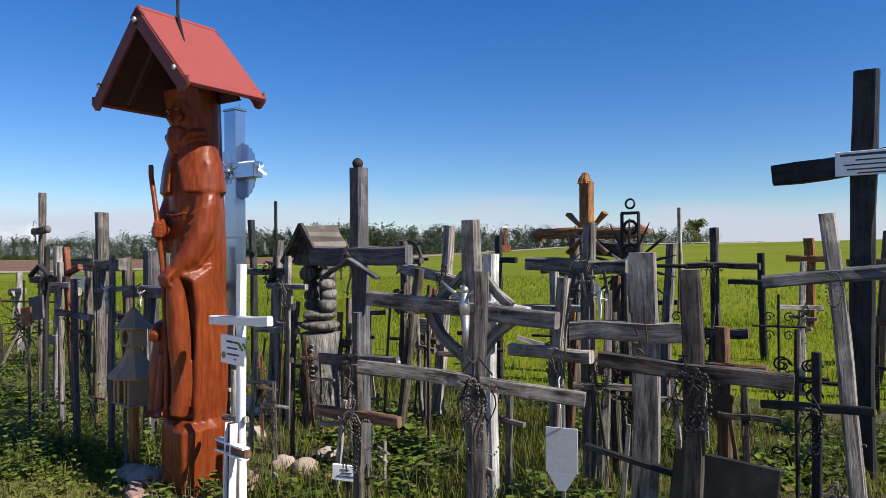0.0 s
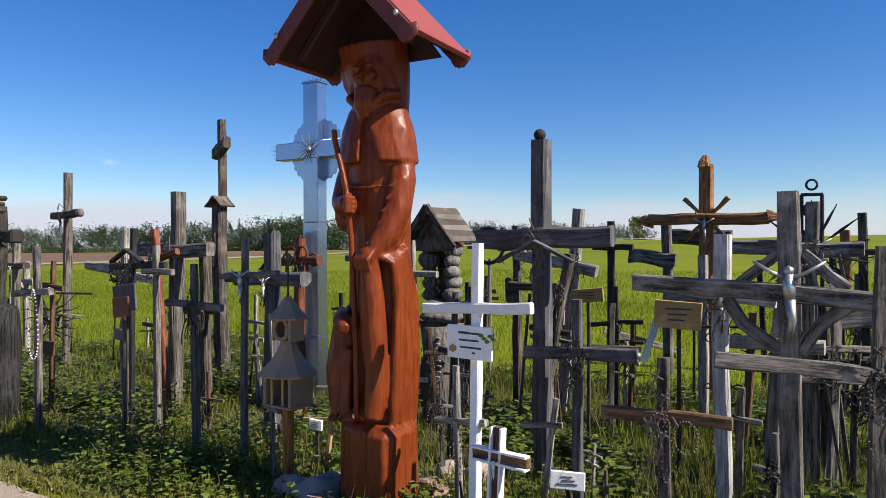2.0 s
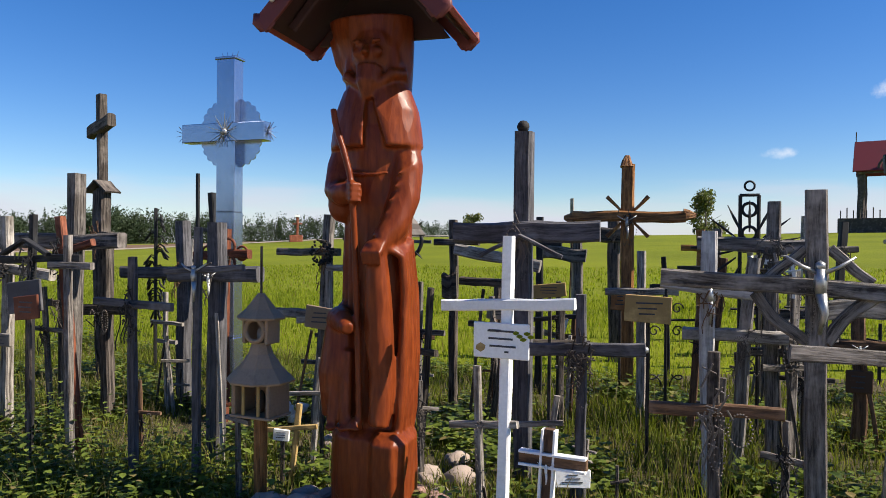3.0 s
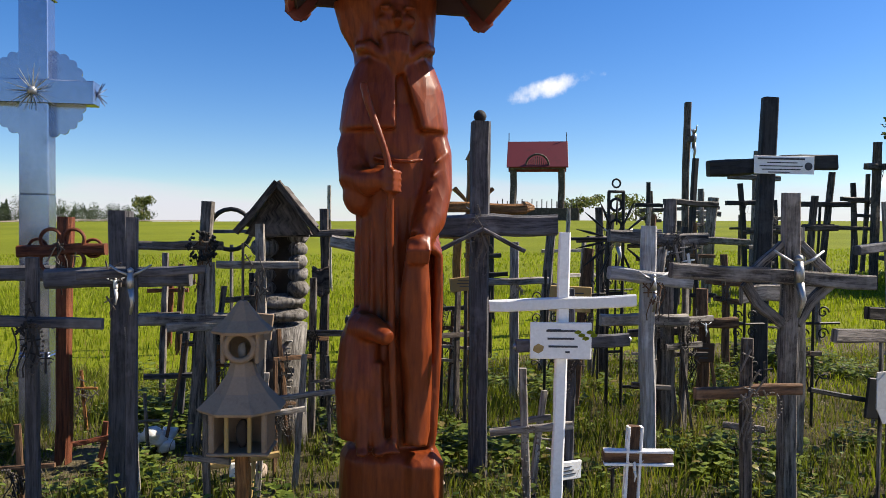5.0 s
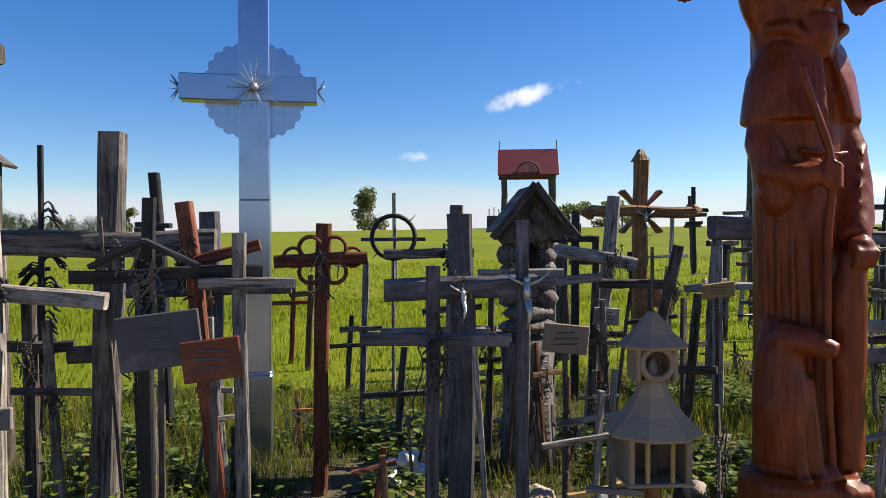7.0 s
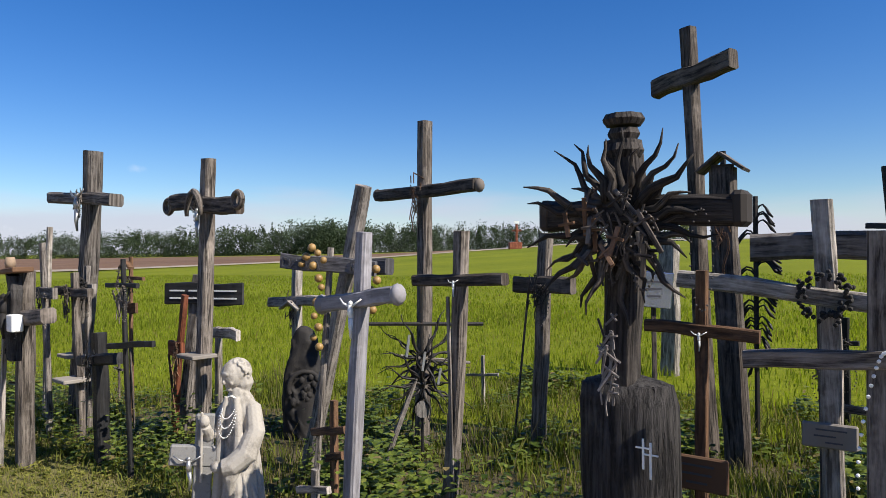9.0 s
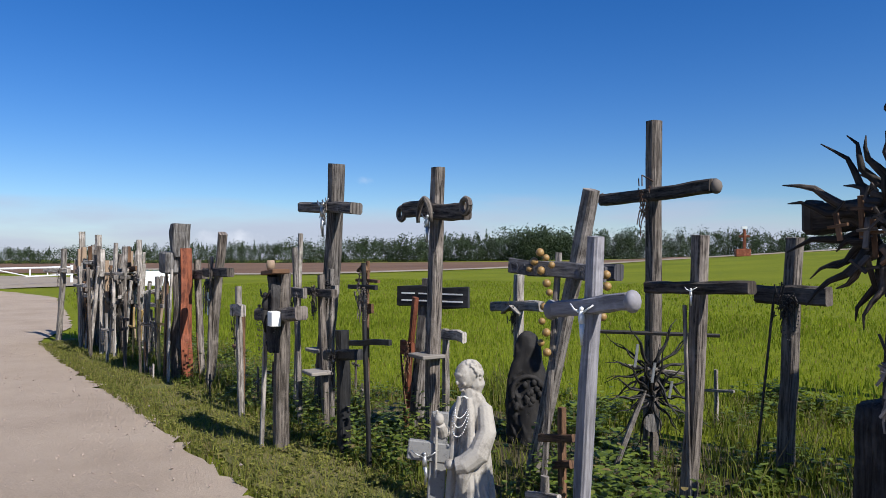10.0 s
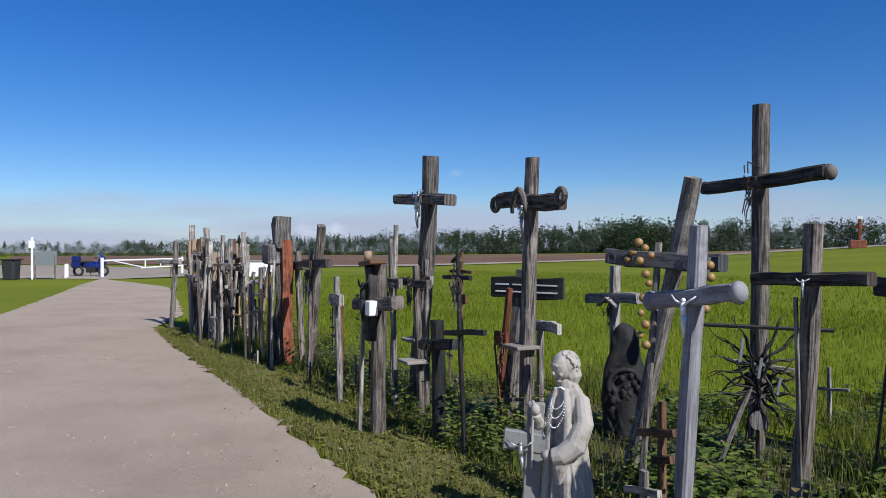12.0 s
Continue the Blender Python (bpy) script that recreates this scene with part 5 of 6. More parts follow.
# ---- the tall silver cross ----
def silver_cross(x, y, yaw):
    e = thing("metal_cross", "tall silver sheet-metal cross with scalloped plates", "cross", x, y, rise(x, y), yaw)
    zc = 2.49
    part("post", slab((0, 0, .85), (.2, .14, 1.82), bev=.006), SILVER, e)
    part("post_upper", slab((0, 0, 2.46), (.197, .137, 1.4), bev=.006), SILVER, e)
    part("top_cap", slab((0, 0, 3.17), (.225, .16, .025)), SILVER, e)
    part("crossbar", slab((-.03, -.012, zc), (.88, .13, .17), bev=.006), SILVER, e)
    part("base_sheath", slab((0, 0, .3), (.215, .155, .62), bev=.01), SILVER, e, "lower sheath of dull sheet metal")
    part("seam", slab((0, -.004, .62), (.206, .146, .02)), SILVER, e)
    for sx in (-1, 1):
        for sz in (-1, 1):
            bm = bmesh.new()
            pts = []
            for i in range(41):
                a = math.pi / 2 * i / 40
                r = .235 + .02 * abs(math.sin(a * 10))
                pts.append((sx * (.07 + r * math.cos(a)), sz * (.06 + r * math.sin(a))))
            pts = [(sx * .06, sz * .05)] + pts
            lo = [bm.verts.new((px, .02, zc + pz)) for px, pz in pts]
            hi = [bm.verts.new((px, .032, zc + pz)) for px, pz in pts]
            bm.faces.new(lo)
            bm.faces.new(hi[::-1])
            for i in range(len(pts)):
                j = (i + 1) % len(pts)
                bm.faces.new((lo[i], hi[i], hi[j], lo[j]))
            bmesh.ops.recalc_face_normals(bm, faces=bm.faces)
            part("scalloped_plate", bm, SILVER, e, "thin scalloped metal plate")
    rr = random.Random(3)
    for q in range(22):
        a = math.tau * q / 22
        l = rr.uniform(.1, .19)
        o = Vector((0, -.085, zc))
        u = Vector((math.cos(a), rr.uniform(-.4, .1), math.sin(a)))
        part("star_ray", beam(o, o + u * l, .014, .008, side=(0, 1, 0), seg=2, taper=.2, wob=0), CHROME if q % 3 else SILVER, e, "bent bright metal ray")
    part("boss", globals_ball((0, -.09, zc), .035), CHROME, e, "round metal boss", True)
    for s in (-1, 1):
        for q in range(9):
            a = math.tau * q / 9
            o = Vector((s * .44 - .03, -.012, zc))
            part("end_ray", beam(o, o + Vector((s * .05, math.cos(a) * .08, math.sin(a) * .085)), .014, .006, seg=1, taper=.3, wob=0), SILVER, e, "bent bright metal ray")
    for q in range(4):
        part("top_ray", beam((-.06 + q * .04, 0, 3.17), (-.09 + q * .06, 0, 3.24), .012, .006, seg=1, taper=.3, wob=0), SILVER, e)


silver_cross(-2.30, 7.79, -36)


# ---- carved log shrine ----
def log_shrine(x, y, yaw):
    e = thing("log_shrine", "grey carved log shrine with a shingled roof", "shrine", x, y, rise(x, y), yaw)
    bm = bmesh.new()
    tube([(0, .02, -.05), (.01, .02, .3), (0, .02, .62), (0, .01, .86)], [.19, .17, .165, .185], 14, bm)
    part("log", bm, GREYLOG, e, smooth=True)
    part("niche", ball((-.05, -.1, .42), .09, None, 2, (1, .8, 2.9)), DARK, e, "dark rotted hollow", True)
    for k in range(14):
        part("carved_tooth", slab((.075 + .01 * math.sin(k), -.155, .18 + k * .045), (.04, .02, .012), bev=.002), PALE, e)
    part("ledge", ball((0, 0, .93), .19, None, 3, (1, .9, .3), .1, 2), GREYLOG, e, smooth=True)
    part("ledge", ball((0, 0, 1.02), .16, None, 3, (1, .9, .35), .15, 3), GREYLOG, e, smooth=True)
    rr = random.Random(8)
    for s in (-1, 1):
        z = 1.06
        while z < 1.5:
            h = rr.uniform(.09, .13)
            part("carved_lump", ball((s * .115, rr.uniform(-.02, .02), z + h / 2), h * .76, None, 2, (1.0, 1.1, .85), .2, z * 9 + s), GREYLOG, e, smooth=True)
            z += h * .95
    part("back_board", slab((0, .1, 1.3), (.2, .04, .56)), DARK, e)
    part("gable_panel", beam((0, -.12, 1.49), (0, -.12, 1.81), .46, .04, seg=3, taper=.08, wob=.02), DARK, e)
    part("gable_log", beam((-.2, -.1, 1.5), (.2, -.1, 1.5), .05, .05, side=(0, 0, 1), seg=4, seed=3), DARK, e)
    for s in (-1, 1):
        for q in range(6):
            a = q / 6
            c = Vector((s * (.035 + .215 * a), 0, 1.80 - .27 * a))
            turn = Euler((0, s * .86, 0)).to_matrix() @ Euler((0, 0, rr.uniform(-.03, .03))).to_matrix()
            part("shingle", slab(c, (.075, .40 + rr.uniform(-.02, .02), .02), turn=turn, bev=.004), GREY if q % 2 else DARK, e)
        part("barge_board", beam((0, -.21, 1.84), (s * .27, -.21, 1.5), .045, .03, side=(0, 0, 1), seg=3, seed=s), DARK, e)


log_shrine(-1.13, 6.42, -40)


# ---- two-storey plywood birdhouse shrine ----
def house_shrine(x, y, yaw):
    e = thing("house_shrine", "two-tier brown plywood shrine on a post", "shrine", x, y, rise(x, y), yaw)
    part("post", beam((0, 0, -.05), (0, 0, .53), .06, .06, seg=4), ORANGE, e)

    def roof(z0, z1, w, top):
        bm = bmesh.new()
        rings = []
        for s, r in ((0, w), (.35, w * .62), (.7, w * .36), (1, top)):
            rings.append([bm.verts.new((r * math.cos(a), r * math.sin(a) * .9, z0 + (z1 - z0) * s)) for a in [math.tau * (k + .5) / 8 for k in range(8)]])
        rings.insert(0, [bm.verts.new((v.co.x * .96, v.co.y * .96, z0 - .012)) for v in rings[0]])
        for a, b in zip(rings, rings[1:]):
            for k in range(8):
                bm.faces.new((a[k], a[(k + 1) % 8], b[(k + 1) % 8], b[k]))
        bm.faces.new(rings[0][::-1])
        bm.faces.new(rings[-1])
        part("roof", bm, TERRA, e, "tented plywood roof")
    part("floor_board", slab((0, 0, .53), (.27, .2, .015)), TERRA, e)
    for s in (-1, 1):
        part("side_wall", slab((s * .115, 0, .63), (.025, .19, .19)), TERRA, e)
        part("front_pillar", slab((s * .05, -.085, .63), (.018, .018, .19)), YELLOW, e)
        part("upper_wall", slab((s * .075, 0, 1.0), (.02, .12, .15)), TERRA, e)
    part("back_wall", slab((0, .09, .63), (.24, .015, .19)), TERRA, e)
    part("upper_back", slab((0, .055, 1.0), (.15, .012, .15)), TERRA, e)
    part("arch", hoop((0, -.055, 1.0), .062, .014), TERRA, e, "oval front frame", True)
    part("figurine", ball((0, 0, .6), .03, None, 2, (1, 1, 2.2), .2), DARK, e, "small dark figurine", True)
    part("figurine", ball((0, 0, .97), .022, None, 2, (1, 1, 2), .2), PALE, e, "small pale figurine", True)
    roof(.725, .93, .2, .05)
    roof(1.07, 1.2, .14, .02)
    part("spike", tube([(0, 0, 1.18), (0, 0, 1.46)], .007, 6), DARK, e)


house_shrine(-2.2, 5.0, -42)


# ---- thick post with a blocky head in the row ----
def block_post(x, y, yaw):
    e = thing("wooden_post", "thick weathered post with a blocky head and red plank", "post", x, y, rise(x, y), yaw)
    part("trunk", beam((0, 0, -.05), (.03, 0, 1.5), .16, .16, seg=10, seed=61, cham=.25, wob=.3), OLD, e)
    part("head_block", slab((-.02, -.04, 1.43), (.32, .32, .26), bev=.02, turn=Euler((0, .05, .1)).to_matrix()), GREYLOG, e, "squared block joint")
    part("upper_post", beam((.07, 0, 1.5), (.08, 0, 1.9), .22, .2, seg=4, seed=62, cham=.1), GREYLOG, e)
    part("red_plank", beam((.17, .05, .05), (.19, .04, 1.6), .13, .03, side=(0, 1, 0), seg=6, seed=63), RED, e, "faded red painted plank")
    rr = random.Random(44)
    for q, (fx, tx, tz, w) in enumerate(((-.15, -.12, 1.33, .05), (-.05, -.04, 1.2, .09), (.05, .02, 1.05, .07), (.22, .2, 1.35, .045), (-.2, -.05, .85, .05), (.27, .1, .7, .04))):
        part("driftwood_board", beam((fx, -.14 - .02 * (q % 2), -.04), (tx, -.13, tz), w, .025, seg=7, seed=70 + q, wob=.5, bow=rr.uniform(-.05, .05)), (PALE, BROWN, GREY)[q % 3], e, "warped upright board")
    for q in range(5):
        part("stake", beam((-.35 + q * .06, -.28, -.03), (-.37 + q * .065, -.28, rr.uniform(.12, .2)), .03, .02, seg=2, seed=q), (PALE, ORANGE)[q % 2], e, "short stub at the foot")


block_post(-11.0, 12.05, -45)


# ---- wrought iron pieces ----
def iron_lantern(x, y, yaw):
    e = thing("iron_cross", "black wrought iron cross with ring top and spikes", "cross", x, y, rise(x, y), yaw, "iron crosses")
    for s in (-1, 1):
        part("bar", tube([(s * .065, 0, -.05), (s * .065, 0, 1.85)], .014, 6), IRON, e)
    for z in (.5, 1.0, 1.45, 1.85):
        part("rung", tube([(-.07, 0, z), (.07, 0, z)], .012, 6), IRON, e)
    part("ring_top", hoop((0, 0, 1.92), .035, .008), IRON, e, smooth=True)
    for z in (1.56, 1.74):
        part("ring", hoop((0, 0, z), .05, .012), IRON, e, smooth=True)
    part("side_bar", tube([(-.42, 0, 1.45), (.42, 0, 1.45)], .014, 6), IRON, e)
    for q in range(14):
        a = math.tau * (q + .5) / 14
        u = Vector((math.cos(a), 0, math.sin(a)))
        o = Vector((0, -.02, 1.45))
        part("spike", tube([o + u * .12, o + u * .24, o + u * .36], [.006, .012, .003], 5), IRON, e)
    part("figure", figure_bm(.3), CHROME, e, "small cast crucifix figure", True).location = (0, -.05, 1.4)


def iron_scroll(x, y, h, yaw, label):
    e = thing("iron_cross", label, "cross", x, y, rise(x, y), yaw, "iron crosses")
    part("bar", tube([(0, 0, -.05), (0, 0, h)], .012, 6), IRON, e)
    part("side_bar", tube([(-h * .2, 0, h * .74), (h * .2, 0, h * .74)], .011, 6), IRON, e)
    for sx in (-1, 1):
        for sz in (-1, 1):
            c = Vector((sx * h * .075, 0, h * .74 + sz * h * .075))
            pts = [c + Vector((math.cos(t * .6) * (.05 - t * .003), 0, math.sin(t * .6) * (.05 - t * .003))) for t in range(14)]
            part("scroll", tube(pts, .006, 5), IRON, e, smooth=True)
        pts = [Vector((sx * .012, 0, h * .3)) + Vector((sx * (.07 - .05 * math.cos(t * .5)), 0, .05 * math.sin(t * .5) + t * .012)) for t in range(12)]
        part("scroll", tube(pts, .006, 5), IRON, e, smooth=True)


iron_lantern(1.42, 5.33, -36)
for q, (xx, yy, hh) in enumerate(((1.98, 3.95, 1.1), (2.3, 4.6, .95), (2.05, 5.9, 1.2), (3.0, 6.3, 1.1), (.95, 5.7, 1.2))):
    iron_scroll(xx, yy, hh, -36 + q * 4, "black wrought iron cross with scrolls in grass")
e = thing("iron_cross", "tall iron post covered in scrolled leaves", "cross", -3.05, 9.6, rise(-3.05, 9.6), -40, "iron crosses")
part("bar", tube([(0, 0, -.05), (0, 0, 1.85)], .02, 6), IRON, e)
rr = random.Random(12)
for q in range(46):
    z = rr.uniform(.5, 1.75)
    s = rr.choice((-1, 1))
    l = .05 + .13 * (1 - abs(z - 1.35) / .9)
    pts = [(s * l * t / 5, rr.uniform(-.02, .02), z + .05 * math.sin(t * .9)) for t in range(6)]
    part("scroll", tube(pts, [.008, .007, .007, .01, .014, .006], 5), IRON, e, smooth=True)


def spiked_ring(x, y, z, yaw):
    e = thing("iron_ring", "black iron ring with four arrow spikes on a pole", "ring", x, y, rise(x, y), yaw)
    part("pole", tube([(0, .03, -.05), (0, .03, z - .15)], .02, 6), GREY, e)
    part("ring", hoop((0, 0, z), .2, .022), IRON, e, smooth=True)
    for q in range(4):
        a = radians(45 + 90 * q)
        u = Vector((math.cos(a), 0, math.sin(a)))
        o = Vector((0, 0, z))
        part("arrow", beam(o + u * .2, o + u * .3, .075, .015, side=(0, 1, 0), seg=2, taper=.1, wob=0), IRON, e)
    part("cross_tie", beam((-.3, .03, z - .02), (.3, .03, z - .02), .035, .02, side=(0, 0, 1), seg=3), SLATE, e)


spiked_ring(-.42, 8.5, 1.5, -40)


# ---- sunburst on an old stump ----
def flame(o, u, l, w, rnd):
    side = Vector((-u.z, 0, u.x))
    pts = [o + u * l * t / 6 + side * .012 * math.sin(t * 1.5 + l * 40) + Vector((0, rnd.uniform(-.01, .01), 0)) for t in range(7)]
    return tube(pts, [w * .7, w, w * .95, w * .8, w * .6, w * .38, .002], 6)


def sunburst(x, y, yaw):
    e = thing("wooden_cross", "dark carved sunburst cross set on a stump", "cross", x, y, rise(x, y), yaw, "crosses")
    rr = random.Random(17)
    bm = bmesh.new()
    lathe([(-.06, .17, .15, 0, .03), (.3, .165, .14, 0, .03), (.7, .175, .13, .0, .03), (.93, .17, .12, 0, .03), (1.0, .16, .11, -.01, .03), (1.03, .05, .05, -.03, .03)], bm, 22, .07, 3)
    for v in bm.verts:
        v.co += Vector((noise.noise(v.co * 7), noise.noise(v.co * 7 + Vector((5, 0, 0))), 0)) * .02
    part("stump", bm, DARKLOG, e, "ragged dark split stump", True)
    part("post", beam((0, 0, .9), (0, 0, 1.86), .12, .11, seg=8, seed=5), CHAR, e)
    for z, r, h in ((1.82, .075, .05), (1.88, .06, .04), (1.93, .078, .04)):
        part("turned_ring", tube([(0, 0, z - h / 2), (0, 0, z), (0, 0, z + h / 2)], [r * .8, r, r * .85], 8), CHAR, e)
    part("crossbar", beam((-.28, -.03, 1.60), (.4, -.03, 1.60), .1, .085, side=(0, 0, 1), seg=6, seed=6), CHAR, e)
    for s in (-1, 1):
        part("beam_end", slab((.06 + s * .34, -.03, 1.60), (.05, .1, .115), bev=.015), CHAR, e)
    for q in range(40):
        a = math.tau * q / 40 + rr.uniform(-.1, .1)
        u = Vector((math.cos(a), rr.uniform(-.35, .05), math.sin(a)))
        part("flame_ray", flame(Vector((0, -.06, 1.57)) + u * .08, u, rr.uniform(.2, .3) if q % 2 else rr.uniform(.1, .2), rr.uniform(.013, .019), rr), (CHAR, CHAR, DARK)[q % 3], e, "wavy wooden flame", True)
    for q in range(16):
        a = rr.uniform(0, math.tau)
        r = rr.uniform(.04, .17)
        o = Vector((r * math.cos(a), -.11 - rr.uniform(0, .05), 1.57 + r * math.sin(a)))
        u = Vector((rr.gauss(0, .4), rr.gauss(0, .3), -1)).normalized()
        bm = beam(o, o + u * rr.uniform(.07, .16), .016, .01, seg=1, wob=0, seed=q)
        sv = Vector((-u.z, 0, u.x))
        beam(o + u * .04 - sv * .03, o + u * .04 + sv * .03, .014, .01, side=(0, 1, 0), seg=1, wob=0, seed=q, bm=bm)
        part("hanging_cross", bm, rr.choice([CHAR, CHAR, DARK, GREY, BROWN]), e, "small cross hung on a cord")
    tagged(part("votive_tangle", bundle_bm(20, .12, .2, rr, 0), DARK, e, "bunch of tiny crosses and cords"), kind="stuff").location = (0, -.12, 1.6)
    tagged(part("bead_string", hang_bm(rr, 3, .3, .4), BEADS, e, "hanging strings of prayer beads"), kind="stuff").location = (0, -.12, 1.6)
    tagged(part("votive_tangle", bundle_bm(16, .02, .2, rr, 0), GREY, e, "pale little crosses nailed below"), kind="stuff").location = (.0, -.13, 1.15)
    for dx, zz, hh in ((.11, .8, .05), (.135, .78, .06)):
        part("white_cross", beam((dx, -.13, zz - hh), (dx, -.13, zz + hh), .007, .006, seg=1, wob=0), PLASTIC, e, "thin white cross")
        part("white_cross_bar", beam((dx - .025, -.13, zz + .02), (dx + .025, -.13, zz + .02), .005, .006, side=(0, 0, 1), seg=1, wob=0), PLASTIC, e, "thin white cross")


sunburst(-4.90, 6.9, -40)


# ---- white child statue ----
def child(x, y, yaw):
    bm = bmesh.new()
    lathe([(.0, .125, .115, 0, 0), (.2, .115, .105, 0, 0), (.45, .095, .09, 0, 0), (.62, .09, .08, 0, .01), (.74, .098, .078, 0, .01), (.81, .07, .058, 0, .0), (.86, .038, .038, 0, -.01)], bm, 24, .05, 1)
    # bowed head with a cap of short curls, face turned aside
    turn = Euler((.3, 0, -.2)).to_matrix()
    head = Vector((-.012, -.035, .925))
    ball(head, .058, bm, 3, (.92, 1, 1.2), turn=turn)
    for p, r, sq in (((0, -.059, -.014), .009, (.9, 1.3, 1.5)), ((0, -.045, -.056), .015, (1, .9, .8)), ((-.026, -.042, -.024), .015, (1, .6, .9)), ((.026, -.042, -.024), .015, (1, .6, .9)), ((0, -.053, -.038), .008, (1.7, .7, .6)), ((0, -.046, .022), .03, (1.1, .4, .5))):
        ball(head + turn @ Vector(p), r, bm, 2, sq, turn=turn)
    ball(head + Vector((.01, .022, .014)), .06, bm, 3, (1, 1, 1.02))
    tube([head + Vector((.02, .035, -.01)), head + Vector((.028, .045, -.05)), head + Vector((.028, .04, -.09))], [.05, .05, .03], 10, bm)
    rr = random.Random(4)
    front = turn @ Vector((0, -1, -.3)).normalized()
    for q in range(420):
        p = Vector((rr.gauss(0, 1), rr.gauss(0, 1), rr.gauss(0, 1))).normalized()
        if p.dot(front) < .02 and p.z > -.8:
            ball(head + Vector((.012, .02, .012)) + Vector((p.x, p.y, p.z)) * .064, .0078, bm, 1)
    # mantle: one arm raised with a stick, the other across with a wide cuff
    tube([(-.03, 0, .80), (-.08, 0, .755), (-.105, -.06, .66), (-.1, -.12, .64), (-.085, -.15, .69)], [.02, .04, .042, .034, .024], 10, bm)
    ball((-.085, -.155, .715), .026, bm, 2, (1, 1, 1.2))
    tube([(-.09, -.165, .76), (-.098, -.165, .62), (-.108, -.16, .42)], .008, 6, bm)
    tube([(.03, .01, .80), (.085, .0, .765), (.115, -.02, .66), (.105, -.07, .56), (.055, -.12, .51), (.02, -.145, .5)], [.02, .04, .05, .056, .05, .042], 12, bm)
    tube([(.06, -.1, .53), (.05, -.125, .45), (.045, -.125, .37)], [.045, .034, .01], 8, bm)
    ball((-.012, -.155, .505), .028, bm, 2, (1.2, .9, 1))
    for s in (-1, 1):
        tube([(s * .03, -.06, .82), (s * .055, -.075, .7), (s * .06, -.085, .5), (s * .075, -.1, .25), (s * .085, -.11, .02)], [.014, .022, .024, .026, .026], 8, bm)
    for q in range(12):
        a = radians(-165 + q * 30)
        k = .85 + .15 * math.sin(q * 2.1)
        tube([(.088 * math.cos(a), .085 * math.sin(a), .58 * k), (.108 * math.cos(a + .12), .1 * math.sin(a + .12), .34), (.128 * math.cos(a), .118 * math.sin(a), .02)], [.005, .016, .026], 7, bm)
    ob = carve("child_statue", bm, PLASTER, .0038, 1)
    ob.matrix_world = pose(x, y, rise(x, y), 0, 0, yaw) @ Matrix.Diagonal((.95, .95, .97, 1))
    tagged(ob, "stained white plaster child statue beside the path", "statue")
    nb = bmesh.new()
    for k in range(3):
        bead_string([((.04 + .006 * k) * math.sin(math.tau * i / 40), -.05 - .055 * (1 - math.cos(math.tau * i / 40)) * .5 - .006 * k, .825 - (.1 + .045 * k) * (1 - math.cos(math.tau * i / 40)) * .5) for i in range(40)], .0036, nb)
    nk = tagged(part("bead_necklace", nb, PLASTIC), "strings of white beads round the statue's neck", "beads", kind="stuff")
    nk.matrix_world = ob.matrix_world
    c = thing("stone_cross", "speckled grey stone cross with a small silver figure", "cross", x - .17, y - .05, rise(x, y), 14, "crosses")
    part("post", slab((0, 0, .36), (.085, .035, .72), bev=.006, turn=Euler((0, .06, 0)).to_matrix()), GRANITE, c)
    part("crossbar", slab((-.03, -.004, .53), (.22, .04, .095), bev=.006, turn=Euler((0, .12, 0)).to_matrix()), GRANITE, c)
    part("figure", figure_bm(.16), CHROME, c, "small cast crucifix figure", True).location = (-.055, -.035, .47)


child(-6.47, 7.86, -30)


# carved head and little pot on the cross with the white box
e = thing("carved_crucifix", "dark carved crucifix block with a shelf and pot", "crucifix", -8.27, 9.40, rise(-8.27, 9.40), -45)
part("block", beam((.08, -.1, .78), (.11, -.1, 1.34), .12, .07, seg=6, seed=91, wob=.4), DARKLOG, e)
part("shelf", slab((.1, -.09, 1.37), (.3, .13, .035), turn=Euler((0, -.06, 0)).to_matrix()), BROWN, e, "small brown shelf")
part("pot", tube([(.03, -.1, 1.385), (.03, -.1, 1.42), (.03, -.1, 1.46)], [.028, .034, .026], 12), TERRA, e, "small tan pot", True)
part("figure", figure_bm(.3), DARKBRONZE, e, "dark cast crucifix figure", True).location = (.09, -.16, 1.1)
tagged(part("bead_string", hang_bm(random.Random(93), 5, .16, .35), BEADS, e, "hanging strings of prayer beads"), kind="stuff").location = (-.02, -.16, 1.12)


# ---- dark niche figure, iron sun, lettered board, gold balls ----
e = thing("niche_figure", "blackened arched niche with crowded relief figures", "relief", -6.48, 10.05, rise(-6.48, 10.05), 10)
bm = bmesh.new()
lathe([(-.03, .16, .09, 0, 0), (.3, .165, .09, 0, 0), (.52, .16, .09, 0, 0), (.62, .13, .085, 0, 0), (.68, .105, .08, 0, 0), (.78, .1, .085, 0, 0), (.86, .075, .065, 0, 0), (.89, .03, .03, 0, 0)], bm, 26, .05)
for v in bm.verts:
    v.co += Vector((noise.noise(v.co * 11), noise.noise(v.co * 11 + Vector((5, 0, 0))), noise.noise(v.co * 9))) * .022
rr = random.Random(6)
for q in range(110):
    a, z = rr.uniform(0, math.tau), rr.uniform(.02, .86)
    w = float(np.interp(z, [0, .52, .68, .8, .88], [.16, .16, .1, .1, .05]))
    tube([(w * math.cos(a), w * .56 * math.sin(a), z), (w * math.cos(a + .3), w * .56 * math.sin(a + .3), z - rr.uniform(.03, .12))], [.012, .02], 6, bm)
carve("body", bm, DARKBRONZE, .011, 1, e)
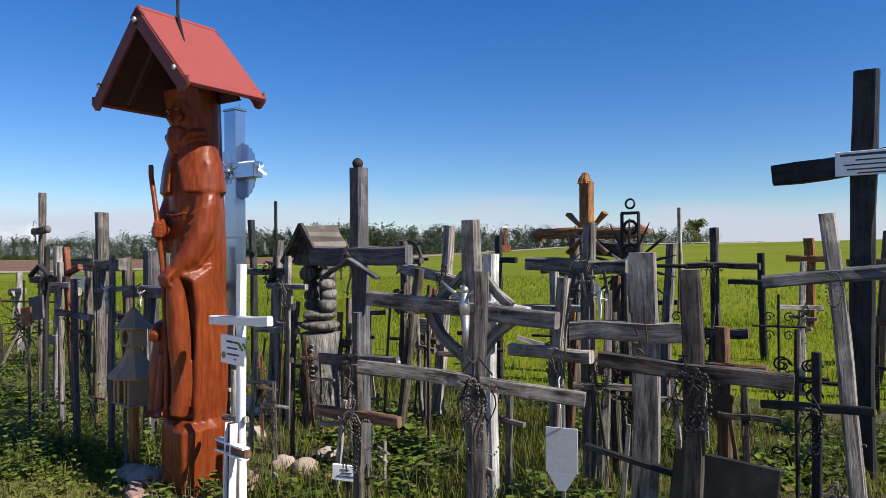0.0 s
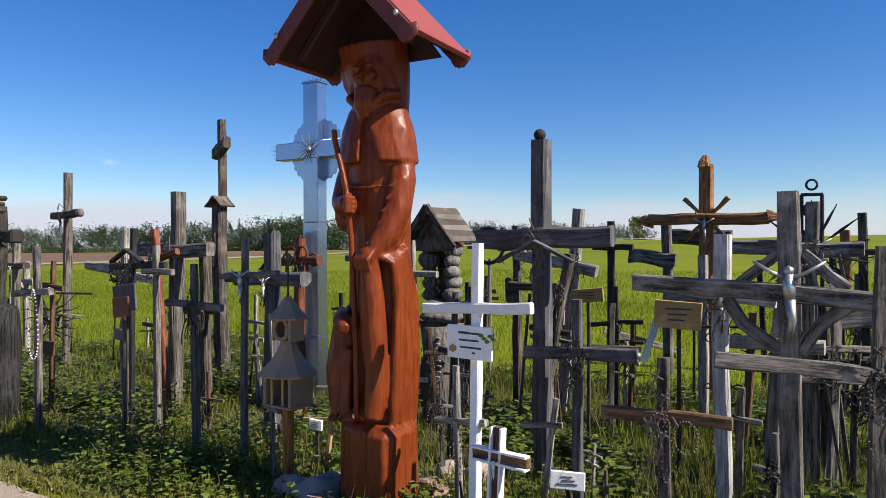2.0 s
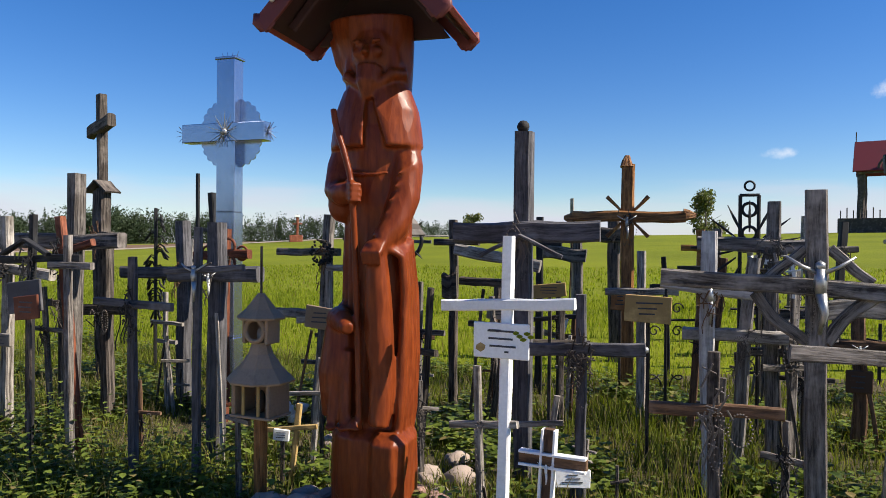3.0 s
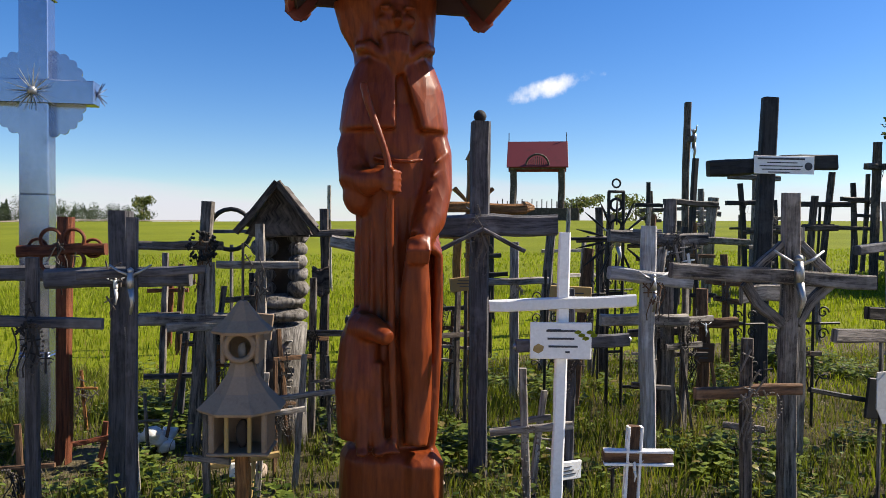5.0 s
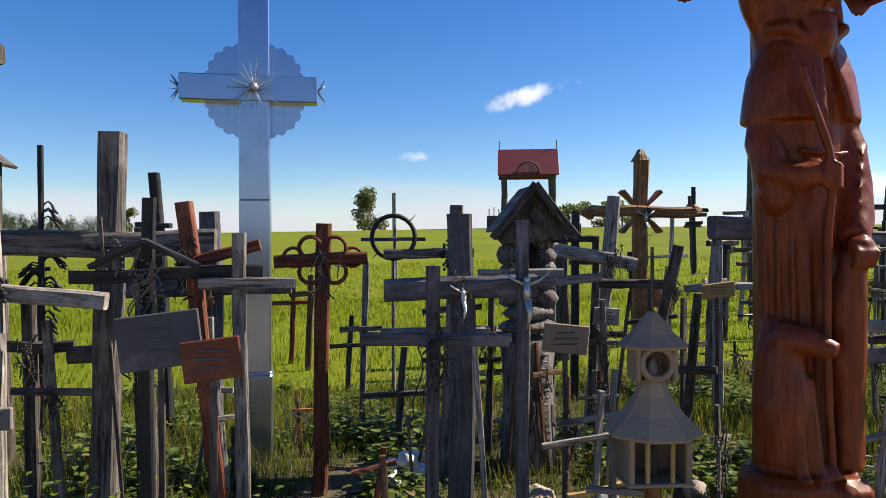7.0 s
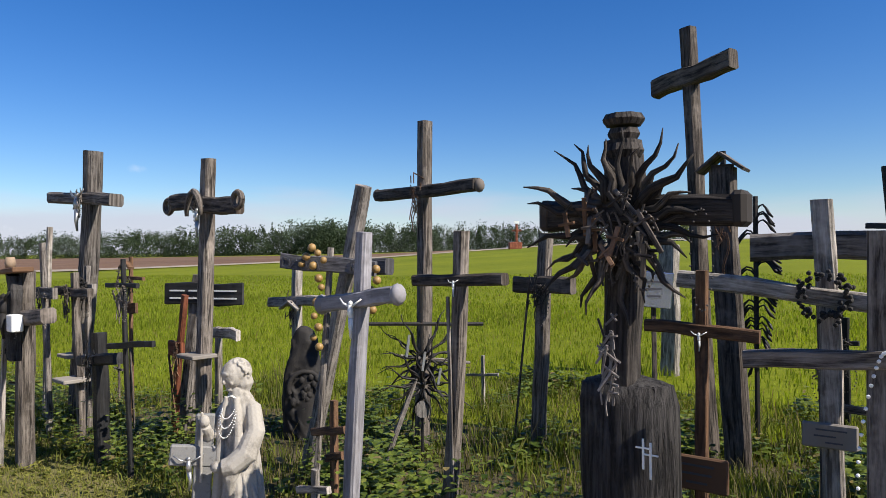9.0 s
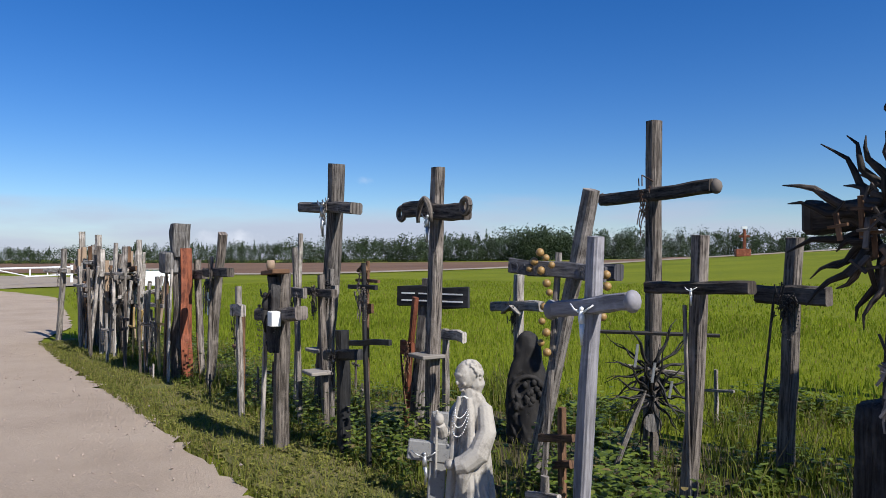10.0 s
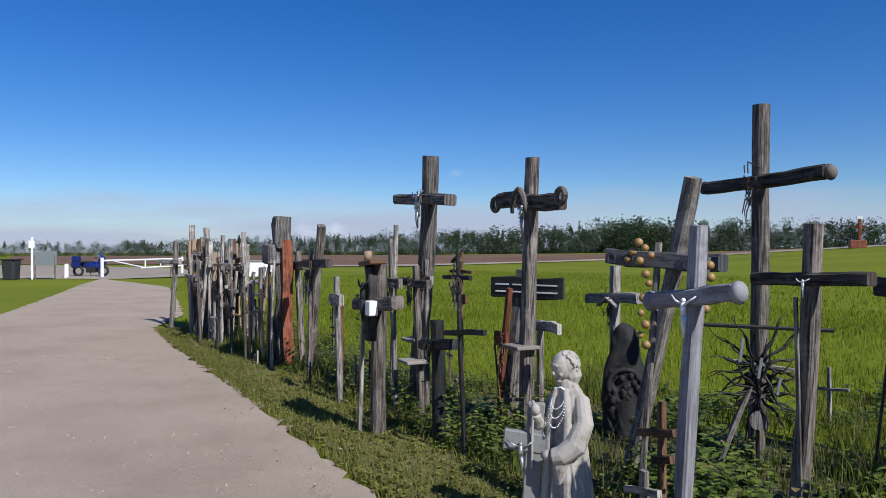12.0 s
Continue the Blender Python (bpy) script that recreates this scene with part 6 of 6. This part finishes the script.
part("arch", hoop((0, -.085, .42), .125, .02, start=-20, sweep=220), DARKBRONZE, e, smooth=True)
rr = random.Random(2)
for q in range(14):
    part("relief_head", ball((rr.uniform(-.1, .1), -.095, rr.uniform(.3, .5)), .026, None, 1, (1, .7, 1.3)), DARKBRONZE, e, smooth=True)

e = thing("iron_sculpture", "tangled black iron sun with wavy spikes", "sculpture", -5.57, 9.35, rise(-5.57, 9.35), 12)
part("pole", tube([(0, 0, -.05), (0, 0, 1.25)], .012, 6), IRON, e)
part("prop", tube([(-.3, -.1, 0), (.02, 0, .75)], .018, 6), GREY, e, "slanting grey prop")
part("hub", tube([(0, -.035, .38), (0, -.025, .38)], .06, 16), GREYLOG, e, "hanging round tag")
for q in range(56):
    a = math.tau * q / 28
    c = Vector((0, -.02, .72 if q % 2 else .55))
    u = Vector((math.cos(a), rr.uniform(-.3, .3), math.sin(a)))
    part("spike", flame(c + u * .04, u, rr.uniform(.16, .36), .0085, rr), IRON, e, smooth=True)
part("ring", hoop((0, -.02, .62), .07, .012), IRON, e, smooth=True)
part("side_bar", tube([(-.4, 0, .98), (.45, 0, .95)], .014, 6), IRON, e)
part("side_bar", tube([(-.15, 0, .75), (.35, 0, .68)], .012, 6), PALE, e)
for q in range(3):
    part("white_cross", beam((-.12 + q * .11, -.06, .75 - q * .1), (-.1 + q * .11, -.06, .9 - q * .12), .018, .012, seg=1), CHROME, e, "small tarnished cross")


def letters(txt, size, mat, parent, at):
    cu = bpy.data.curves.new("lettering", "FONT")
    cu.body, cu.size, cu.extrude, cu.align_x, cu.align_y = txt, size, 0.002, "CENTER", "CENTER"
    src = bpy.data.objects.new("lettering", cu)
    me = bpy.data.meshes.new_from_object(src)
    me.materials.append(mat)
    ob = new("lettering", me)
    ob.parent = parent
    ob.matrix_basis = at
    return ob


e = thing("name_board", "dark lettered board on a leaning pole", "sign", -6.12, 8.42, rise(-6.12, 8.42), -20)
part("board", beam((-.28, 0, 1.43), (.3, 0, 1.38), .085, .03, side=(0, 0, 1), seg=5, seed=9), SLATE, e)
part("carrier", beam((-.1, .02, -.05), (0.02, .02, 1.5), .03, .03, seg=4), GREY, e)
letters("DAIVA", .085, INK, e, pose(-.15, -.02, 1.405, 90, 5, 0))
letters("RY", .085, INK, e, pose(.2, -.02, 1.39, 90, 5, 0))
g = 0
for bx, bz in ((-.06, 1.5), (-.02, 1.47), (-.1, 1.45), (.01, 1.43), (-.05, 1.4), (-.13, 1.41), (-.02, 1.33), (.0, 1.28), (-.04, 1.2), (-.05, 1.12), (-.02, 1.06), (-.06, 1.0), (-.02, .95),
               (.28, 1.42), (.32, 1.38), (.27, 1.35), (.33, 1.32), (.29, 1.27), (.3, 1.16), (.33, 1.24)):
    g += 1
    part("wooden_ball", globals_ball((bx, -.045 - .008 * (g % 3), bz), .02 + .004 * (g % 2)), GOLD, e, "ochre wooden ball", True)

# sign board with white stripes behind the dark cross
e = thing("notice_board", "black board with two white lines on a post", "sign", -7.25, 10.15, rise(-7.25, 10.15), -20)
part("board", beam((-.4, 0, 1.15), (.32, 0, 1.15), .17, .03, side=(0, 0, 1), seg=3, seed=2), BLACK, e)
part("support", beam((-.3, .03, -.05), (-.12, .03, 1.3), .08, .05, seg=5, seed=4), GREY, e)
for z in (1.115, 1.175):
    part("white_line", slab((.05, -.018, z), (.44, .004, .012), bev=0), PLASTIC, e, "white painted line")
    part("white_line", slab((-.28, -.018, z), (.14, .004, .012), bev=0), PLASTIC, e, "white painted line")
# things fixed to particular crosses
e = thing("name_plate", "white printed name plate on a black cross", "sign", 2.77, 4.66, rise(2.77, 4.66), -40)
part("plate", slab((.15, -.1, 2.08), (.56, .008, .16), bev=.003), WHITE, e)
part("emblem", tube([(.375, -.104, 2.07), (.375, -.107, 2.07)], .036, 14), INK, e, "dark round emblem")
for q, (lw, lx, lz) in enumerate(((.44, .12, 2.135), (.28, .13, 2.1), (.4, .12, 2.07), (.36, .12, 2.04), (.2, .1, 2.015))):
    part("text_line", slab((lx, -.1055, lz), (lw, .002, .016 if q == 0 else .009), bev=0), INK, e, "line of small print")
e = thing("memorial_plaque", "white plaque with lettering and leaf motif", "plaque", -1.16, 4.02, 0, -45)
part("plate", slab((.0, -.045, 1.035), (.275, .012, .165), bev=.004), WHITE, e)
for q, (lw, lx, lz) in enumerate(((.13, .0, 1.08), (.12, .0, 1.045), (.13, .01, 1.01), (.06, -.03, 1.0825), (.02, .03, .985))):
    part("text_line", slab((lx, -.0525, lz), (lw, .002, .009), bev=0), INK, e, "line of handwriting")
for q in range(5):
    part("leaf_motif", ball((.075 + .018 * q, -.0525, 1.075 - .014 * (q % 3)), .014, None, 1, (1.3, .12, .7)), GRASS, e, "painted green leaf")
part("flower_motif", ball((-.1, -.0525, 1.0), .028, None, 1, (1, .1, .8)), YELLOW, e, "painted pale flower")
e = thing("hanging_plate", "grey shield-shaped metal plate hung on wire", "plate", .52, 3.12, 0, -22)
bm = slab((0, 0, .70), (.145, .006, .2), bev=.002)
part("plate", bm, TINPLATE, e)
part("plate_tip", beam((0, 0, .61), (0, 0, .52), .145, .006, seg=2, taper=.25, wob=0), TINPLATE, e)
part("wire", tube([(0, -.004, .8), (.01, -.06, .9), (0, -.05, 1.02), (-.01, .02, 1.02)], .003, 5), PLASTIC, e)
part("support_stick", beam((0, .03, -.05), (0, .03, .98), .018, .018, seg=3), GREY, e)
e = thing("dark_panel", "black sheet panel leaning below a cross", "panel", 1.2, 3.3, 0, -25)
part("panel", slab((.1, 0, .5), (.46, .02, .25), bev=.01, turn=Euler((0, .12, 0)).to_matrix()), BLACK, e)
part("rail", beam((-.55, .03, .6), (.5, .03, .38), .03, .03, side=(0, 0, 1), seg=4), BLACK, e)
part("stake", beam((.1, .03, -.05), (.1, .03, .55), .03, .03, seg=3), DARK, e)
for lab, sx, sy, sz, sw, sh, yw, mt in (("small white printed label on a short stake", -.6, 4.38, .22, .19, .1, -18, WHITE), ("small pale label on a short stake", -2.05, 5.3, .33, .1, .07, -25, PLASTIC),
                                        ("yellow wooden board on a stake", .3, 5.0, 1.06, .3, .18, -36, YELLOW), ("pale wooden board on a stake", -.12, 5.6, 1.15, .24, .1, -36, YELLOW),
                                        ("grey lettered board on a stake", -.17, 6.42, .92, .2, .13, -38, PALE), ("brown lettered board leaning on a cross", -3.55, 6.03, 1.06, .21, .15, -40, RED),
                                        ("grey broad board fixed to a post", -3.62, 6.3, 1.11, .31, .21, -40, SLATE), ("pale lettered board on a post", -1.75, 5.72, .98, .24, .15, -40, TERRA),
                                        ("orange wooden board on a cross", 1.2, 6.75, .93, .16, .18, -36, ORANGE), ("blue-grey tin panel behind a cross", -4.3, 8.3, 1.25, .2, .2, -10, SILVER)):
    e = thing("sign_board", lab, "sign", sx, sy, rise(sx, sy), yw)
    part("board", slab((0, -.02, sz), (sw, .018, sh), bev=.004, turn=Euler((0, rnd_s.uniform(-.12, .12), 0)).to_matrix()), mt, e)
    part("stake", beam((0, 0, -.05), (0, 0, sz), .025, .018, seg=3), DARK, e)
    for q in range(3):
        part("text_line", slab((rnd_s.uniform(-.03, .03) * sw, -.031, sz + sh * (.22 - .2 * q)), (sw * rnd_s.uniform(.3, .6), .003, sh * .055), bev=0), INK, e, "line of faded lettering")
for q in range(7):
    ob = part("plaster_fragment", ball((0, 0, .05), .055, None, 2, (1.1, .9, .9), .7, q * 3.3), PLASTIC, smooth=True)
    ob.location = (-2.03 + .09 * (q % 3) + .02 * q, 6.75 + .08 * (q % 2), .02 + .05 * (q // 3))
    tagged(ob, "white plaster fragment lying in the weeds", "fragment", "white fragments")
# fallen pale cross in the grass
e = thing("wooden_cross", "fallen pale cross lying in the grass", "cross", 1.3, 8.2, rise(1.3, 8.2), -20, "crosses")
part("post", beam((-.45, 0, .5), (.4, .2, .25), .07, .04, side=(0, 0, 1), seg=4), PALE, e)
part("crossbar", beam((-.02, .05, .15), (.12, .1, .62), .08, .04, seg=4), WHITE, e)
# low orange crosses
for xx, yy, hh, mt in ((-5.35, 7.15, .35, RED), (-5.2, 7.0, .3, ORANGE), (-2.3, 6.6, .35, RED), (-2.0, 5.35, .5, YELLOW), (-1.85, 5.5, .75, PALE), (-1.55, 5.6, .8, PALE)):
    cross("little wooden cross low in the weeds", xx, yy, hh, .035, -30, .06, [(hh * .7, -hh * .35, hh * .35, .03, .04)], mt)
# tall poles on the rise
cross("very tall dark crucifix pole on the rise", 10.49, 9.25, 3.95, .17, 38, 0, [(3.15, -.3, .3, .13, 0)], DARK, figure=(.1, .9))
cross("very tall dark cross before the birch", 11.95, 5.45, 4.1, .2, -10, 0, [(3.35, -.55, .5, .17, .1)], DARK, figure=(.05, .5))
cross("tall dark cross on the rise", 12.6, 6.2, 3.0, .15, -30, 0, [(2.5, -.3, .3, .13, 0)], DARK)



# ---- far things ----
def pavilion(x, y, yaw):
    z = rise(x, y)
    e = thing("pavilion", "red-roofed open wooden pavilion across the field", "pavilion", x, y, z - .3, yaw)
    for sx in (-1, 1):
        for sy in (-1, 1):
            part("post", beam((sx * 3.25, sy * 2.4, 0), (sx * 3.25, sy * 2.4, 7.2), .75, .75, seg=3), DARK, e)
    part("platform", slab((0, 0, .9), (11, 7, 1.8), bev=.05), DARK, e)
    part("roof_front", slab((0, -1.75, 9.05), (8.1, .2, 5.0), turn=Euler((-.72, 0, 0)).to_matrix(), bev=.03), ROOFTIN, e, "red metal roof slope")
    part("roof_back", slab((0, 1.75, 9.05), (8.1, .2, 5.0), turn=Euler((.72, 0, 0)).to_matrix(), bev=.03), ROOFTIN, e, "red metal roof slope")
    part("dormer_arch", hoop((0, -3.2, 7.4), 1.5, .14, start=0, sweep=180, n=16), DARK, e, smooth=True)
    part("tie_beam", beam((-3.6, -3.0, 7.1), (3.6, -3.0, 7.1), .35, .3, side=(0, 0, 1), seg=3), DARK, e)
    for k in range(11):
        part("dormer_bar", beam((-1.4 + k * .28, -3.2, 7.3), (-1.4 + k * .28, -3.2, 7.35 + 1.3 * math.sin(math.pi * (k + .5) / 11)), .08, .06, seg=1), DARK, e)
    for s in (-1, 1):
        part("finial", tube([(s * 3.9, 0, 10.6), (s * 3.9, 0, 12.2)], .06, 5), DARK, e)
    for k in range(17):
        part("rail_post", beam((-5.2 + k * .65, -3.4, 1.8), (-5.2 + k * .65, -3.4, 2.7 + .3 * (k % 2)), .12, .12, seg=1), DARK, e)


pavilion(73, 62, -52)

e = thing("motorcycle", "dark blue touring motorcycle parked on gravel", "motorcycle", -41.0, 36.0, .04, 22)
for s in (-1, 1):
    w = part("wheel", hoop((s * .75, 0, .31), .27, .07, n=22, m=8), RUBBER, e, "black tyre", True)
    part("rim", hoop((s * .75, 0, .31), .19, .02, n=18), CHROME, w, smooth=True)
part("body", ball((.1, 0, .62), .42, None, 3, (1.35, .5, .62)), BLUE, e, "blue lacquered fairing", True)
part("front_fairing", ball((.68, 0, .85), .3, None, 3, (.8, .8, 1.1)), BLUE, e, smooth=True)
part("windscreen", slab((.6, 0, 1.2), (.05, .5, .35), turn=Euler((0, -.5, 0)).to_matrix()), SILVER, e)
part("seat", slab((-.3, 0, .85), (.75, .3, .14), bev=.05), RUBBER, e)
part("top_case", slab((-.88, 0, 1.02), (.42, .5, .34), bev=.08), BLUE, e)
for s in (-1, 1):
    part("pannier", slab((-.75, s * .33, .68), (.5, .2, .36), bev=.06), BLUE, e)
    part("mirror", slab((.5, s * .42, 1.1), (.05, .14, .09)), RUBBER, e)
part("engine", slab((.05, 0, .38), (.55, .45, .34), bev=.05), DARKBRONZE, e)
part("stand", tube([(-.1, .1, .3), (-.15, .35, 0)], .02, 5), IRON, e)

e = thing("barrier", "white painted metal swing barrier across the road", "barrier", -39.2, 34.5, 0, 0)
B0, B1 = Vector((.4, .3, 0)), Vector((-.2, 7.4, 0))
for s in (0, 1):
    q = B0.lerp(B1, s)
    part("post", beam(q, q + Vector((0, 0, 1.15)), .14, .14, seg=2, wob=0), WHITE, e)
up = Vector((0, 0, 1))
part("top_rail", tube([B0 + up * .98, B1 + up * 1.02], .055, 8), WHITE, e)
part("low_rail", tube([B0.lerp(B1, .45) + up * .5, B1 + up * .55], .045, 8), WHITE, e)
part("brace", tube([B0.lerp(B1, .1) + up * .98, B0.lerp(B1, .5) + up * .5], .035, 8), WHITE, e)
for s in (.5, .7, .88):
    q = B0.lerp(B1, s)
    part("strut", tube([q + up * .52, q + up * 1.0], .035, 8), WHITE, e)
for bx, by in ((-40.0, 33.4), (-41.3, 34.6), (-36.0, 44.0)):
    ob = part("bollard", beam((0, 0, 0), (0, 0, .8), .12, .12, seg=2, wob=0), WHITE)
    ob.location = (bx, by, 0)
    tagged(ob, "short white bollard beside the barrier", "bollard", "white bollards")
e = thing("information_board", "grey information board with a white post", "sign", -40.2, 31.9, 0, 30)
part("panel", slab((.3, 0, 1.15), (1.2, .06, .75)), CHROME, e)
part("leg", beam((-.2, 0, 0), (-.2, 0, 1.3), .07, .07, seg=2), GREY, e)
part("leg", beam((.8, 0, 0), (.8, 0, 1.3), .07, .07, seg=2), GREY, e)
part("tall_post", tube([(-.35, 0, 0), (-.35, 0, 2.3)], .06, 8), WHITE, e)
part("sign_plate", slab((-.35, -.06, 1.9), (.3, .03, .4)), WHITE, e)
e = thing("rubbish_bin", "dark plastic wheeled rubbish bin", "bin", -41.4, 31.2, 0, 20)
part("body", beam((0, 0, .02), (0, 0, 1.05), .65, .65, seg=2, taper=1.15, wob=0), RUBBER, e)
part("lid", slab((0, 0, 1.09), (.82, .82, .08), bev=.02), RUBBER, e)
e = thing("white_crate", "white wooden crate stand by the row end", "crate", -28.5, 35.6, 0, 20)
part("box", slab((0, 0, .55), (1.3, .8, .8), bev=.02), WHITE, e)
part("lid", slab((0, 0, .98), (1.4, .9, .06)), PALE, e)
part("back_board", slab((.5, .3, 1.3), (.1, .3, .7)), PALE, e)
e = thing("wayside_shrine", "reddish wayside cross far beside the road", "shrine", 8, 92, rise(8, 92), 0)
part("plinth", slab((0, 0, .4), (1.6, 1.2, .9), bev=.05), RED, e)
part("post", beam((.2, 0, .3), (.2, 0, 3.2), .3, .3, seg=3), RED, e)
part("crossbar", beam((-.4, 0, 2.3), (.8, 0, 2.3), .22, .22, side=(0, 0, 1), seg=3), RED, e)
part("cap", slab((.2, 0, 3.3), (.6, .5, .3)), WHITE, e)


# ---- crowds of further crosses ----
def crowd(count, spot, seed, heights, label, mats, slant=0.05):
    """Further crosses that stand too thick to tell apart, each its own."""
    rnd = random.Random(seed)
    for i in range(count):
        x, y = spot(rnd)
        h = rnd.uniform(*heights) * (1.25 if rnd.random() < .12 else 1)
        w = h * rnd.uniform(.035, .06)
        z = h * rnd.uniform(.62, .82)
        l = h * rnd.uniform(.14, .24)
        arms = [(z, -l, l, w * rnd.uniform(.75, 1), rnd.gauss(0, .02))]
        if rnd.random() < .2:
            arms.append((z * .8, -l * .6, l * .6, w * .8, rnd.gauss(0, .03)))
        cross(label, x, y, h, w, rnd.gauss(-40, 16), rnd.gauss(0, slant) * h, arms, rnd.choice(mats), bundle=10 if rnd.random() < .3 else 0, cord=1 if rnd.random() < .3 else 0, group="crowd of crosses")


def on_hill(rnd):
    a, r = radians(rnd.uniform(-104, -62)), rnd.uniform(11, 24)
    return -4.05 - math.sin(a) * r, 2.5 + math.cos(a) * r


def mid_right(rnd):
    a, r = radians(rnd.uniform(-82, -50)), rnd.uniform(7.6, 12)
    return -4.05 - math.sin(a) * r, 2.5 + math.cos(a) * r


def right_start(rnd):
    return rnd.uniform(1.6, 4.6), rnd.uniform(3.4, 7.5)


def behind_left(rnd):
    while True:
        x, y = along(rnd, 1.6, 3.8, 0.33, 0.50)
        if abs(x + 3.05 - (y - 5.5) * 0.45) > 0.55:
            return x, y


def far_clump(rnd):
    s = rnd.random()
    return -12.9 - 2.3 * s + rnd.gauss(0, .25), 13.6 + 1.75 * s + rnd.gauss(0, .2)


def mid_clump(rnd):
    s = rnd.random()
    return -11.4 - 1.6 * s + rnd.gauss(0, .2), 12.1 + 1.2 * s + rnd.gauss(0, .2)


crowd(70, on_hill, 11, (1.2, 2.6), "dark weathered cross among many on the rise", [DARK, DARK, GREY, BLACK])
crowd(15, mid_right, 12, (0.9, 1.8), "weathered wooden cross in the crowded plot", [DARK, GREY, PALE, BROWN, BLACK])
crowd(4, right_start, 13, (0.8, 1.4), "dark iron or wooden cross in the grass", [DARK, BLACK, IRON, GREY])
crowd(17, behind_left, 14, (0.8, 1.2), "grey wooden cross in a dense row", [DARK, DARK, GREY, PALE, BROWN], 0.08)
crowd(72, far_clump, 15, (0.9, 1.75), "grey stick cross in a dense bunch by the path", [GREY, PALE, PALE, PALE, BROWN, OLD, TERRA], 0.17)
crowd(8, mid_clump, 16, (0.7, 1.4), "thin post cross beside the path", [GREY, DARK, PALE, YELLOW])


def thicket(rnd):
    return rnd.uniform(0.35, 1.5), rnd.uniform(4.5, 6.4)


def front_right(rnd):
    return rnd.uniform(1.5, 2.6), rnd.uniform(3.0, 4.4)


crowd(4, thicket, 17, (0.8, 1.45), "weathered cross hung with many small crosses", [DARK, GREY, PALE, BROWN, IRON])
crowd(2, front_right, 18, (0.7, 1.2), "low dark cross in the front grass", [DARK, BLACK])


def low_front(rnd):
    return along(rnd, 0.7, 4.0, 0.12, 0.49)


def low_row(rnd):
    return along(rnd, 0.7, 2.0, 0.62, 0.92)


def low_right(rnd):
    return rnd.uniform(-0.4, 4.2), rnd.uniform(3.6, 7.4)


crowd(32, low_front, 19, (0.25, 0.75), "small stick cross low among the weeds", [PALE, GREY, BROWN, DARK, GREY, ORANGE])
crowd(16, low_row, 20, (0.2, 0.6), "small stick cross at the path side", [PALE, GREY, BROWN, DARK])
crowd(8, low_right, 21, (0.35, 0.95), "small cross crowded between larger ones", [PALE, GREY, BROWN, DARK, BLACK, IRON])
